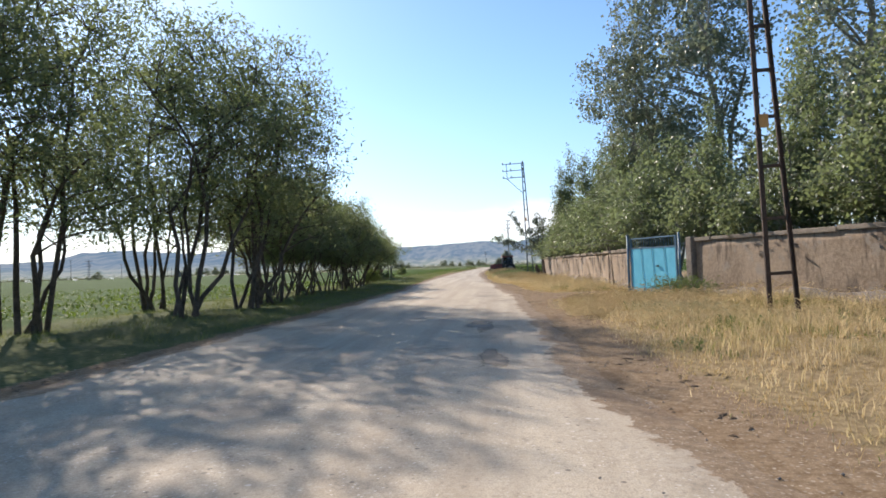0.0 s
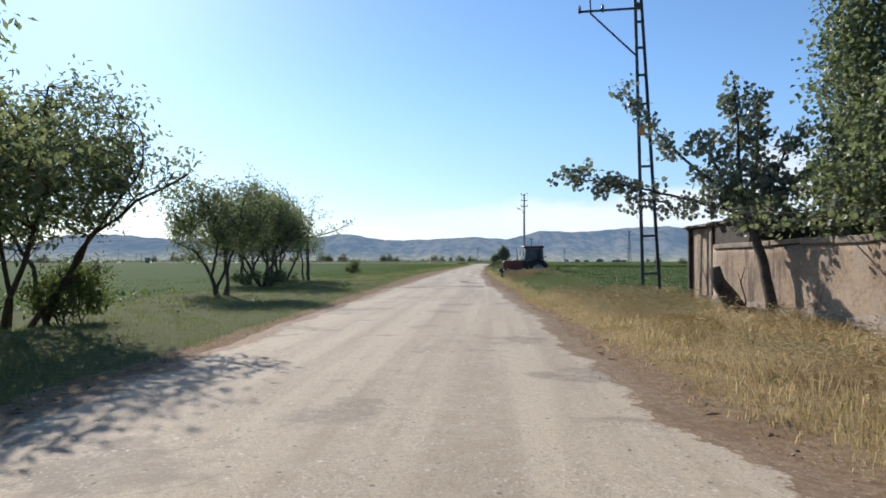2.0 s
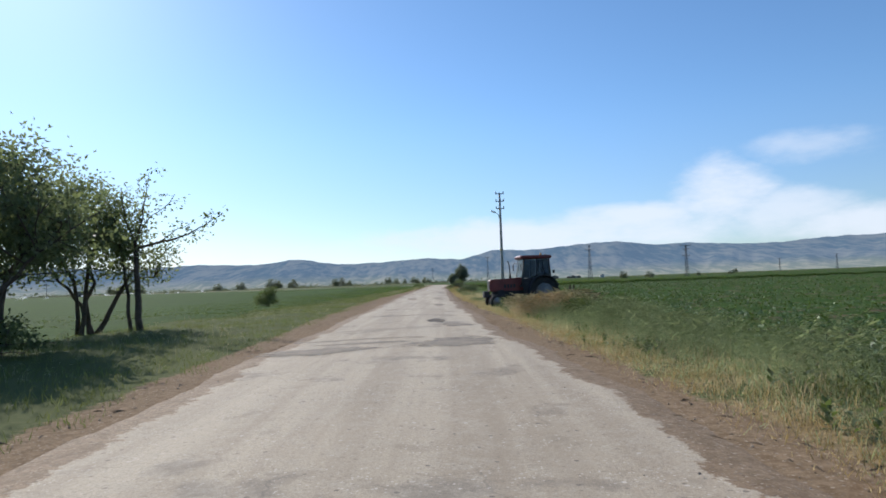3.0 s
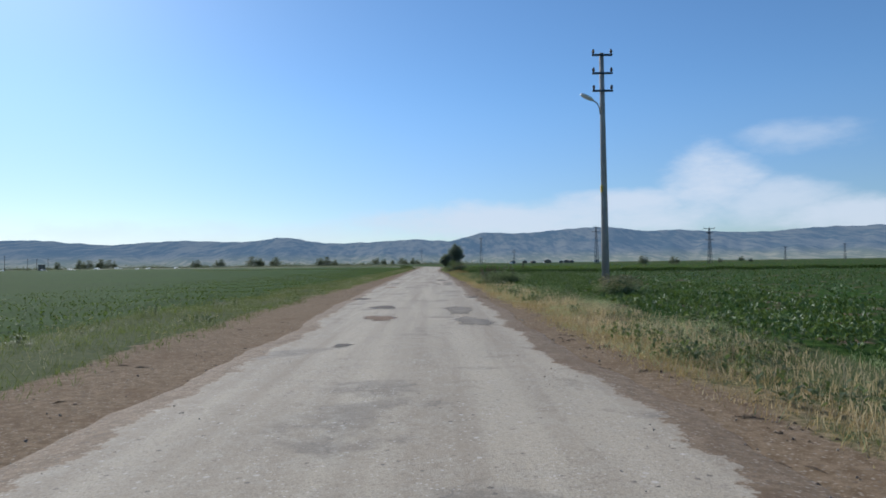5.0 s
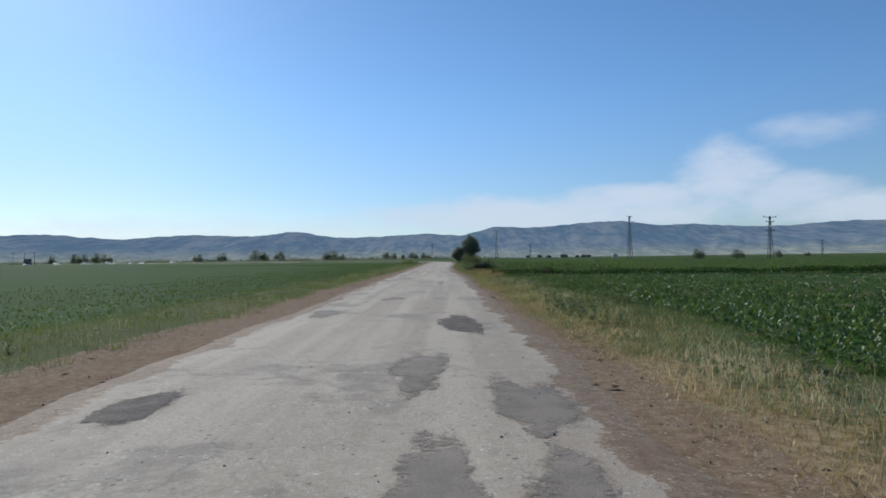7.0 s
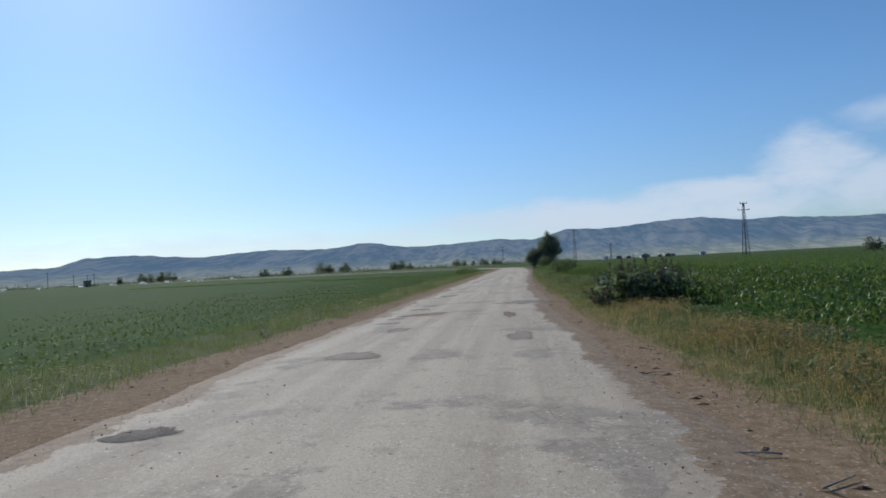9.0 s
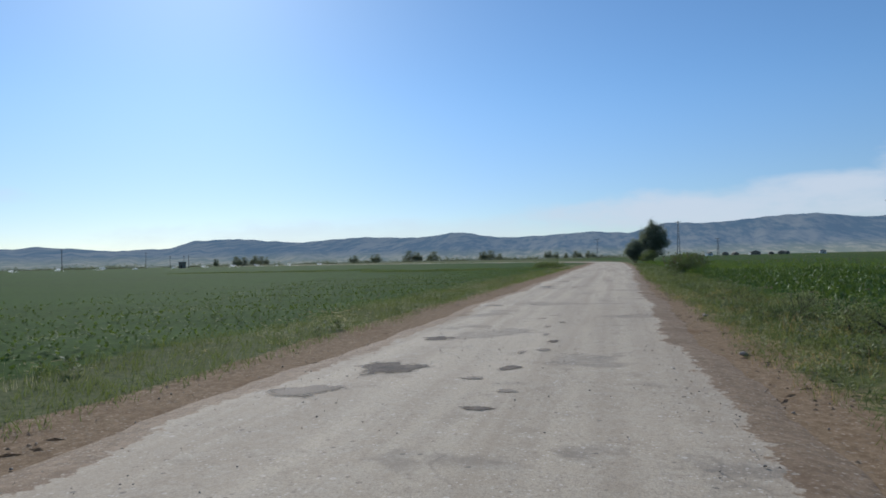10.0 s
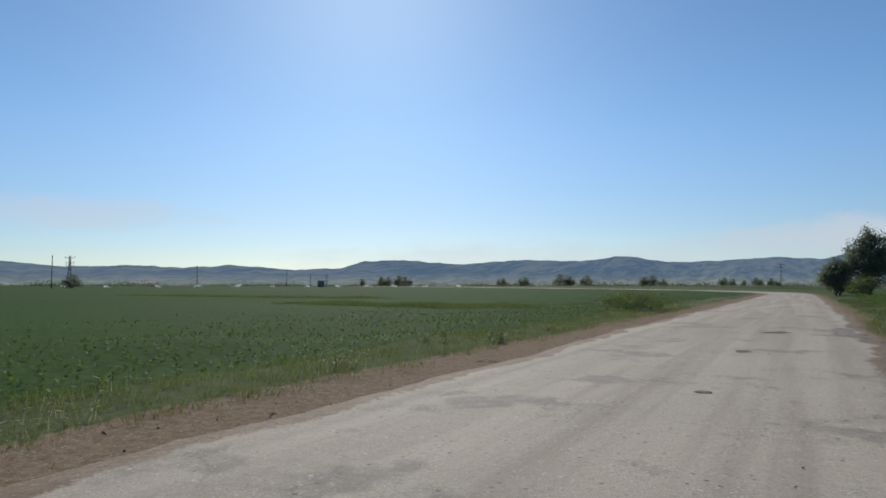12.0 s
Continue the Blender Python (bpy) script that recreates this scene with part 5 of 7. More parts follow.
def ladder_pylon(x, y, turn, material, label, plate_z, arms=True, base=0.27):
    ob = thing("power_pylon", label, "pylon", "ladder pylons of the power line", pose(x, y, 0, 0, -2.2, turn))
    H = 11.0
    half = lambda z: base + (0.07 - base) * z / H
    for k in (-1, 1):
        s = Soup()
        channel(s, (k * half(0) * 1.0, 0, -0.1), (k * half(H), 0, H))
        part("leg", s, material, ob)
    z = 0.9
    while z < H:
        part("rung", Soup().box((0, 0, z), (2 * half(z), 0.05, 0.075), bevel=0.008), material, ob)
        z += 1.27 - 0.05 * z
    for i in range(9):
        z = 1.5 + i * 0.62
        part("step_bolt", Soup().tube([(half(z) + 0.02, 0, z), (half(z) - 0.13 if i % 2 else half(z) + 0.16, 0, z)], 0.012, 6), material, ob)
    if plate_z:
        part("sign_plate", Soup().box((-half(plate_z) * 0.5, -0.06, plate_z), (0.2, 0.012, 0.3), bevel=0.003), M_ORANGE, ob, "faded orange warning plate")
    if arms:
        for z, xl in ((10.93, -1.95), (10.28, -1.95), (9.6, -1.95)):
            part("cross_arm", Soup().box(((xl + 0.1) / 2, 0, z), (-xl + 0.1, 0.06, 0.06), bevel=0.006), material, ob)
            for xi in (-1.9, -1.15, 0.0):
                s = Soup().tube([(xi, 0, z - 0.08), (xi, 0, z + 0.06), (xi, 0, z + 0.10), (xi, 0, z + 0.2)], [0.012, 0.045, 0.055, 0.03], 8)
                part("insulator", s, M_CERAMIC, ob)
        part("hanger", Soup().box((-1.55, 0, 10.22), (0.05, 0.05, 1.45), bevel=0.005), material, ob)
        s = Soup().tube([(-1.55, 0, 9.52), (-0.1, 0, 8.0)], 0.03, 6)
        part("strut", s, material, ob)
    return ob


ladder_pylon(7.82, 62.3, 0, M_STEEL, "dark steel ladder pylon with three short side arms", 5.55)
ladder_pylon(11.25, 15.0, 0, M_RUST, "rusty dark steel ladder pylon in front of the wall", 4.3, True, 0.29)


def concrete_pole():
    ob = thing("street_pole", "tall grey concrete power pole with cross arms and a street lamp", "power pole", m=at(6.45, 118.0))
    part("shaft", Soup().tube([(0, 0, -0.2), (0, 0, 3.0), (0, 0, 6.0), (0, 0, 9.25)], [0.155, 0.132, 0.11, 0.085], 12), M_CONC, ob)
    part("warning_band", Soup().box((-0.11, -0.06, 4.05), (0.06, 0.14, 0.26), bevel=0.004), M_YELLOW, ob, "small yellow painted mark")
    for z in (9.15, 8.45, 7.78):
        arm = part("cross_arm", Soup().box((0, -0.1, z), (0.78, 0.07, 0.07), bevel=0.006), M_STEEL, ob)
        for x in (-0.34, 0.34):
            part("insulator", Soup().tube([(x, -0.1, z + 0.02), (x, -0.1, z + 0.09), (x, -0.1, z + 0.14), (x, -0.1, z + 0.22)], [0.014, 0.05, 0.055, 0.028], 10), M_CERAMIC, arm)
    part("lamp_bracket", Soup().tube([(-0.1, -0.05, 6.9), (-0.14, -0.08, 7.15), (-0.24, -0.12, 7.3), (-0.42, -0.16, 7.42)], 0.025, 8), M_GALV, ob)
    m = pose(-0.62, -0.2, 7.5, 0, 24, 8)
    s = Soup()
    prof = [(-0.28, 0.05, 0.05), (-0.24, 0.10, 0.07), (-0.05, 0.14, 0.085), (0.12, 0.12, 0.08), (0.22, 0.06, 0.05), (0.28, 0.04, 0.04)]
    vs, fs = [], []
    for x, w, h in prof:
        for k in range(12):
            t = 2 * math.pi * k / 12
            vs.append(m @ Vector((x, w * math.cos(t), h * math.sin(t) * (1.0 if math.sin(t) > 0 else 0.75))))
    for i in range(len(prof) - 1):
        for k in range(12):
            fs.append((i * 12 + k, i * 12 + (k + 1) % 12, (i + 1) * 12 + (k + 1) % 12, (i + 1) * 12 + k))
    fs += [tuple(range(11, -1, -1)), tuple(60 + k for k in range(12))]
    s.add(vs, fs, True)
    part("lamp_head", s, M_WHITE, ob, "pale grey enamelled street lamp housing")


concrete_pole()


def lattice_tower(x, y, h, base, arms, turn, label, thick=0.09, group="far pylons"):
    """A far lattice tower with braced legs; arms: (height, half length)."""
    ob = thing("transmission_tower", label, "pylon", group, pose(x, y, 0, 0, 0, turn))
    wid = lambda z: base / 2 + (0.18 - base / 2) * z / h
    corners = ((1, 1), (-1, 1), (-1, -1), (1, -1))
    for cx, cy in corners:
        part("leg", Soup().tube([(cx * wid(0), cy * wid(0), -0.2), (cx * wid(h), cy * wid(h), h)], thick, 4), M_STEEL, ob)
    s = Soup()
    n = 8
    for k in range(n):
        z0, z1 = h * k / n, h * (k + 1) / n
        for i in range(4):
            c, d = corners[i], corners[(i + 1) % 4]
            s.tube([(c[0] * wid(z0), c[1] * wid(z0), z0), (d[0] * wid(z1), d[1] * wid(z1), z1)], thick * 0.55, 3, caps=False)
            s.tube([(c[0] * wid(z1), c[1] * wid(z1), z1), (d[0] * wid(z1), d[1] * wid(z1), z1)], thick * 0.5, 3, caps=False)
    part("bracing", s, M_STEEL, ob)
    for z, l in arms:
        arm = part("cross_arm", Soup().box((0, 0, z), (2 * l, 0.16, 0.2)), M_STEEL, ob)
        for q in (-l, 0, l):
            part("insulator", Soup().tube([(q, 0, z), (q, 0, z + 0.6)], [0.12, 0.07], 6), M_CERAMIC, arm)
    return ob


lattice_tower(78.0, 405, 18.0, 1.7, ((17.8, 1.3), (15.6, 2.2)), 20, "tall grey lattice pylon in the far field")
lattice_tower(106.4, 343, 13.6, 1.3, ((13.4, 2.3), (11.8, 1.3), (9.0, 1.6)), 10, "lattice pylon with double cross arms in the field")
lattice_tower(33.3, 555, 19.2, 1.6, ((18.8, 1.6),), 0, "slim far lattice pylon near the hills")
lattice_tower(-13.6, 790, 17.5, 1.8, ((17.2, 2.0), (15.0, 2.4)), 0, "far lattice pylon beyond the road's end")
lattice_tower(78.3, 731, 14.0, 1.6, ((13.6, 1.8), (11.6, 1.8)), 0, "far lattice pylon in the plain")
lattice_tower(379, 688, 15.0, 1.8, ((14.6, 1.8), (12.6, 1.8)), 0, "far lattice pylon in the plain")
lattice_tower(330, 700, 13.0, 1.6, ((12.6, 1.8),), 0, "far lattice pylon in the plain")
lattice_tower(-254, 388, 13.0, 1.4, ((12.2, 1.8), (10.2, 1.4), (9.0, 1.4)), 40, "lattice pylon with cross arms beside a bush")
for x, y, h in ((-266, 388, 13.6), (-288, 479, 12.0), (-327, 592, 12.0), (-338, 650, 10.0), (-322, 612, 9.5), (-306, 612, 9.5)):
    ob = thing("far_pole", "thin wooden power pole far across the field", "power pole", "far wooden poles", at(x, y))
    part("shaft", Soup().tube([(0, 0, -0.2), (0, 0, h)], [0.2, 0.14], 6), M_DARKWOOD, ob)
    part("cross_arm", Soup().box((0, 0, h - 0.5), (1.8, 0.14, 0.16)), M_DARKWOOD, ob)


def pump_house():
    ob = thing("pump_house", "grey boxy pump house far across the field", "hut", m=at(-308.5, 608))
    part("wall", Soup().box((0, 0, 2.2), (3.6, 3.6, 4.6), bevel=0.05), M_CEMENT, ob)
    part("roof", Soup().box((0, 0, 4.6), (4.3, 4.3, 0.3), bevel=0.05), M_ROOF, ob)
    part("door", Soup().box((0.4, -1.82, 1.05), (1.0, 0.06, 2.1), bevel=0.01), M_RUST, ob)


pump_house()

# ---------------------------------------------------------------- tractor


def wheel(parent, name, x, y, r, width, rim_r, lugs, label):
    """A wheel with a lugged tyre, a dished rim and a hub; it turns round y."""
    w = new(name)
    w.parent = parent
    w.location = (x, y, r)
    ax = Matrix.Rotation(math.pi / 2, 4, "X")
    hw = width / 2
    s = Soup().lathe([(rim_r, -hw * 0.8), (r * 0.86, -hw), (r * 0.965, -hw * 0.82), (r * 0.975, 0), (r * 0.965, hw * 0.82), (r * 0.86, hw), (rim_r, hw * 0.8)], ax, 36)
    for i in range(lugs):
        t = 2 * math.pi * i / lugs
        for k in (-1, 1):
            m = Matrix.Rotation(t + k * 0.06, 3, "Y") @ Matrix.Rotation(k * 0.5, 3, "X")
            s.box(Matrix.Rotation(t + k * 0.06, 3, "Y") @ Vector((0, k * hw * 0.45, r * 0.965)), (0.045, hw * 0.95, 0.07), Matrix.Rotation(t + k * 0.06, 3, "Y") @ Matrix.Rotation(k * 0.55, 3, "Z"))
    part("tyre", s, M_RUBBER, w)
    s = Soup().lathe([(rim_r * 1.02, -hw * 0.85), (rim_r * 0.9, -hw * 0.75), (rim_r * 0.84, -hw * 0.35), (rim_r * 0.45, -hw * 0.2), (rim_r * 0.42, hw * 0.2), (rim_r * 0.9, hw * 0.75), (rim_r * 1.02, hw * 0.85)], ax, 28)
    part("rim", s, M_RIM, w, label)
    s = Soup().lathe([(rim_r * 0.28, -hw * 0.6), (rim_r * 0.30, -hw * 0.3), (rim_r * 0.30, hw * 0.6)], ax, 16)
    part("hub", s, M_BLACK, w)
    return w


def build_tractor():
    ob = thing("tractor", "parked old dark red tractor with black cab and pale rims", "tractor", m=pose(6.2, 93.2, -0.17, 0, 0, 186) @ Matrix.Scale(1.12, 4))
    wb, rw, rf = 2.16, 0.70, 0.33
    for y in (-0.74, 0.74):
        wheel(ob, "rear_wheel", 0, y, rw, 0.42, 0.40, 22, "dusty pale wheel rim")
        wheel(ob, "front_wheel", wb, y * 0.93, rf, 0.22, 0.20, 0, "dusty pale wheel rim")
    part("hood", Soup().prism([(0.95, 0.80), (2.62, 0.80), (2.66, 0.88), (2.66, 1.26), (2.60, 1.34), (1.0, 1.40), (0.95, 1.36)], -0.30, 0.30), M_RED, ob, "dark red painted engine hood")
    part("grille", Soup().box((2.67, 0, 1.06), (0.03, 0.5, 0.42), bevel=0.01), M_BLACK, ob)
    for k in range(4):
        part("hood_slot", Soup().box((1.4 + k * 0.16, -0.304, 1.02), (0.1, 0.012, 0.16), bevel=0.003), M_BLACK, ob)
        part("hood_slot", Soup().box((1.4 + k * 0.16, 0.304, 1.02), (0.1, 0.012, 0.16), bevel=0.003), M_BLACK, ob)
    part("badge", Soup().box((2.2, -0.304, 1.22), (0.34, 0.01, 0.06), bevel=0.003), M_RIM, ob, "small pale lettering strip")
    part("engine_block", Soup().box((1.75, 0, 0.66), (1.5, 0.42, 0.42), bevel=0.03).box((1.5, -0.26, 0.72), (0.4, 0.16, 0.26), bevel=0.02).box((2.1, 0.24, 0.7), (0.35, 0.14, 0.3), bevel=0.02), M_BLACK, ob)
    part("transmission", Soup().box((0.35, 0, 0.72), (1.5, 0.5, 0.5), bevel=0.04), M_BLACK, ob)
    part("rear_axle", Soup().tube([(0, -0.6, rw), (0, 0.6, rw)], 0.12, 12), M_BLACK, ob)
    part("front_axle", Soup().box((wb, 0, 0.42), (0.14, 1.25, 0.12), bevel=0.02), M_BLACK, ob)
    part("front_weight", Soup().box((2.82, 0, 0.66), (0.28, 0.5, 0.3), bevel=0.03), M_BLACK, ob)
    for y in (-0.78, 0.78):
        pts = [(0.72 * math.cos(t) * 1.08, 0.70 + 0.80 * math.sin(t)) for t in [radians(a) for a in range(-5, 166, 15)]]
        outline = pts + [(x * 0.94, 0.7 + (z - 0.7) * 0.94) for x, z in reversed(pts)]
        part("fender", Soup().prism(outline, y - 0.24, y + 0.24), M_BLACK, ob)
    part("cab_floor", Soup().box((0.45, 0, 1.0), (1.35, 1.25, 0.1), bevel=0.02), M_BLACK, ob)
    part("cab_back", Soup().box((-0.32, 0, 1.2), (0.06, 1.2, 0.5), bevel=0.01), M_BLACK, ob)
    for y in (-0.62, 0.62):
        part("side_panel", Soup().prism([(0.15, 0.62), (1.0, 0.62), (1.05, 1.34), (0.05, 1.34)], y - 0.02, y + 0.02), M_BLACK, ob)
        part("pillar", Soup().tube([(1.08, y, 1.05), (1.02, y * 0.97, 1.5), (0.92, y * 0.93, 2.26)], 0.04, 6), M_BLACK, ob)
        part("pillar", Soup().tube([(0.30, y, 1.3), (0.28, y * 0.95, 2.26)], 0.035, 6), M_BLACK, ob)
        part("pillar", Soup().tube([(-0.42, y, 1.35), (-0.36, y * 0.93, 2.26)], 0.04, 6), M_BLACK, ob)
        part("side_window", Soup().prism([(0.36, 1.36), (1.0, 1.36), (0.9, 2.22), (0.33, 2.22)], y * 0.96 - 0.005, y * 0.96 + 0.005), M_GLASS, ob)
        part("side_window", Soup().prism([(-0.36, 1.42), (0.25, 1.36), (0.25, 2.22), (-0.32, 2.22)], y * 0.96 - 0.005, y * 0.96 + 0.005), M_GLASS, ob)
        mr = part("mirror_arm", Soup().tube([(1.0, y, 2.05), (1.12, y * 1.3, 2.08), (1.14, y * 1.36, 1.95)], 0.014, 6), M_BLACK, ob)
        part("mirror", Soup().box((1.15, y * 1.38, 1.86), (0.04, 0.14, 0.26), bevel=0.012), M_BLACK, mr)
        part("rear_lamp", Soup().box((-0.55, y * 1.2, 1.62), (0.08, 0.14, 0.14), bevel=0.015), M_BLACK, ob)
    part("windscreen", Soup().box((1.0, 0, 1.82), (0.012, 1.1, 0.85), Matrix.Rotation(-0.13, 3, "Y")), M_GLASS, ob)
    part("rear_window", Soup().box((-0.38, 0, 1.85), (0.012, 1.1, 0.75)), M_GLASS, ob)
    part("cab_roof", Soup().box((0.30, 0, 2.32), (1.62, 1.36, 0.15), bevel=0.05), M_RED, ob, "dark red cab roof")
    part("roof_lamp", Soup().box((-0.52, -0.5, 2.42), (0.08, 0.16, 0.11), Matrix.Rotation(0.3, 3, "Y"), bevel=0.015), M_BLACK, ob)
    part("beacon", Soup().tube([(-0.22, -0.35, 2.39), (-0.22, -0.35, 2.44), (-0.22, -0.35, 2.52), (-0.22, -0.35, 2.54)], [0.06, 0.055, 0.05, 0.02], 12), M_ORANGE, ob, "orange warning beacon")
    part("exhaust", Soup().tube([(1.5, -0.12, 1.36), (1.5, -0.12, 1.55), (1.5, -0.12, 1.6), (1.52, -0.12, 1.95), (1.6, -0.12, 2.2)], [0.05, 0.05, 0.03, 0.028, 0.028], 10), M_BLACK, ob)
    part("seat", Soup().box((0.0, 0, 1.35), (0.45, 0.45, 0.12), bevel=0.04).box((-0.2, 0, 1.62), (0.1, 0.42, 0.5), bevel=0.04), M_BLACK, ob)
    ring = [(0.62 + 0.05 * math.sin(t), 0.19 * math.cos(t), 1.62 + 0.18 * math.sin(t)) for t in [2 * math.pi * i / 16 for i in range(17)]]
    part("steering_wheel", Soup().tube(ring, 0.015, 6, caps=False).tube([(0.85, 0, 1.3), (0.62, 0, 1.62)], 0.02, 6), M_BLACK, ob)
    for y in (-0.3, 0.3):
        part("hitch_arm", Soup().tube([(-0.2, y, 0.62), (-0.75, y * 1.3, 0.5), (-1.05, y * 1.3, 0.55)], 0.03, 6).tube([(-0.3, y, 1.05), (-0.72, y * 1.3, 0.52)], 0.02, 6), M_BLACK, ob)
    part("step", Soup().box((0.7, -0.72, 0.5), (0.32, 0.2, 0.03), bevel=0.008).box((0.7, -0.66, 0.72), (0.03, 0.03, 0.45)), M_BLACK, ob)
    # a short tractor: the bodywork is drawn in towards the rear axle
    for p in ob.children:
        if p.type == "MESH":
            p.matrix_basis = Matrix.Diagonal((0.905, 1, 1, 1))


build_tractor()



def plough():
    """A mounted plough left standing behind the tractor."""
    ob = thing("plough", "dark rusty three-share plough standing behind the tractor", "plough", m=at(7.9, 93.5, 8))
    part("beam", Soup().box((0.75, 0, 0.62), (1.7, 0.10, 0.10), Matrix.Rotation(0.08, 3, "Y"), bevel=0.012), M_RUST, ob)
    part("headstock", Soup().prism([(-0.12, 0.45), (0.0, 0.45), (0.10, 1.05), (0.02, 1.08)], -0.32, -0.26).prism([(-0.12, 0.45), (0.0, 0.45), (0.10, 1.05), (0.02, 1.08)], 0.26, 0.32).box((-0.05, 0, 0.48), (0.1, 0.62, 0.08), bevel=0.01), M_RUST, ob)
    for x in (0.2, 0.75, 1.3):
        part("leg", Soup().tube([(x, 0, 0.6), (x + 0.05, 0, 0.35), (x - 0.05, 0, 0.12)], [0.04, 0.035, 0.03], 6), M_RUST, ob)
        part("share", Soup().prism([(x - 0.22, 0.0), (x + 0.22, 0.05), (x + 0.26, 0.30), (x + 0.10, 0.36), (x - 0.05, 0.22)], -0.10, -0.07), M_BLACK, ob)
    part("depth_wheel", Soup().lathe([(0.20, -0.05), (0.22, -0.03), (0.22, 0.03), (0.20, 0.05)], pose(1.45, 0.22, 0.22, 90, 0, 0), 18), M_BLACK, ob)
    part("wheel_arm", Soup().tube([(1.45, 0.14, 0.22), (1.4, 0.1, 0.65)], 0.02, 6), M_RUST, ob)


plough()


def far_house(x, y, turn, w, d, h, wall_mat):
    ob = thing("far_house", "small pale house with a low roof far across the plain", "house", "houses of the far village", at(x, y, turn))
    part("wall", Soup().box((0, 0, h / 2 - 0.1), (w, d, h + 0.2), bevel=0.03), wall_mat, ob)
    part("roof", Soup().prism([(-w / 2 - 0.4, h), (w / 2 + 0.4, h), (0, h + w * 0.22)], -d / 2 - 0.4, d / 2 + 0.4), M_ROOF, ob)
    for k in (-1, 1):
        part("window", Soup().box((k * w * 0.25, -d / 2 - 0.02, h * 0.55), (1.0, 0.06, 1.1)), M_BLACK, ob)
    part("door", Soup().box((0, -d / 2 - 0.02, 1.0), (1.0, 0.06, 2.0)), M_DARKWOOD, ob)


village = random.Random(61)
for k in range(9):
    far_house(120 + 14 * k + village.uniform(-9, 9), 1060 + village.uniform(-70, 110), village.uniform(-40, 40), village.uniform(6, 10), village.uniform(5, 8), village.uniform(2.3, 3.3), (M_WHITE, M_COPING, M_CEMENT, M_COPING)[k % 4])

# ---------------------------------------------------------------- bushes and weeds


def bush(name, label, x, y, lobes, twigs, per_twig, leaf_len, wide, material, seed, group="", sigma=0.13, turn=0, size=1.0):
    wood, (v, f) = grow(seed, 6, lobes, 10, twigs, per_twig, leaf_len, wide, sigma, 0.022, 0.35, 0.006, 0.4)
    ob = thing(name, label, "bush", group, at(x, y, turn, size))
    part("stalk", wood, M_BARK, ob)
    part("foliage", array_mesh("leaves", v, f, material), material, ob)
    return ob


def tussock(label, x, y, rx, ry, h, n, mats, seed):
    """A mound of long grass arching outwards, of one or two sorts."""
    rg = np.random.default_rng(seed)
    ob = thing("grass_mound", label, "grass", "grass mounds on the verge", at(x, y))
    for i, material in enumerate(mats):
        if i == 2:
            # leaves added inside the mound's core to make it opaque and shadowed
            k = n // 2
            d = rg.normal(size=(k, 3))
            d /= np.linalg.norm(d, axis=1, keepdims=True)
            p = d * np.array([rx * 0.8, ry * 0.8, h * 0.62]) * np.cbrt(rg.uniform(0.05, 1, (k, 1)))
            p[:, 2] = np.abs(p[:, 2]) + 0.03
            v, f = leaf_arrays(p, 0.15, 0.4, rg, 0.4)
            tagged(part("core_leaves", array_mesh("leaves", v, f, material), material, ob), kind="stuff")
            continue
        m = n // 3 if i == 1 else n
        a, r = rg.uniform(0, 2 * np.pi, m), np.sqrt(rg.uniform(0, 1, m))
        lump = 1 + 0.25 * np.sin(3 * a + seed) + 0.15 * np.sin(5 * a)
        bx, by = rx * r * np.cos(a) * lump, ry * r * np.sin(a) * lump
        hh = h * (1.05 - 0.45 * r ** 2) * rg.uniform(0.75 if i == 1 else 0.35, 1.0, m)
        v, f = bent_blades(bx, by, np.full(m, -0.03), hh, 0.006 if i == 1 else 0.008, rg, 0.6, 0.04, i == 1)
        v = v.reshape(m, 6, 3)
        out = np.stack([np.cos(a) * r, np.sin(a) * r], 1)[:, None] * (v[:, :, 2:] ** 1.6) * 0.2
        v[:, :, :2] += out
        tagged(part("ear_grass" if i == 1 else "leaf_grass", array_mesh("blades", v.reshape(-1, 3), f, material), material, ob), kind="stuff")
    return ob


def big_leaves(pos, out, size, rg):
    """Long broad leaves that arch outwards, keeled along the middle."""
    n = len(pos)
    s = (size * rg.uniform(0.6, 1.15, n))[:, None]
    side = np.stack([-out[:, 1], out[:, 0], np.zeros(n)], 1)
    side /= np.linalg.norm(side, axis=1, keepdims=True) + 1e-9
    side = side + rg.normal(size=(n, 3)) * 0.35
    up = np.array([0, 0, 1.0])
    mid1 = pos + s * (0.35 * out + 0.28 * up)
    mid2 = pos + s * (0.75 * out + 0.24 * up)
    tip = pos + s * (1.05 * out + 0.0 * up)
    w = s * side
    v = np.stack([pos, mid1 - w * 0.23 + up * 0.03, mid1 - up * 0.012, mid1 + w * 0.23 + up * 0.03, mid2 - w * 0.18 + up * 0.02, mid2 - up * 0.01, mid2 + w * 0.18 + up * 0.02, tip], 1)
    f0 = np.array([(0, 2, 1), (0, 3, 2), (1, 2, 4), (2, 5, 4), (2, 3, 5), (3, 6, 5), (4, 5, 7), (5, 6, 7)])
    return v.reshape(-1, 3), (np.arange(n)[:, None, None] * 8 + f0[None]).reshape(-1, 3)


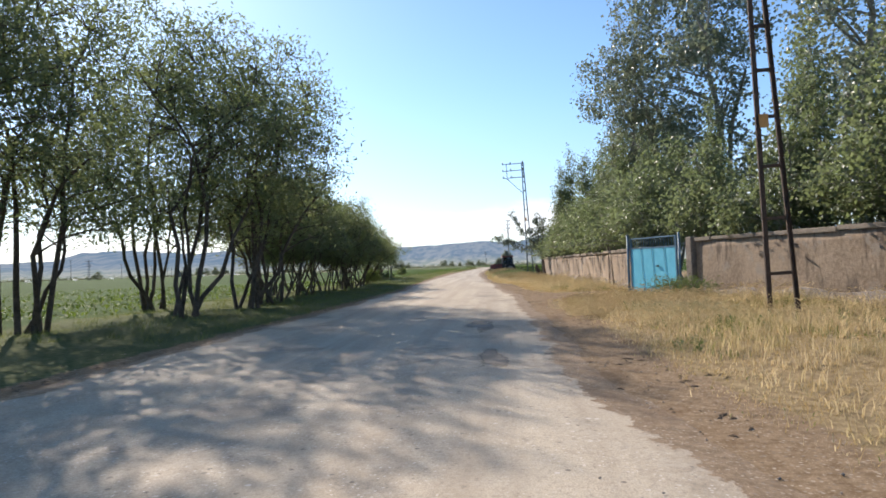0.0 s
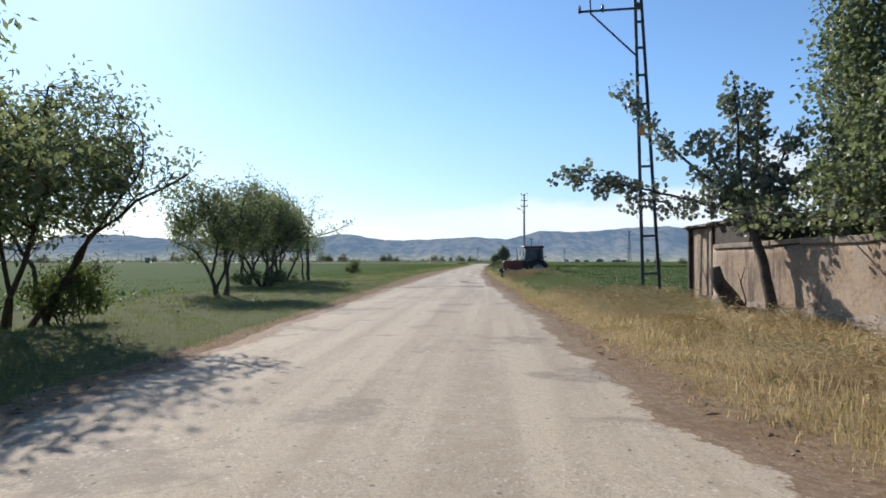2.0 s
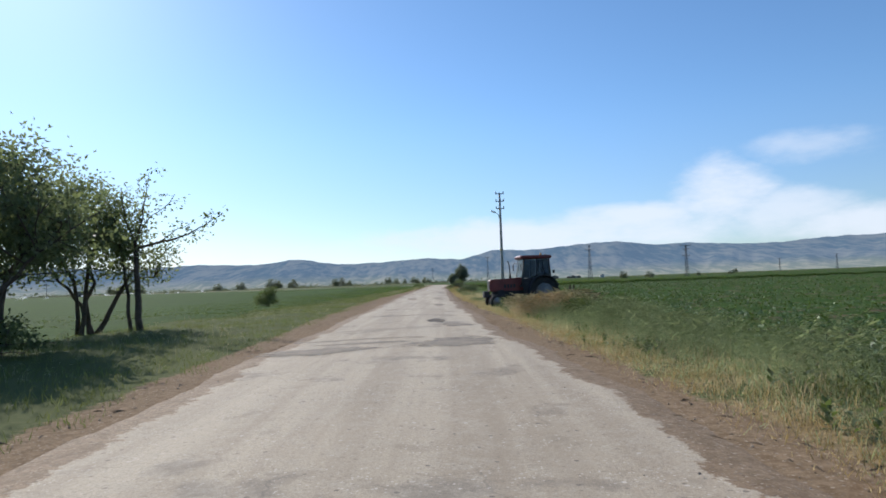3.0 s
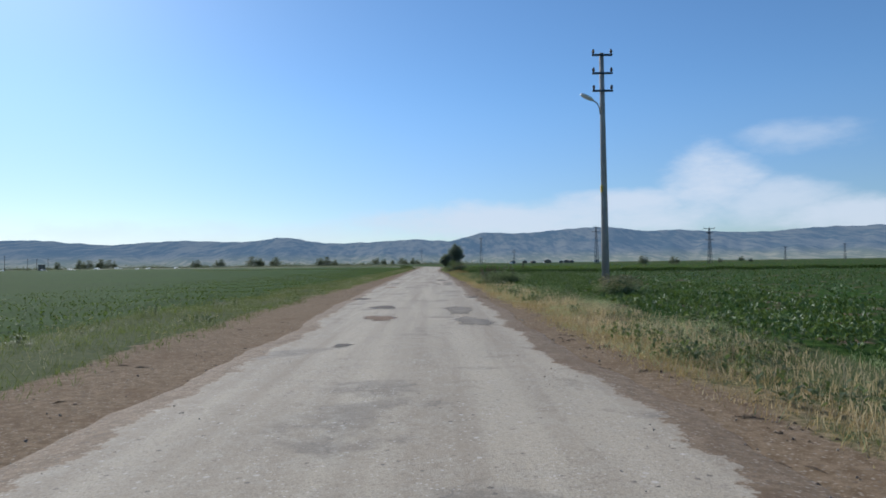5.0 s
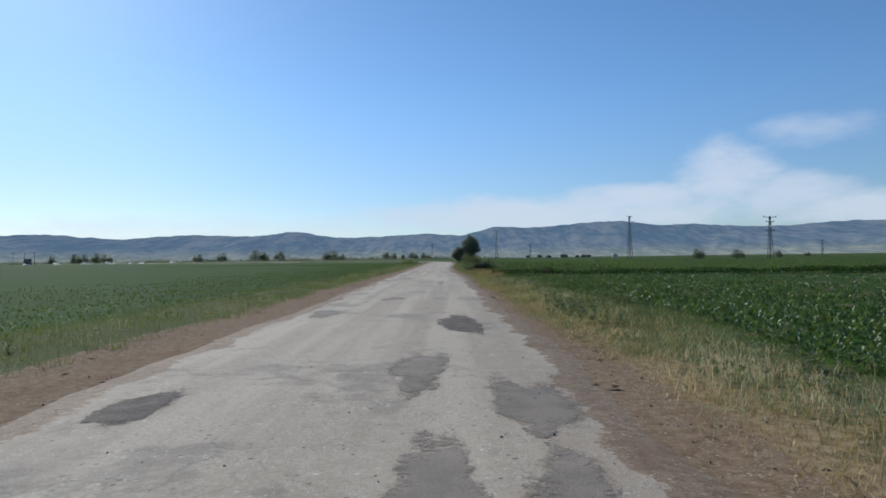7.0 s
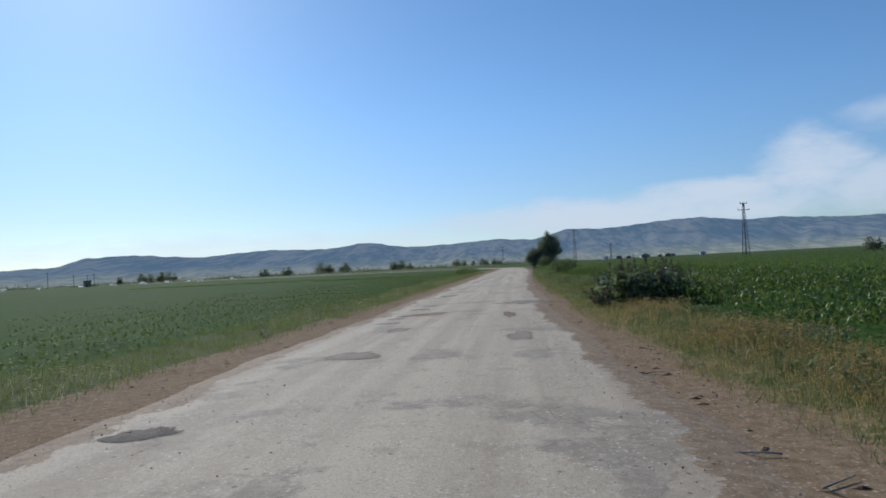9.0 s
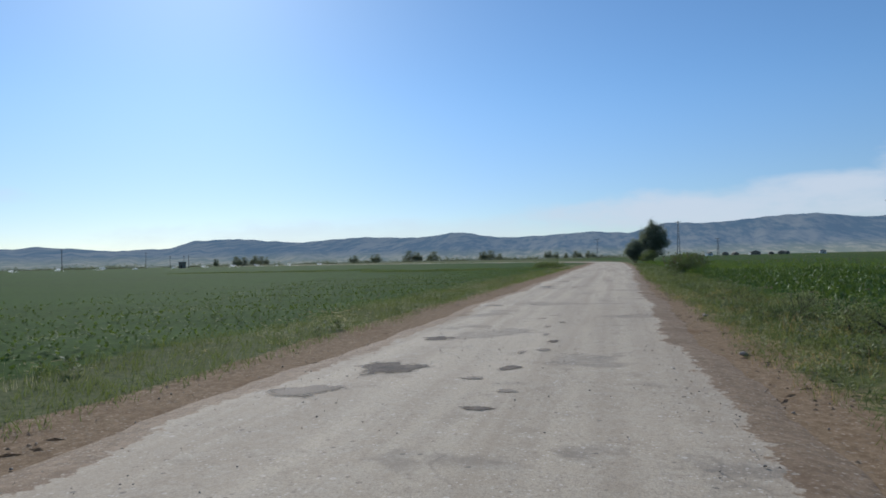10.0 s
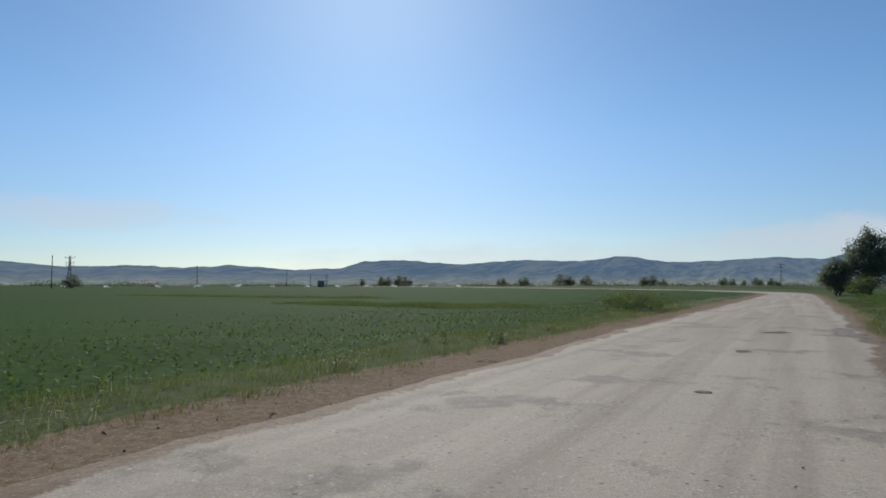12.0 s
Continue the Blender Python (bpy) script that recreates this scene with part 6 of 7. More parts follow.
def dock(x, y, h, seed, turn=0, stems_n=7, leafy=9, spread=0.26):
    """Tall weeds with brown seed spikes and broad leaves below."""
    rg = np.random.default_rng(seed)
    label = "tall dock weed with broad grey-green leaves and brown spikes" if leafy else "dead brown dock weed with dry seed spikes"
    ob = thing("dock_weed", label, "weed", "dock weeds on the verge", at(x, y, turn))
    heads, leaves_at, outward = [], [], []
    for i in range(stems_n):
        bx, by = rg.normal(size=2) * spread
        tx, ty = bx + rg.normal() * 0.14, by + rg.normal() * 0.14
        hh = h * rg.uniform(0.6, 1.0)
        part("stalk", Soup().tube([(bx, by, -0.05), ((bx + tx) / 2, (by + ty) / 2, hh * 0.5), (tx, ty, hh)], [0.012, 0.009, 0.005], 5), M_DOCK, ob)
        k = 60 if leafy else 150
        t = rg.uniform(0.58 if leafy else 0.25, 1.0, k)
        w = 0.045 * (1.15 - t) / 0.5
        heads.append(np.stack([bx + (tx - bx) * t + rg.normal(size=k) * w, by + (ty - by) * t + rg.normal(size=k) * w, hh * t], 1))
        t = rg.uniform(0.05, 0.68, leafy)
        a = rg.uniform(0, 2 * np.pi, leafy)
        leaves_at.append(np.stack([bx + (tx - bx) * t, by + (ty - by) * t, hh * t], 1))
        outward.append(np.stack([np.cos(a), np.sin(a), rg.uniform(-0.1, 0.5, leafy)], 1))
    v, f = leaf_arrays(np.concatenate(heads), 0.05, 0.7, rg)
    tagged(part("seed_spike", array_mesh("seed_heads", v, f, M_DOCK), M_DOCK, ob), kind="stuff")
    if leafy:
        v, f = big_leaves(np.concatenate(leaves_at), np.concatenate(outward), 0.26, rg)
        part("foliage", array_mesh("leaves", v, f, M_DOCKLEAF), M_DOCKLEAF, ob)
    return ob


low = [(0, 0, 0.35, 0.7, 0.7, 0.35), (0.6, 0.4, 0.42, 0.6, 0.6, 0.4), (-0.7, -0.3, 0.3, 0.6, 0.6, 0.3)]
wide_low = [(0, 0, 0.4, 0.9, 0.8, 0.4), (1.1, 0.1, 0.35, 0.8, 0.7, 0.35), (-1.1, 0.2, 0.45, 0.8, 0.8, 0.4), (0.3, 0.8, 0.5, 0.7, 0.6, 0.4)]
HEAP = [(0, 0, 0.5, 0.8, 0.8, 0.5), (0.7, 0.2, 0.6, 0.7, 0.7, 0.5), (-0.6, 0.1, 0.55, 0.6, 0.7, 0.5), (0.2, 0.6, 0.85, 0.5, 0.5, 0.35), (-0.3, -0.5, 0.4, 0.6, 0.5, 0.4)]
MOUND = (M_GREYGRASS, M_GREYGRASS, M_LEAF_B)
tussock("tall mound of grey-green grass beside the dock weeds", 3.6, 130.9, 0.6, 0.9, 1.0, 1700, MOUND, 201)
tussock("tall mound of grey-green grass beside the dock weeds", 4.35, 130.9, 0.75, 0.8, 0.95, 1900, MOUND, 202)
tussock("heap of straw-coloured grass near the tractor", 4.2, 82.8, 0.6, 1.0, 1.05, 3600, (M_STRAW, M_BARLEY), 203)
tussock("heap of pale grass on the verge near the tractor", 4.95, 82.0, 0.7, 0.8, 1.15, 3600, (M_BARLEY, M_STRAW), 204)
tussock("heap of straw-coloured grass near the tractor", 5.9, 83.4, 0.9, 0.8, 1.25, 3600, (M_BARLEY, M_BARLEY), 205)
tussock("grey-green grass heap blown over by the wind", 6.9, 80.6, 0.8, 1.0, 0.95, 2600, MOUND, 209)
tussock("grey-green grass heap blown over by the wind", 5.9, 77.2, 0.9, 1.3, 0.85, 2800, MOUND, 210)
tussock("grey-green grass heap blown over by the wind", 7.0, 78.4, 0.9, 1.2, 0.8, 1900, MOUND, 211)
tussock("pale mound of dry grass round the pylon's foot", 6.0, 58.6, 1.1, 1.5, 0.75, 2600, (M_STRAW, M_BARLEY), 206)
tussock("pale mound of dry grass round the pylon's foot", 4.9, 60.8, 0.8, 1.2, 0.65, 1800, (M_STRAW, M_BARLEY), 207)
tussock("golden mound of dry grass before the wall", 6.9, 55.2, 1.0, 1.6, 0.42, 1800, (M_STRAW, M_BARLEY), 212)
tussock("golden mound of dry grass before the wall", 6.3, 50.0, 1.0, 1.8, 0.40, 1800, (M_STRAW, M_BARLEY), 213)
tussock("golden mound of dry grass before the gate", 9.2, 16.4, 1.3, 1.7, 0.7, 2800, (M_STRAW, M_STRAW), 214)
tussock("golden mound of dry grass before the gate", 8.5, 13.2, 1.2, 1.6, 0.6, 2200, (M_STRAW, M_BARLEY), 215)
for i, (x, y, rx, ry, h) in enumerate(((7.3, 17.2, 0.8, 0.9, 0.6), (8.3, 18.2, 0.8, 0.7, 0.62), (7.1, 15.4, 0.6, 0.9, 0.5))):
    tussock("golden mound of dry grass before the gate", x, y, rx, ry, h, 2600, (M_STRAW, M_STRAW), 220 + i)
for i, (x, y, rx, ry, h) in enumerate(((6.0, 56.0, 0.7, 1.1, 0.5), (6.0, 52.2, 0.7, 1.0, 0.5), (6.1, 48.4, 0.7, 0.9, 0.5), (7.2, 47.4, 0.8, 1.0, 0.55), (6.2, 45.6, 0.6, 0.9, 0.42), (7.5, 51.6, 0.8, 1.1, 0.5))):
    tussock("golden mound of dry grass before the wall", x, y, rx, ry, h, 2400, (M_STRAW, M_LITTER) if i % 2 else (M_STRAW, M_BARLEY), 230 + i)
tussock("shaggy grey-green grass grown up round the pole's foot", 6.75, 117.4, 0.75, 0.7, 0.95, 1800, (M_GREYGRASS, M_BARLEY, M_LEAF_B), 208)
bush("bush", "dark leafy weed bush beside the beet field", 5.0, 189.6, wide_low, 150, 22, 0.12, 0.45, M_LEAF_B, 54, size=0.8, turn=10)
bush("bush", "tall dense thicket of weeds beside the road", 4.3, 240.0, [(0, 0, 0.7, 1.0, 1.2, 0.65), (0.9, 1.2, 0.8, 1.0, 1.2, 0.7), (0.2, -1.2, 0.55, 0.9, 1.0, 0.5), (-0.3, 1.6, 0.6, 0.7, 0.9, 0.5)], 240, 26, 0.11, 0.4, M_LEAF_B, 55)
bush("bush", "tall dense thicket of weeds beside the road", 4.8, 244.0, [(0, 0, 0.7, 1.0, 1.2, 0.65), (0.6, 1.2, 0.8, 1.0, 1.2, 0.7), (0.2, -1.2, 0.55, 0.9, 1.0, 0.5)], 200, 26, 0.11, 0.4, M_LEAF_B, 56)
# dark-leaved bush added where the grass heap has its dark hollow
bush("bush", "dark leafy bush added in the grass heap's hollow", 5.85, 81.0, HEAP, 240, 28, 0.09, 0.4, M_LEAF_T, 58, size=0.72, turn=70)
bush("bush", "low green weeds growing round the tractor", 5.0, 88.6, wide_low, 140, 22, 0.10, 0.4, M_LEAF_B, 59, size=0.75, turn=20)
bush("bush", "low green weeds growing round the tractor", 6.9, 89.2, wide_low, 140, 22, 0.10, 0.4, M_LEAF_B, 60, size=0.8, turn=140)
bush("bush", "grey-green heap of weeds beside the verge", 7.4, 81.6, wide_low, 150, 22, 0.10, 0.4, M_LEAF_B, 66, size=0.9, turn=100)
bush("bush", "round dark bush in the green field", -10.9, 103.0, [(0, 0, 0.6, 0.75, 0.75, 0.6), (0.3, 0.1, 1.0, 0.5, 0.5, 0.4)], 130, 26, 0.10, 0.45, M_LEAF_T, 61)
bush("bush", "round dark bush under the roadside trees", -5.7, 53.0, [(0, 0, 0.65, 0.8, 0.8, 0.6), (0.2, 0.1, 1.0, 0.5, 0.5, 0.4)], 130, 26, 0.10, 0.45, M_LEAF_T, 62)
# added bush: stands for the tree shadow and dark grass on the ground
bush("bush", "dark bush added for the shade below the small field trees", -8.6, 72.2, wide_low, 150, 24, 0.10, 0.45, M_LEAF_T, 63)
bush("bush", "green weeds against the wall beside the gate", 10.6, 20.3, wide_low, 150, 24, 0.09, 0.35, M_LEAF_B, 64, size=0.85, turn=100)
bush("bush", "shaggy grass and weeds round the pole's foot", 6.9, 117.7, low, 130, 24, 0.13, 0.14, M_LEAF_Y, 65, size=0.75)
bush("bush", "dark weeds along the field's bank", -6.9, 268.0, [(0, 0, 0.45, 1.1, 3.0, 0.45), (-1.5, 3, 0.4, 1.2, 2.5, 0.4)], 260, 24, 0.13, 0.35, M_LEAF_B, 67, sigma=0.2)
for i, (x, y, size) in enumerate(((2.9, 200.6, 0.55), (3.4, 203.2, 0.7), (2.7, 205.2, 0.5), (3.5, 207.0, 0.65), (2.9, 210.5, 0.55), (3.1, 196.6, 0.5), (3.2, 232.0, 0.6), (3.0, 236.5, 0.5))):
    bush("bush", "shaggy yellow-green flowering weeds on the verge", x, y, low, 90, 22, 0.08, 0.35, M_LEAF_Y if i % 2 else M_LEAF_B, 500 + i, "flowering weeds on the verge", turn=70 * i, size=size)
dock(3.0, 131.3, 1.25, 71, 0, 8, 6)
dock(3.3, 132.2, 1.2, 72, 50, 7, 5)
dock(4.4, 133.4, 1.3, 73, 120, 5, 4)
dock(2.8, 190.4, 1.25, 74, 10, 8, 18, 0.18)
dock(3.15, 190.9, 1.3, 75, 80, 9, 20, 0.2)
dock(3.55, 190.3, 1.42, 76, 170, 10, 20, 0.24)
dock(3.95, 189.6, 1.3, 80, 30, 9, 18, 0.24)
dock(4.35, 190.6, 1.4, 82, 300, 9, 18, 0.24)
dock(2.2, 189.3, 0.72, 77, 200, 6, 0, 0.07)
dock(3.9, 239.6, 1.35, 84, 20, 10, 10, 0.4)
dock(4.5, 240.6, 1.5, 85, 120, 11, 10, 0.4)
dock(4.7, 242.4, 1.55, 86, 220, 11, 10, 0.45)
dock(5.3, 244.0, 1.5, 87, 320, 11, 10, 0.45)
dock(5.6, 245.6, 1.4, 88, 60, 10, 10, 0.45)
dock(6.7, 172.0, 0.8, 78, 0, 6, 0, 0.25)
dock(9.6, 180.4, 1.05, 79, 30, 4, 8, 0.1)
dock(11.7, 180.2, 1.15, 83, 60, 4, 8, 0.1)

# ---------------------------------------------------------------- big tree at the road and far trees
BIG = "trees standing by the far road"
tree("broad_tree", "broad dark round-crowned tree beside the road", "tree", BIG, at(7.6, 331), M_BARK, M_LEAF_W, seed=81, stems=1,
     lobes=[(0, 0, 4.4, 2.7, 2.6, 2.0), (0.9, 0, 6.0, 2.0, 2.0, 1.7), (-0.9, 0.3, 5.8, 1.7, 1.7, 1.5), (0.3, 0, 7.2, 1.2, 1.2, 0.9), (1.6, 0, 4.0, 1.6, 1.6, 1.4), (-1.5, 0, 3.4, 1.4, 1.4, 1.2), (0.4, -0.6, 2.2, 2.0, 1.6, 1.3), (-0.3, 0.2, 7.9, 0.8, 0.8, 0.7)], limbs=30, twigs=640, per_twig=22, leaf_len=0.24, leaf_wide=0.6, sigma=0.34, trunk_r=0.26)
tree("broad_tree", "smaller bushy dark tree beside the road", "tree", BIG, at(3.9, 329), M_BARK, M_LEAF_W, seed=82, stems=2,
     lobes=[(0, 0, 2.6, 1.7, 1.6, 1.5), (0.4, 0.2, 3.7, 1.2, 1.2, 1.0), (-0.8, 0, 2.3, 1.2, 1.2, 1.1), (0.3, -0.2, 1.4, 1.5, 1.3, 1.0)], limbs=16, twigs=300, per_twig=24, leaf_len=0.25, leaf_wide=0.6, sigma=0.3, trunk_r=0.14)
bush("bush", "green shrubs at the foot of the broad tree", 5.9, 322.0, [(0, 0, 1.0, 1.4, 1.4, 1.0), (0.6, 0.8, 1.6, 0.9, 0.9, 0.8)], 150, 24, 0.16, 0.5, M_LEAF_B, 83, sigma=0.25)

FAR = "far field trees"
far_tree = tree("far_tree", "dark round tree far across the fields", "tree", FAR, at(-301, 917, 0, 1.5), M_BARK, M_FAR, seed=91, stems=1,
                lobes=[(0, 0, 3.4, 3.4, 3.0, 2.8), (1.6, 0, 4.6, 2.2, 2.2, 1.9), (-2.4, 0, 2.4, 2.6, 2.2, 2.0), (2.8, 0, 2.0, 2.2, 2.2, 1.7)], limbs=8, twigs=90, per_twig=12, leaf_len=0.6, leaf_wide=0.7, sigma=0.6, trunk_r=0.22)
for x, y, size in ((-258, 877, 1.05), (-226, 909, 1.35), (-219, 915, 1.1), (-197, 900, 1.2), (-155, 1015, 1.35), (-163, 1010, 1.1), (-145, 1040, 0.9), (-159, 1844, 2.0), (-70, 1500, 1.5), (-90, 1500, 1.1), (-110, 1500, 1.3),
                   (-330, 760, 0.95), (-345, 770, 1.05), (-356, 765, 0.95), (-372, 780, 1.0), (-392, 775, 0.8), (-246, 384, 0.55), (69, 307, 0.30), (77, 301, 0.26), (118, 360, 0.2), (150, 400, 0.2), (-40, 1300, 1.2), (-55, 1300, 1.0), (-30, 1250, 0.9), (250, 620, 0.4)):
    copy_thing(far_tree, at(x, y, (x * 7) % 360, size))


def far_hedges():
    """Low far hedges and groves along the foot of the hills."""
    rg = np.random.default_rng(95)
    pos = []
    for i in range(190):
        az = rg.uniform(-75, 5)
        d = rg.uniform(900, 1900)
        l, h = rg.uniform(10, 60), rg.uniform(2.0, 8.0)
        k = int(l * 3)
        cx, cy = d * math.sin(radians(az)), 150 + d * math.cos(radians(az))
        t = rg.uniform(-0.5, 0.5, k) * l
        hump = h * (0.6 + 0.4 * np.sin(t * 0.6 + i)) * rg.uniform(0.0, 1.0, k)
        pos.append(np.stack([cx + t * math.cos(radians(az)), cy - t * math.sin(radians(az)) + rg.normal(size=k) * 2, hump + 0.3], 1))
    v, f = leaf_arrays(np.concatenate(pos), 1.7, 0.8, rg, 0.2)
    stuff("far_hedges", v, f, M_FAR, "dark far hedges and groves below the hills", "hedge")


far_hedges()


def sprinkler(m):
    ob = thing("sprinkler", "field sprinkler throwing white water spray", "sprinkler", "sprinklers in the far field", m)
    part("stand", Soup().tube([(0, 0, -0.1), (0, 0, 1.2)], 0.05, 6).tube([(0, 0, 1.15), (0.25, 0, 1.35)], 0.04, 6), M_GALV, ob)
    rg = np.random.default_rng(97)
    k = 1100
    t = rg.uniform(0, 1, k) ** 0.7
    a = rg.uniform(0, 2 * math.pi, k)
    reach = rg.choice([3.0, 5.5, 8.0], k)
    r = t * reach
    z = 1.3 + t * 2.6 * (reach / 5) - t * t * 3.4 * (reach / 5)
    pos = np.stack([r * np.cos(a) * 0.35 + r * 0.7, r * np.sin(a) * 0.5, np.maximum(z + rg.normal(size=k) * 0.15, 0.1)], 1)
    v, f = leaf_arrays(pos, 0.24, 0.7, rg)
    tagged(part("water_spray", array_mesh("water_spray", v, f, M_SPRAY), M_SPRAY, ob, "white spray of water drops"), kind="stuff")
    return ob


first = sprinkler(at(-330, 430, 0, 0.8))
for i, (az, d) in enumerate(((-56.4, 390), (-52.8, 420), (-49.6, 400), (-46.1, 410), (-43.4, 440), (-40.7, 430), (-38.3, 440), (-35.6, 450), (-31.4, 470), (-30.2, 480), (-27.6, 500), (-33.5, 480))):
    copy_thing(first, at(d * math.sin(radians(az)), 234 + d * math.cos(radians(az)), (i * 67) % 360, 0.62 + 0.13 * (i % 4)))

# ---------------------------------------------------------------- crops


def plants(x, y, z, n_leaf, length, height, rg, wide=0.42):
    """Rosettes of broad leaves at each place."""
    n = len(x)
    idx = np.repeat(np.arange(n), n_leaf)
    m = len(idx)
    t = rg.uniform(0, 2 * np.pi, m)
    tilt = rg.uniform(0.25, 1.15, m)
    l = length * rg.uniform(0.6, 1.2, m)
    base = np.stack([x[idx], y[idx], z[idx] + height * rg.uniform(0.05, 0.75, m)], 1)
    d = np.stack([np.cos(t) * np.cos(tilt), np.sin(t) * np.cos(tilt), np.sin(tilt)], 1)
    side = np.stack([-np.sin(t), np.cos(t), np.zeros(m)], 1)
    nor = np.cross(side, d)
    droop = np.array([0, 0, -1.0]) * (l * 0.25)[:, None]
    a = base
    b = base + d * (l * 0.55)[:, None] + side * (l * wide * 0.5)[:, None] + nor * (l * 0.08)[:, None]
    c = base + d * l[:, None] + droop
    e = base + d * (l * 0.55)[:, None] - side * (l * wide * 0.5)[:, None] + nor * (l * 0.08)[:, None]
    v = np.stack([a, b, c, e], 1).reshape(-1, 3)
    i = np.arange(m)[:, None] * 4
    f = np.concatenate([i + np.array([[0, 1, 2]]), i + np.array([[0, 2, 3]])], 1).reshape(-1, 3)
    return v, f


def rows_of(xlo, xhi, ylo, yhi, step, along, rg, keep):
    """Places in rows along y, jittered."""
    xs = np.arange(xlo, xhi, step)
    ys = np.arange(ylo, yhi, along)
    gx, gy = np.meshgrid(xs, ys)
    x = gx.ravel() + rg.normal(size=gx.size) * 0.05
    y = gy.ravel() + rg.uniform(-0.5, 0.5, gx.size) * along
    ok = keep(x, y)
    return x[ok], y[ok]


def edge_y(x):
    """Where the low beet gives way to the taller crop."""
    return np.interp(x, [3.3, 3.9, 4.5, 5.4, 6.3, 7.5, 14, 60], [175.9, 174.5, 173.4, 172.8, 172.4, 171.9, 171.4, 171.0]) + 0.12 * np.sin(x * 1.3)


rg = np.random.default_rng(101)
x, y = rows_of(4.0, 55, 60, 176, 0.42, 0.27, rg, lambda x, y: (x > crop_right(y) + 0.2) & (y < edge_y(x) - 0.6) & ((y > 63) | (x > 14)) & (rng.uniform(0, 1, len(x)) < np.clip((5.5 / np.maximum(x - 2, 1)) ** 1.3, 0.05, 1)) & (np.hypot(x - 6.0, y - 93.1) > 2.3))
near = (x < 13) & (y > 92)
stuff("beet_field", *plants(x[~near], y[~near], rise(x[~near], y[~near]), 9, 0.14, 0.16, rg, 0.6), M_BEET, "low leafy green beet crop in rows on the field", "crop")
x, y = x[near], y[near]
x, y = np.repeat(x, 8), np.repeat(y, 8)
turn = rg.uniform(0, 2 * np.pi, len(x))
x, y = x + np.cos(turn) * 0.06 + rg.normal(size=len(x)) * 0.03, y + np.sin(turn) * 0.06 + rg.normal(size=len(x)) * 0.03
outward = np.stack([np.cos(turn) * 0.65, np.sin(turn) * 0.65, rg.uniform(0.35, 1.1, len(x))], 1)
stuff("beet_field", *big_leaves(np.stack([x, y, rise(x, y) + rg.uniform(0.0, 0.07, len(x))], 1), outward, 0.115, rg), M_BEET, "broad upright leaves of the beet plants", "crop")
x, y = rows_of(3.4, 75, 130, 320, 0.45, 0.40, rg, lambda x, y: (x > crop_right(y) + 0.3) & (y > edge_y(x)) & (rng.uniform(0, 1, len(x)) < np.maximum(np.clip((6.0 / np.maximum(x - 1, 1)) ** 1.3, 0.045, 1) * np.where(y > 262, 0.4, 1), (y < edge_y(x) + 2.2) * 1.0)))
near = (x < 13) & (y < 232)
stuff("tall_crop", *plants(x[~near], y[~near], rise(x[~near], y[~near]), 9, 0.15, 0.48, rg, 0.6), M_FIELD, "dense taller green crop with broad leaves", "crop")
near = near & (y > edge_y(x) + 1.0)
x, y = np.repeat(x[near], 12), np.repeat(y[near], 12)
turn = rg.uniform(0, 2 * np.pi, len(x))
x, y = x + np.cos(turn) * 0.08 + rg.normal(size=len(x)) * 0.06, y + np.sin(turn) * 0.08 + rg.normal(size=len(x)) * 0.06
outward = np.stack([np.cos(turn) * 0.7, np.sin(turn) * 0.7, rg.uniform(0.2, 1.0, len(x))], 1)
stuff("tall_crop", *big_leaves(np.stack([x, y, rise(x, y) + rg.uniform(0.1, 0.46, len(x))], 1), outward, 0.115, rg), M_CROP, "dense taller green crop with glinting leaves", "crop")
# front rows: a darker, more opaque leaf stands for the shaded crop face
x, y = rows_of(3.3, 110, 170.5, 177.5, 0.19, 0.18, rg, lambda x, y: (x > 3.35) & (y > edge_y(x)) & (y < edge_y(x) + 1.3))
stuff("tall_crop", *plants(x, y, rise(x, y), 18, 0.12, 0.50, rg, 0.8), M_SHADED_CROP, "dark dense front rows of the taller crop", "crop")
x, y = rows_of(-26, -6.5, 60, 300, 0.30, 0.27, rg, lambda x, y: (x < crop_left(y) - 0.2) & (rng.uniform(0, 1, len(x)) < np.clip(0.95 - (-x - 7) / 17.0, 0.0, 1) ** 1.3 * np.where(y > 280, 0.4, 1)) & ~((y < 90) & (x > -14)))
stuff("green_field_crop", *plants(x, y, rise(x, y), 6, 0.085, 0.06, rg, 0.6), M_LOWCROP, "low even green crop covering the field", "crop")
x, y = rows_of(-40, -7.5, -5, 66, 0.6, 0.5, rg, lambda x, y: (x < crop_left(y)) & (rng.uniform(0, 1, len(x)) < np.clip(7.0 / np.maximum(-x - 6, 1), 0.12, 1)))
stuff("green_field_crop", *plants(x, y, rise(x, y), 4, 0.24, 0.12, rg), M_LOWCROP, "low even green crop behind the roadside trees", "crop")

# ---------------------------------------------------------------- grass


def grass(name, x, y, size, hlo, hhi, width, material, label, rg, lean=0.4):
    h = rg.uniform(hlo, hhi, len(x)) * size
    v, f = blades(x, y, rise(x, y) - 0.01, h, width, rg, lean)
    stuff(name, v, f, material, label, "grass")


def off_entrance(x, y):
    return np.abs(y - 25.0 + (x - 8) * 0.3) > 2.9


def tall_grass(name, x, y, size, hlo, hhi, width, material, label, rg, lean=0.5, head=False, floor=0.35):
    """Bent grass that stands higher on its mounds."""
    h = rg.uniform(hlo, hhi, len(x)) * size * (floor + (1.25 - floor) * mound(x, y))
    h = h * np.where(x > 0, np.clip((x - edge_r(y)) / 1.5, 0.3, 1), 1.0)
    v, f = bent_blades(x, y, rise(x, y) - 0.01, h, width, rg, lean, 0.1, head)
    stuff(name, v, f, material, label, "grass")


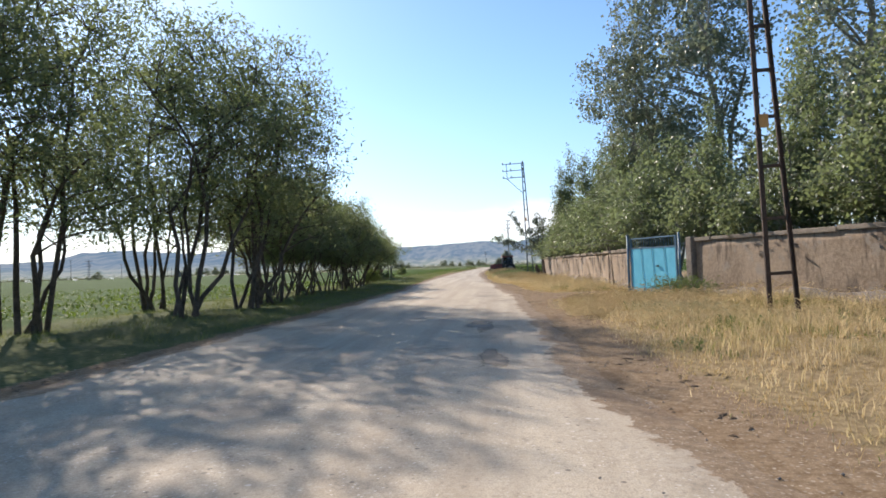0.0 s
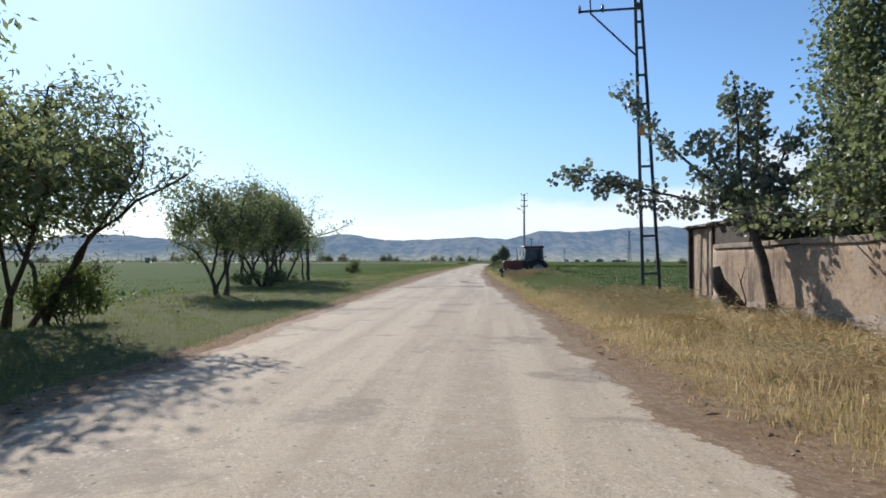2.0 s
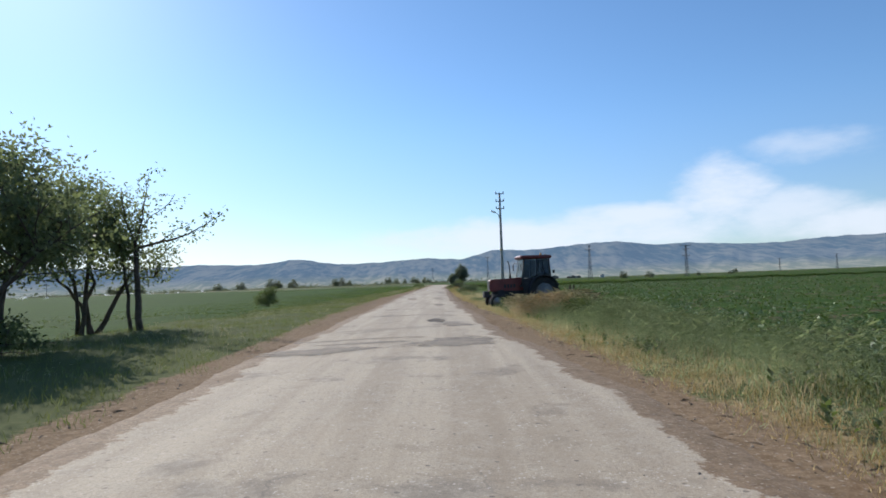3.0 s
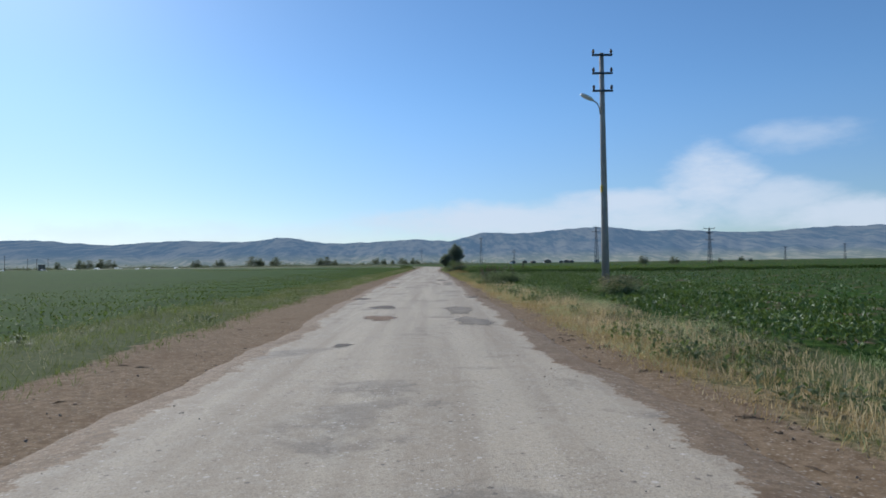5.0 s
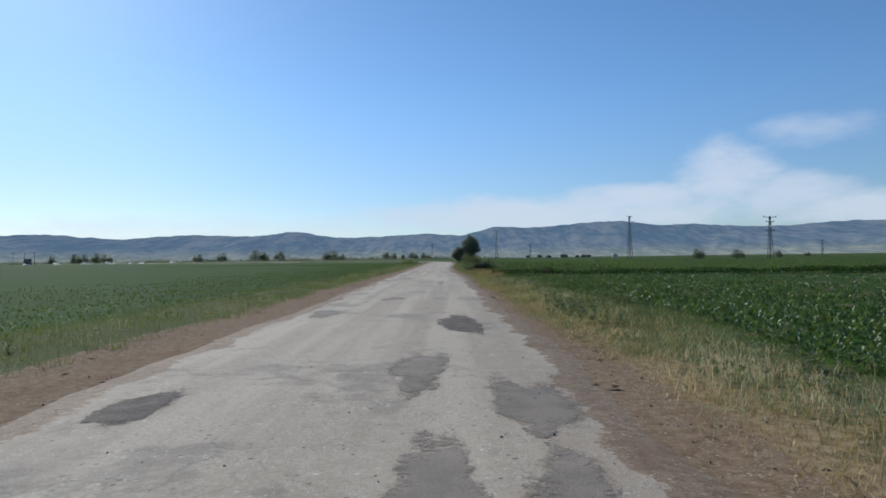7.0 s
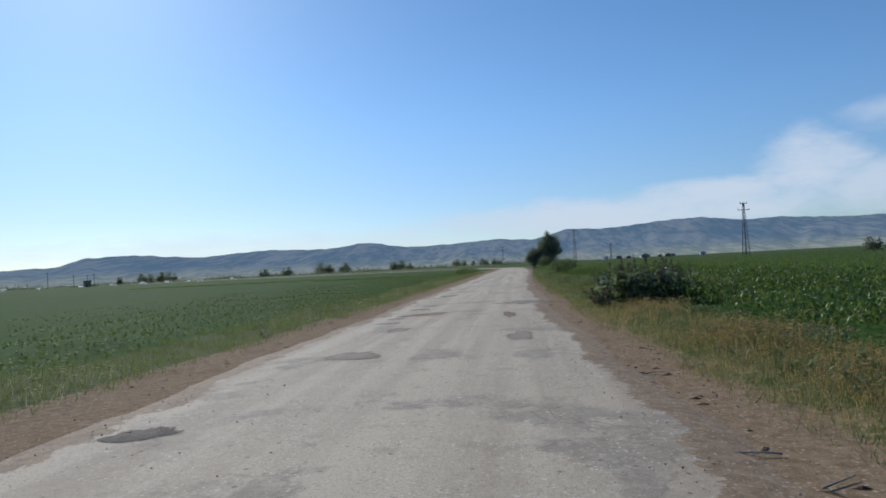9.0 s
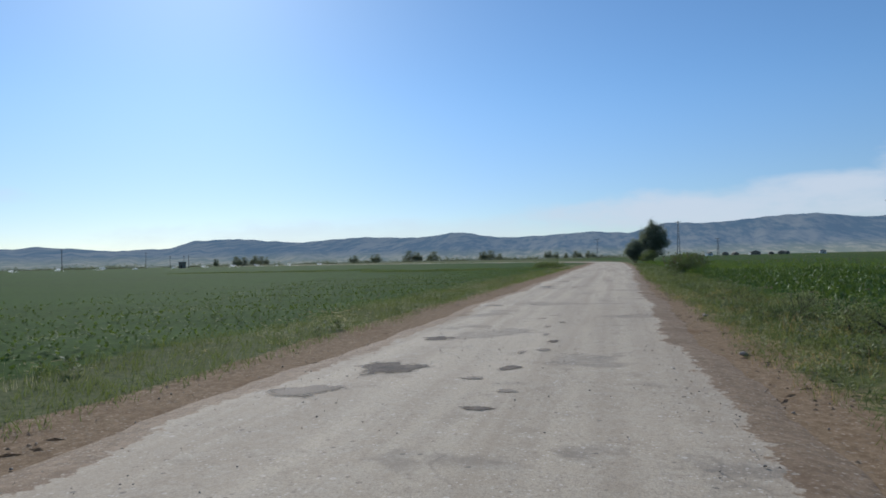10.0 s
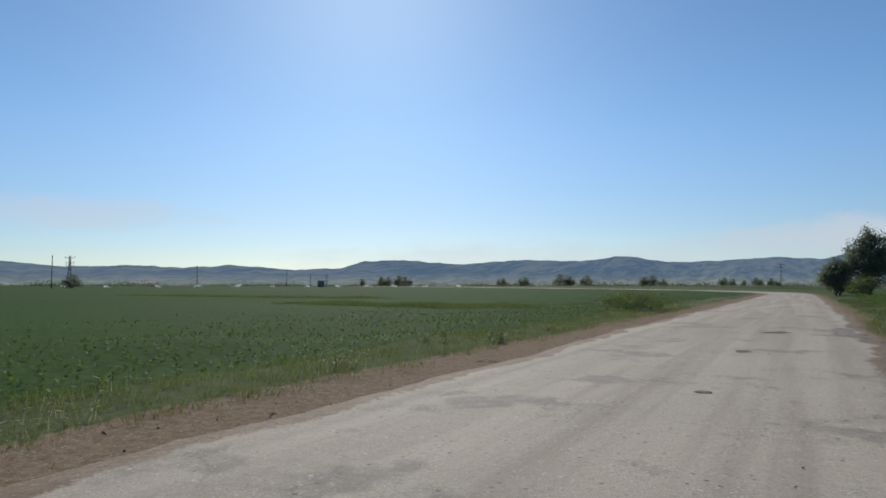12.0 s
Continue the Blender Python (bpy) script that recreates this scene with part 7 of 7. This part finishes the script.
def thin_out(x, y, k, lo, width, rg):
    """Fewer tufts along a ragged edge."""
    s = x - lo(y) - wave(y, 2.2, 0.16)
    ok = rg.uniform(0, 1, len(x)) < np.clip(s / width, 0, 1)
    return x[ok], y[ok], k[ok]


def lush(x, y, share=0.2):
    """Dry and grey grass gives way to green further along the verge."""
    chance = np.interp(y, [130, 146, 158, 164], [1.0, share, share, share * 0.3])
    return (np.sin(x * 91.7 + y * 57.3) * 0.5 + 0.5) < chance


def edge_r(y):
    return road_right(y) + dirt_right(y) * 0.85


rg = np.random.default_rng(111)
x, y, k = tufted(72000, edge_r, lambda y: wall_x(y) - 0.15, 2, 63, rg, clump=0.13, per=14, keep=off_entrance)
x, y, k = thin_out(x, y, k, edge_r, 0.8, rg)
tall_grass("dry_grass", x, y, k, 0.2, 0.5, 0.010, M_STRAW, "matted golden dry grass before the wall", rg, 0.9)
x, y, k = tufted(52000, edge_r, lambda y: wall_x(y) - 0.15, 2, 63, rg, clump=0.2, per=12, keep=lambda x, y: off_entrance(x, y) & (mound(x, y) > 0.42))
x, y, k = thin_out(x, y, k, edge_r, 1.1, rg)
tall_grass("dry_grass", x, y, k, 0.30, 0.52, 0.0055, M_STRAW, "dry grass with nodding seed ears before the wall", rg, 0.6, True)
x, y, k = tufted(42000, edge_r, lambda y: wall_x(y) - 0.15, 2, 66, rg, clump=0.2, per=16, keep=lambda x, y: off_entrance(x, y) & (mound(y * 0.6 + 3, x * 1.4) > 0.35))
x, y, k = thin_out(x, y, k, edge_r, 1.2, rg)
tall_grass("green_grass", x, y, k, 0.10, 0.30, 0.011, M_GRASS, "green grass among the dry stalks", rg, 0.7)
x, y, k = tufted(12000, lambda y: road_right(y) + 1.4, lambda y: np.full_like(y, 7.6), 55, 64, rg, clump=0.14, per=14)
tall_grass("dry_grass", x, y, k, 0.25, 0.5, 0.0055, M_BARLEY, "tall pale dry grass heaped round the pylon's foot", rg, 0.9, True, 0.7)
x, y, k = tufted(52000, edge_r, lambda y: edge_r(y) + (crop_right(y) - edge_r(y)) * rng.uniform(0.3 + 0.4 * (y > 98) * (y < 140), 1.0, len(y)), 62, 168, rg, clump=0.13, per=12, keep=lambda x, y: lush(x, y, 0.35))
x, y, k = thin_out(x, y, k, edge_r, 0.6, rg)
tall_grass("dry_grass", x, y, k, 0.14, 0.36, 0.0085, M_STRAW, "dry golden grass along the road's edge", rg, 0.9)
x, y, k = tufted(46000, lambda y: edge_r(y) + 0.3, lambda y: crop_right(y) + 0.3, 62, 172, rg, clump=0.16, per=10, keep=lambda x, y: (mound(x, y) > 0.2) & lush(x, y, 0.15) & ((y < 97) | (mound(y, x) > 0.62)))
x, y, k = thin_out(x, y, k, edge_r, 1.0, rg)
tall_grass("wild_barley", x, y, k, 0.20, 0.42, 0.007, M_GREYGRASS, "grey-green wild barley with pale nodding ears", rg, 0.6, True)
x, y, k = tufted(34000, lambda y: edge_r(y) + 1.1, lambda y: crop_right(y) + 0.4, 66, 90, rg, clump=0.16, per=10, keep=lambda x, y: mound(x, y) > 0.25)
tall_grass("wild_barley", x, y, k, 0.30, 0.62, 0.0048, M_GREYGRASS, "tall grey-green grass blown over by the wind", rg, 0.45, True, 0.6)
x, y, k = tufted(56000, lambda y: edge_r(y) + 0.35, lambda y: crop_right(y) + 0.5, 62, 300, rg, clump=0.16, per=12, keep=lambda x, y: (y > 142) | (y < 98) & (x > edge_r(y) + 0.55 * (crop_right(y) - edge_r(y))) | (mound(x + 5, y) > 0.55))
x, y, k = thin_out(x, y, k, edge_r, 1.0, rg)
tall_grass("green_grass", x, y, k, 0.10, 0.28, 0.009, M_GRASS, "rough green grass between road and field", rg, 0.8)
# tufts of brown litter between the green
x, y, k = tufted(26000, edge_r, lambda y: crop_right(y), 140, 216, rg, clump=0.14, per=11, keep=lambda x, y: mound(x * 1.3, y * 1.1 + 4) > 0.5)
x, y, k = thin_out(x, y, k, edge_r, 0.5, rg)
grass("dry_grass", x, y, k, 0.08, 0.22, 0.008, M_LITTER, "brown tufts of dead grass in the green verge", rg, 1.1)
# a low dense mat of fine blades under the taller grass
x, y, k = tufted(90000, edge_r, lambda y: edge_r(y) + (crop_right(y) + 0.2 - edge_r(y)) * rng.uniform(0.2, 0.8 + 0.2 * (y < 140), len(y)), 60, 176, rg, clump=0.12, per=9, keep=lambda x, y: lush(x, y, 0.6))
x, y, k = thin_out(x, y, k, edge_r, 0.7, rg)
grass("dry_grass", x, y, k, 0.06, 0.20, 0.008, M_LITTER, "low mat of dry grass on the verge", rg, 1.3)
x, y, k = tufted(130000, edge_r, lambda y: crop_right(y) + 0.3, 138, 262, rg, clump=0.13, per=9)
x, y, k = thin_out(x, y, k, edge_r, 0.4, rg)
grass("green_grass", x, y, k, 0.06, 0.20, 0.008, M_GRASS, "low mat of green grass on the verge", rg, 1.3)
x, y, k = tufted(8000, edge_r, lambda y: crop_right(y), 160, 205, rg, clump=0.15, per=12, keep=lambda x, y: mound(x + 2, y * 0.7) > 0.4)
x, y, k = thin_out(x, y, k, edge_r, 0.5, rg)
tall_grass("dry_grass", x, y, k, 0.14, 0.34, 0.007, M_LITTER, "thin dry stalks in the green verge", rg, 0.8)
x, y, k = tufted(20000, lambda y: edge_r(y) + 0.35, lambda y: edge_r(y) + 2.1, 171, 189, rg, clump=0.15, per=12, keep=lambda x, y: mound(x + 2, y) > 0.22)
x, y, k = thin_out(x, y, k, edge_r, 0.9, rg)
tall_grass("dry_grass", x, y, k, 0.18, 0.36, 0.012, M_LITTER, "golden brown seeding grass along the verge", rg, 0.5, True, 0.6)
x, y, k = tufted(90000, edge_r, lambda y: wall_x(y) - 0.15, 2, 62, rg, clump=0.13, per=9, keep=off_entrance)
x, y, k = thin_out(x, y, k, edge_r, 0.7, rg)
grass("dry_grass", x, y, k, 0.05, 0.2, 0.008, M_LITTER, "low mat of brown dry grass before the wall", rg, 1.4)
x, y, k = tufted(85000, lambda y: edge_r(y) + 0.2, lambda y: crop_right(y) + 0.5, 60, 172, rg, clump=0.14, per=9, keep=lambda x, y: lush(x, y, 0.2) & ((y < 97) | (mound(y, x) > 0.58)))
x, y, k = thin_out(x, y, k, edge_r, 1.0, rg)
grass("green_grass", x, y, k, 0.06, 0.22, 0.008, M_GREYGRASS, "low mat of grey-green grass on the verge", rg, 1.3)
x, y, k = tufted(150000, lambda y: crop_left(y) - 0.3, lambda y: road_left(y) - dirt_left(y) * 0.95, 12, 275, rg, clump=0.14, per=12)
grass("green_grass", x, y, k, 0.06, 0.20, 0.010, M_GRASS, "short rough grass between road and field", rg, 0.8)
x, y, k = tufted(16000, lambda y: crop_left(y) + 0.2, lambda y: road_left(y) - dirt_left(y) * 0.95, 60, 300, rg, clump=0.16, per=10, keep=lambda x, y: mound(x, y) > 0.45)
tall_grass("wild_barley", x, y, k, 0.12, 0.34, 0.010, M_BARLEY, "thin pale grass beside the dirt shoulder", rg, 0.8, True)
x, y, k = tufted(16000, lambda y: -30 + 0 * y, lambda y: -13.5 + 0 * y, 266, 270, rg, clump=0.4)
grass("green_grass", x, y, k, 0.15, 0.34, 0.03, M_LEAF_B, "strip of taller grass across the field", rg)
x, y, k = tufted(10000, lambda y: -70 + 0 * y, lambda y: -34 + 0 * y, 282, 287, rg, clump=0.5)
grass("green_grass", x, y, k, 0.15, 0.34, 0.04, M_LEAF_B, "strip of taller grass across the field", rg)


def weeds(n, lo, hi, ylo, yhi, material, label, rg, leaf=0.11, height=0.28, keep=None):
    """Leafy weeds standing in clumps among the grass."""
    x, y, k = tufted(n, lo, hi, ylo, yhi, rg, clump=0.22, per=5, keep=keep)
    v, f = plants(x, y, rise(x, y), 12, leaf, height, rg, 0.4)
    stuff("weeds", v, f, material, label, "weeds")


weeds(2400, lambda y: edge_r(y) + 0.7, lambda y: crop_right(y) + 0.4, 64, 150, M_LEAF_B, "grey-green leafy weeds among the verge grass", rg, keep=lambda x, y: mound(x, y) > 0.5)
weeds(6000, lambda y: edge_r(y) + 0.9, lambda y: crop_right(y) + 0.4, 146, 300, M_LEAF_B, "lush green weeds along the verge", rg, 0.09, 0.2, keep=lambda x, y: mound(x, y) > 0.45)
weeds(1100, lambda y: edge_r(y) + 0.35, lambda y: edge_r(y) + 2.2, 192, 262, M_LEAF_Y, "yellow-green flowering weeds along the verge", rg, 0.07, 0.3)
weeds(700, lambda y: edge_r(y) + 1.0, lambda y: wall_x(y) - 0.3, 4, 62, M_LEAF_B, "green weeds in the dry grass before the wall", rg, 0.09, 0.26, keep=lambda x, y: off_entrance(x, y) & (mound(x, y) > 0.55))
weeds(1500, lambda y: crop_left(y), lambda y: road_left(y) - dirt_left(y) - 0.2, 20, 290, M_LEAF_B, "leafy weeds on the bank beside the field", rg, 0.10, 0.24, keep=lambda x, y: mound(x, y) > 0.5)

# ---------------------------------------------------------------- patches, potholes and stones on the road
KINDS = {"patch": M_PATCH, "pothole": M_PIT, "mud_spot": M_PINK}
spots = []


def lay(*rows):
    """Lays spots on the road: kind, place, width and length."""
    for name, x, y, w, d in rows:
        patch(name, x, y, w, d, KINDS[name], road, 300 + len(spots))
        spots.append((x, y))


# past the wall: an old grey repair right across the road, then broken edges
lay(("patch", 4.9, 8.8, 0.5, 1.8), ("patch", 4.6, 13.5, 0.6, 2.6), ("patch", 1.45, 72.6, 2.2, 2.6), ("patch", -1.3, 71.6, 2.6, 1.5), ("patch", -0.9, 73.9, 3.4, 0.45), ("patch", -0.4, 72.9, 2.0, 0.5),
    ("pothole", 0.95, 80.2, 0.7, 2.3), ("patch", 1.6, 77.9, 1.2, 1.6), ("patch", -0.6, 84.0, 1.6, 1.0), ("pothole", -1.4, 90.5, 0.7, 0.9), ("patch", 0.9, 95.0, 0.7, 3.2))
# along the beet field
lay(("pothole", -1.47, 103.5, 0.36, 0.45), ("pothole", -1.52, 112.2, 1.0, 1.4), ("mud_spot", -1.3, 108.5, 1.0, 1.5), ("patch", 0.6, 110.8, 0.7, 4.2), ("patch", 0.75, 107.4, 0.85, 2.6), ("pothole", 1.3, 117.4, 0.6, 1.1),
    ("pothole", -2.66, 117.2, 0.75, 1.4), ("mud_spot", -2.31, 128.1, 1.0, 0.9), ("patch", -0.16, 137.2, 0.62, 3.4), ("patch", 0.08, 133.4, 0.62, 2.8), ("patch", 0.85, 135.5, 0.75, 2.8),
    ("patch", 0.75, 132.4, 0.75, 3.7), ("pothole", -2.53, 135.5, 0.8, 1.5), ("pothole", 0.4, 142.4, 1.0, 3.6), ("patch", -2.66, 144.9, 0.85, 2.4), ("patch", -1.5, 150.0, 0.8, 2.0), ("patch", -0.12, 162.2, 0.42, 1.5))
# potholes of the left lane
lay(("pothole", -3.25, 166.9, 0.55, 0.8), ("pothole", -3.35, 168.4, 0.55, 0.7), ("pothole", -2.35, 170.2, 0.8, 1.3), ("pothole", -3.1, 176.9, 0.75, 0.5), ("patch", -2.43, 181.1, 0.9, 1.1), ("patch", -2.44, 184.9, 0.6, 0.9),
    ("patch", 0.05, 183.1, 0.58, 1.7), ("mud_spot", -2.48, 188.9, 1.35, 1.5), ("patch", -3.01, 187.9, 0.58, 0.55), ("patch", -2.99, 186.7, 0.62, 0.5), ("patch", 0.25, 192.9, 1.45, 2.6), ("patch", -0.6, 192.4, 0.5, 0.6),
    ("mud_spot", -0.2, 187.9, 0.34, 2.0), ("pothole", -2.87, 190.9, 0.8, 0.55), ("pothole", -2.82, 192.6, 0.58, 0.45), ("patch", -3.3, 197.7, 0.7, 0.8), ("pothole", -2.91, 199.1, 0.85, 1.2))
lay(("pothole", -3.1, 202.0, 0.6, 0.6), ("patch", -3.48, 209.3, 0.65, 0.6), ("pothole", -2.44, 209.4, 0.24, 0.3), ("pothole", -3.14, 220.7, 0.72, 1.0), ("patch", -2.93, 219.3, 0.7, 0.8), ("pothole", -1.94, 219.7, 0.36, 0.5), ("patch", -2.83, 226.7, 0.8, 1.3),
    ("patch", -2.35, 227.6, 0.3, 0.3), ("pothole", -0.85, 242.2, 0.22, 0.3), ("pothole", -0.8, 247.5, 0.3, 0.6), ("pothole", -0.42, 253.4, 0.65, 1.3), ("patch", 1.2, 254.4, 0.9, 4.5))
# a trail of small chips broken out along the crown
chip = random.Random(17)
lay(*((("pothole", "patch", "patch")[k % 3], -1.5 + chip.uniform(-0.3, 0.3), 197.0 + 0.8 * k + chip.uniform(-0.35, 0.35), chip.uniform(0.14, 0.32), chip.uniform(0.14, 0.34)) for k in range(12)))


def gravel():
    """Loose stones and clods on shoulders and round the potholes."""
    rg = np.random.default_rng(131)
    n = 11000
    y = rg.uniform(2, 250, n)
    right = rg.uniform(0, 1, n) < 0.55
    x = np.where(right, road_right(y) + rg.normal(0.35, 0.6, n), road_left(y) - rg.normal(0.4, 0.6, n))
    k = 1800
    hot = rg.integers(0, len(spots), k)
    y[:k] = np.array([s[1] for s in spots])[hot] + rg.normal(size=k) * 1.3
    x[:k] = np.array([s[0] for s in spots])[hot] + rg.normal(size=k) * 0.8
    m = 2600
    y[k:k + m] = rg.uniform(150, 215, m)
    x[k:k + m] = np.where(rg.uniform(0, 1, m) < 0.55, road_right(y[k:k + m]) + rg.normal(0.0, 0.25, m), road_left(y[k:k + m]) + np.abs(rg.normal(0.0, 0.9, m)))
    inside = (x < road_right(y)) & (x > road_left(y))
    s = np.where(inside, 0.004 + 0.009 * rg.uniform(0, 1, n) ** 2, 0.005 + 0.012 * rg.uniform(0, 1, n) ** 2)
    z = np.where(inside, 0.06, rise(x, y) + 0.004)
    oct_v = np.array([(1, 0, 0), (0, 1, 0), (-1, 0, 0), (0, -1, 0), (0, 0, 0.7), (0, 0, -0.5)], float)
    v = (oct_v[None] + rg.normal(size=(n, 6, 3)) * 0.18) * s[:, None, None]
    v = v + np.stack([x, y, z + s * 0.3], 1)[:, None]
    f0 = np.array([(0, 1, 4), (1, 2, 4), (2, 3, 4), (3, 0, 4), (1, 0, 5), (2, 1, 5), (3, 2, 5), (0, 3, 5)])
    f = (np.arange(n)[:, None, None] * 6 + f0[None]).reshape(-1, 3)
    stuff("gravel", v.reshape(-1, 3), f, M_STONE, "loose pale stones and clods on the shoulders", "gravel")


gravel()


def clods():
    """Dark crumbs of earth and dead stalks on the dirt shoulders."""
    rg = np.random.default_rng(137)
    n = 6500
    y = rg.uniform(4, 262, n)
    right = rg.uniform(0, 1, n) < 0.7
    x = np.where(right, road_right(y) + 0.25 + dirt_right(y) * rg.uniform(0.0, 1.25, n), road_left(y) - 0.25 - dirt_left(y) * rg.uniform(0, 1.1, n))
    clump = np.sin(y * 2.3 + x * 3.1) + np.sin(y * 0.9 - x * 1.7) > rg.uniform(-1.2, 1.6, n)
    x, y = x[clump], y[clump]
    n = len(x)
    a = rg.uniform(0, np.pi, n)
    long = np.where(rg.uniform(0, 1, n) < 0.3, rg.uniform(0.05, 0.14, n), rg.uniform(0.012, 0.035, n))
    thin = np.where(long > 0.04, 0.007, long * rg.uniform(0.5, 0.9, n))
    d = np.stack([np.cos(a), np.sin(a)], 1)
    e = np.stack([-np.sin(a), np.cos(a)], 1)
    base = np.stack([x, y], 1)
    z = rise(x, y)
    corners = [base + d * long[:, None] * u + e * thin[:, None] * w for u, w in ((-1, -0.5), (1, -0.4), (0.9, 0.5), (-0.8, 0.6))]
    v = np.stack([np.concatenate([c, (z - 0.004)[:, None]], 1) for c in corners] + [np.concatenate([base + e * 0.2 * thin[:, None], (z + np.minimum(long * 0.6, 0.02))[:, None]], 1)], 1)
    f = (np.arange(n)[:, None, None] * 5 + np.array([(0, 1, 4), (1, 2, 4), (2, 3, 4), (3, 0, 4)])[None]).reshape(-1, 3)
    stuff("earth_clods", v.reshape(-1, 3), f, M_CLOD, "dark crumbs of earth and dead stalks on the shoulders", "earth")


clods()
for x, y, r, seed in ((1.23, 200.9, 0.055, 2), (3.6, 55.0, 0.06, 3), (4.4, 63.4, 0.07, 4), (1.5, 206.5, 0.06, 5)):
    rd = random.Random(seed)
    s = Soup().lathe([(r * 0.5, 0), (r, r * 0.35), (r * 0.8, r * 0.8), (r * 0.3, r)], pose(0, 0, 0, rd.uniform(-12, 12), rd.uniform(-12, 12), 0), 9)
    s.v = [(vx * rd.uniform(0.85, 1.15), vy * rd.uniform(0.85, 1.15), vz) for vx, vy, vz in s.v]
    solid("stone", s, M_STONE, "pale rough stone lying on the dirt shoulder", "stone", m=at(x, y, seed * 40), group="stones on the shoulder")


def twig(x, y, turn, length, seed):
    rd = random.Random(seed)
    pts = [(length * (t - 0.5), 0.12 * length * rd.uniform(-1, 1), 0.012 + 0.02 * rd.random()) for t in (0, 0.3, 0.6, 1)]
    s = Soup().tube(pts, [0.007, 0.006, 0.005, 0.003], 6)
    s.tube([pts[1], (pts[1][0] + 0.15 * length, pts[1][1] + 0.2 * length, 0.03)], [0.004, 0.002], 5)
    solid("twig", s, M_BARK_PALE, "dry broken twig lying on the dirt shoulder", "twig", m=at(x, y, turn), group="twigs on the shoulder")


def scrap(x, y, turn, size, seed):
    """A crumpled bit of white litter."""
    rd = random.Random(seed)
    n = 5
    vs = [(size * (i / (n - 1) - 0.5), size * 0.7 * (j / (n - 1) - 0.5), 0.012 + size * 0.25 * rd.random()) for j in range(n) for i in range(n)]
    fs = [(j * n + i, j * n + i + 1, (j + 1) * n + i + 1, (j + 1) * n + i) for j in range(n - 1) for i in range(n - 1)]
    solid("litter", Soup().add(vs, fs, True), M_WHITE, "crumpled scrap of white litter on the verge", "litter", m=at(x, y, turn), group="litter on the verge")


for i, (x, y, turn, length) in enumerate(((1.5, 179.2, 10, 0.3), (1.46, 176.2, 160, 0.4), (1.75, 175.6, 40, 0.3), (3.45, 77.8, 130, 0.3), (2.3, 125.3, 20, 0.3), (6.6, 20.5, 70, 0.3), (6.2, 22.0, 15, 0.5), (1.9, 108.0, 100, 0.3))):
    twig(x, y, turn, length, 400 + i)
for i, (x, y, turn, size) in enumerate(((1.86, 129.2, 0, 0.06), (2.28, 125.6, 50, 0.08), (2.66, 124.8, 20, 0.04), (3.63, 74.9, 80, 0.06), (2.06, 179.5, 30, 0.05))):
    scrap(x, y, turn, size, 420 + i)
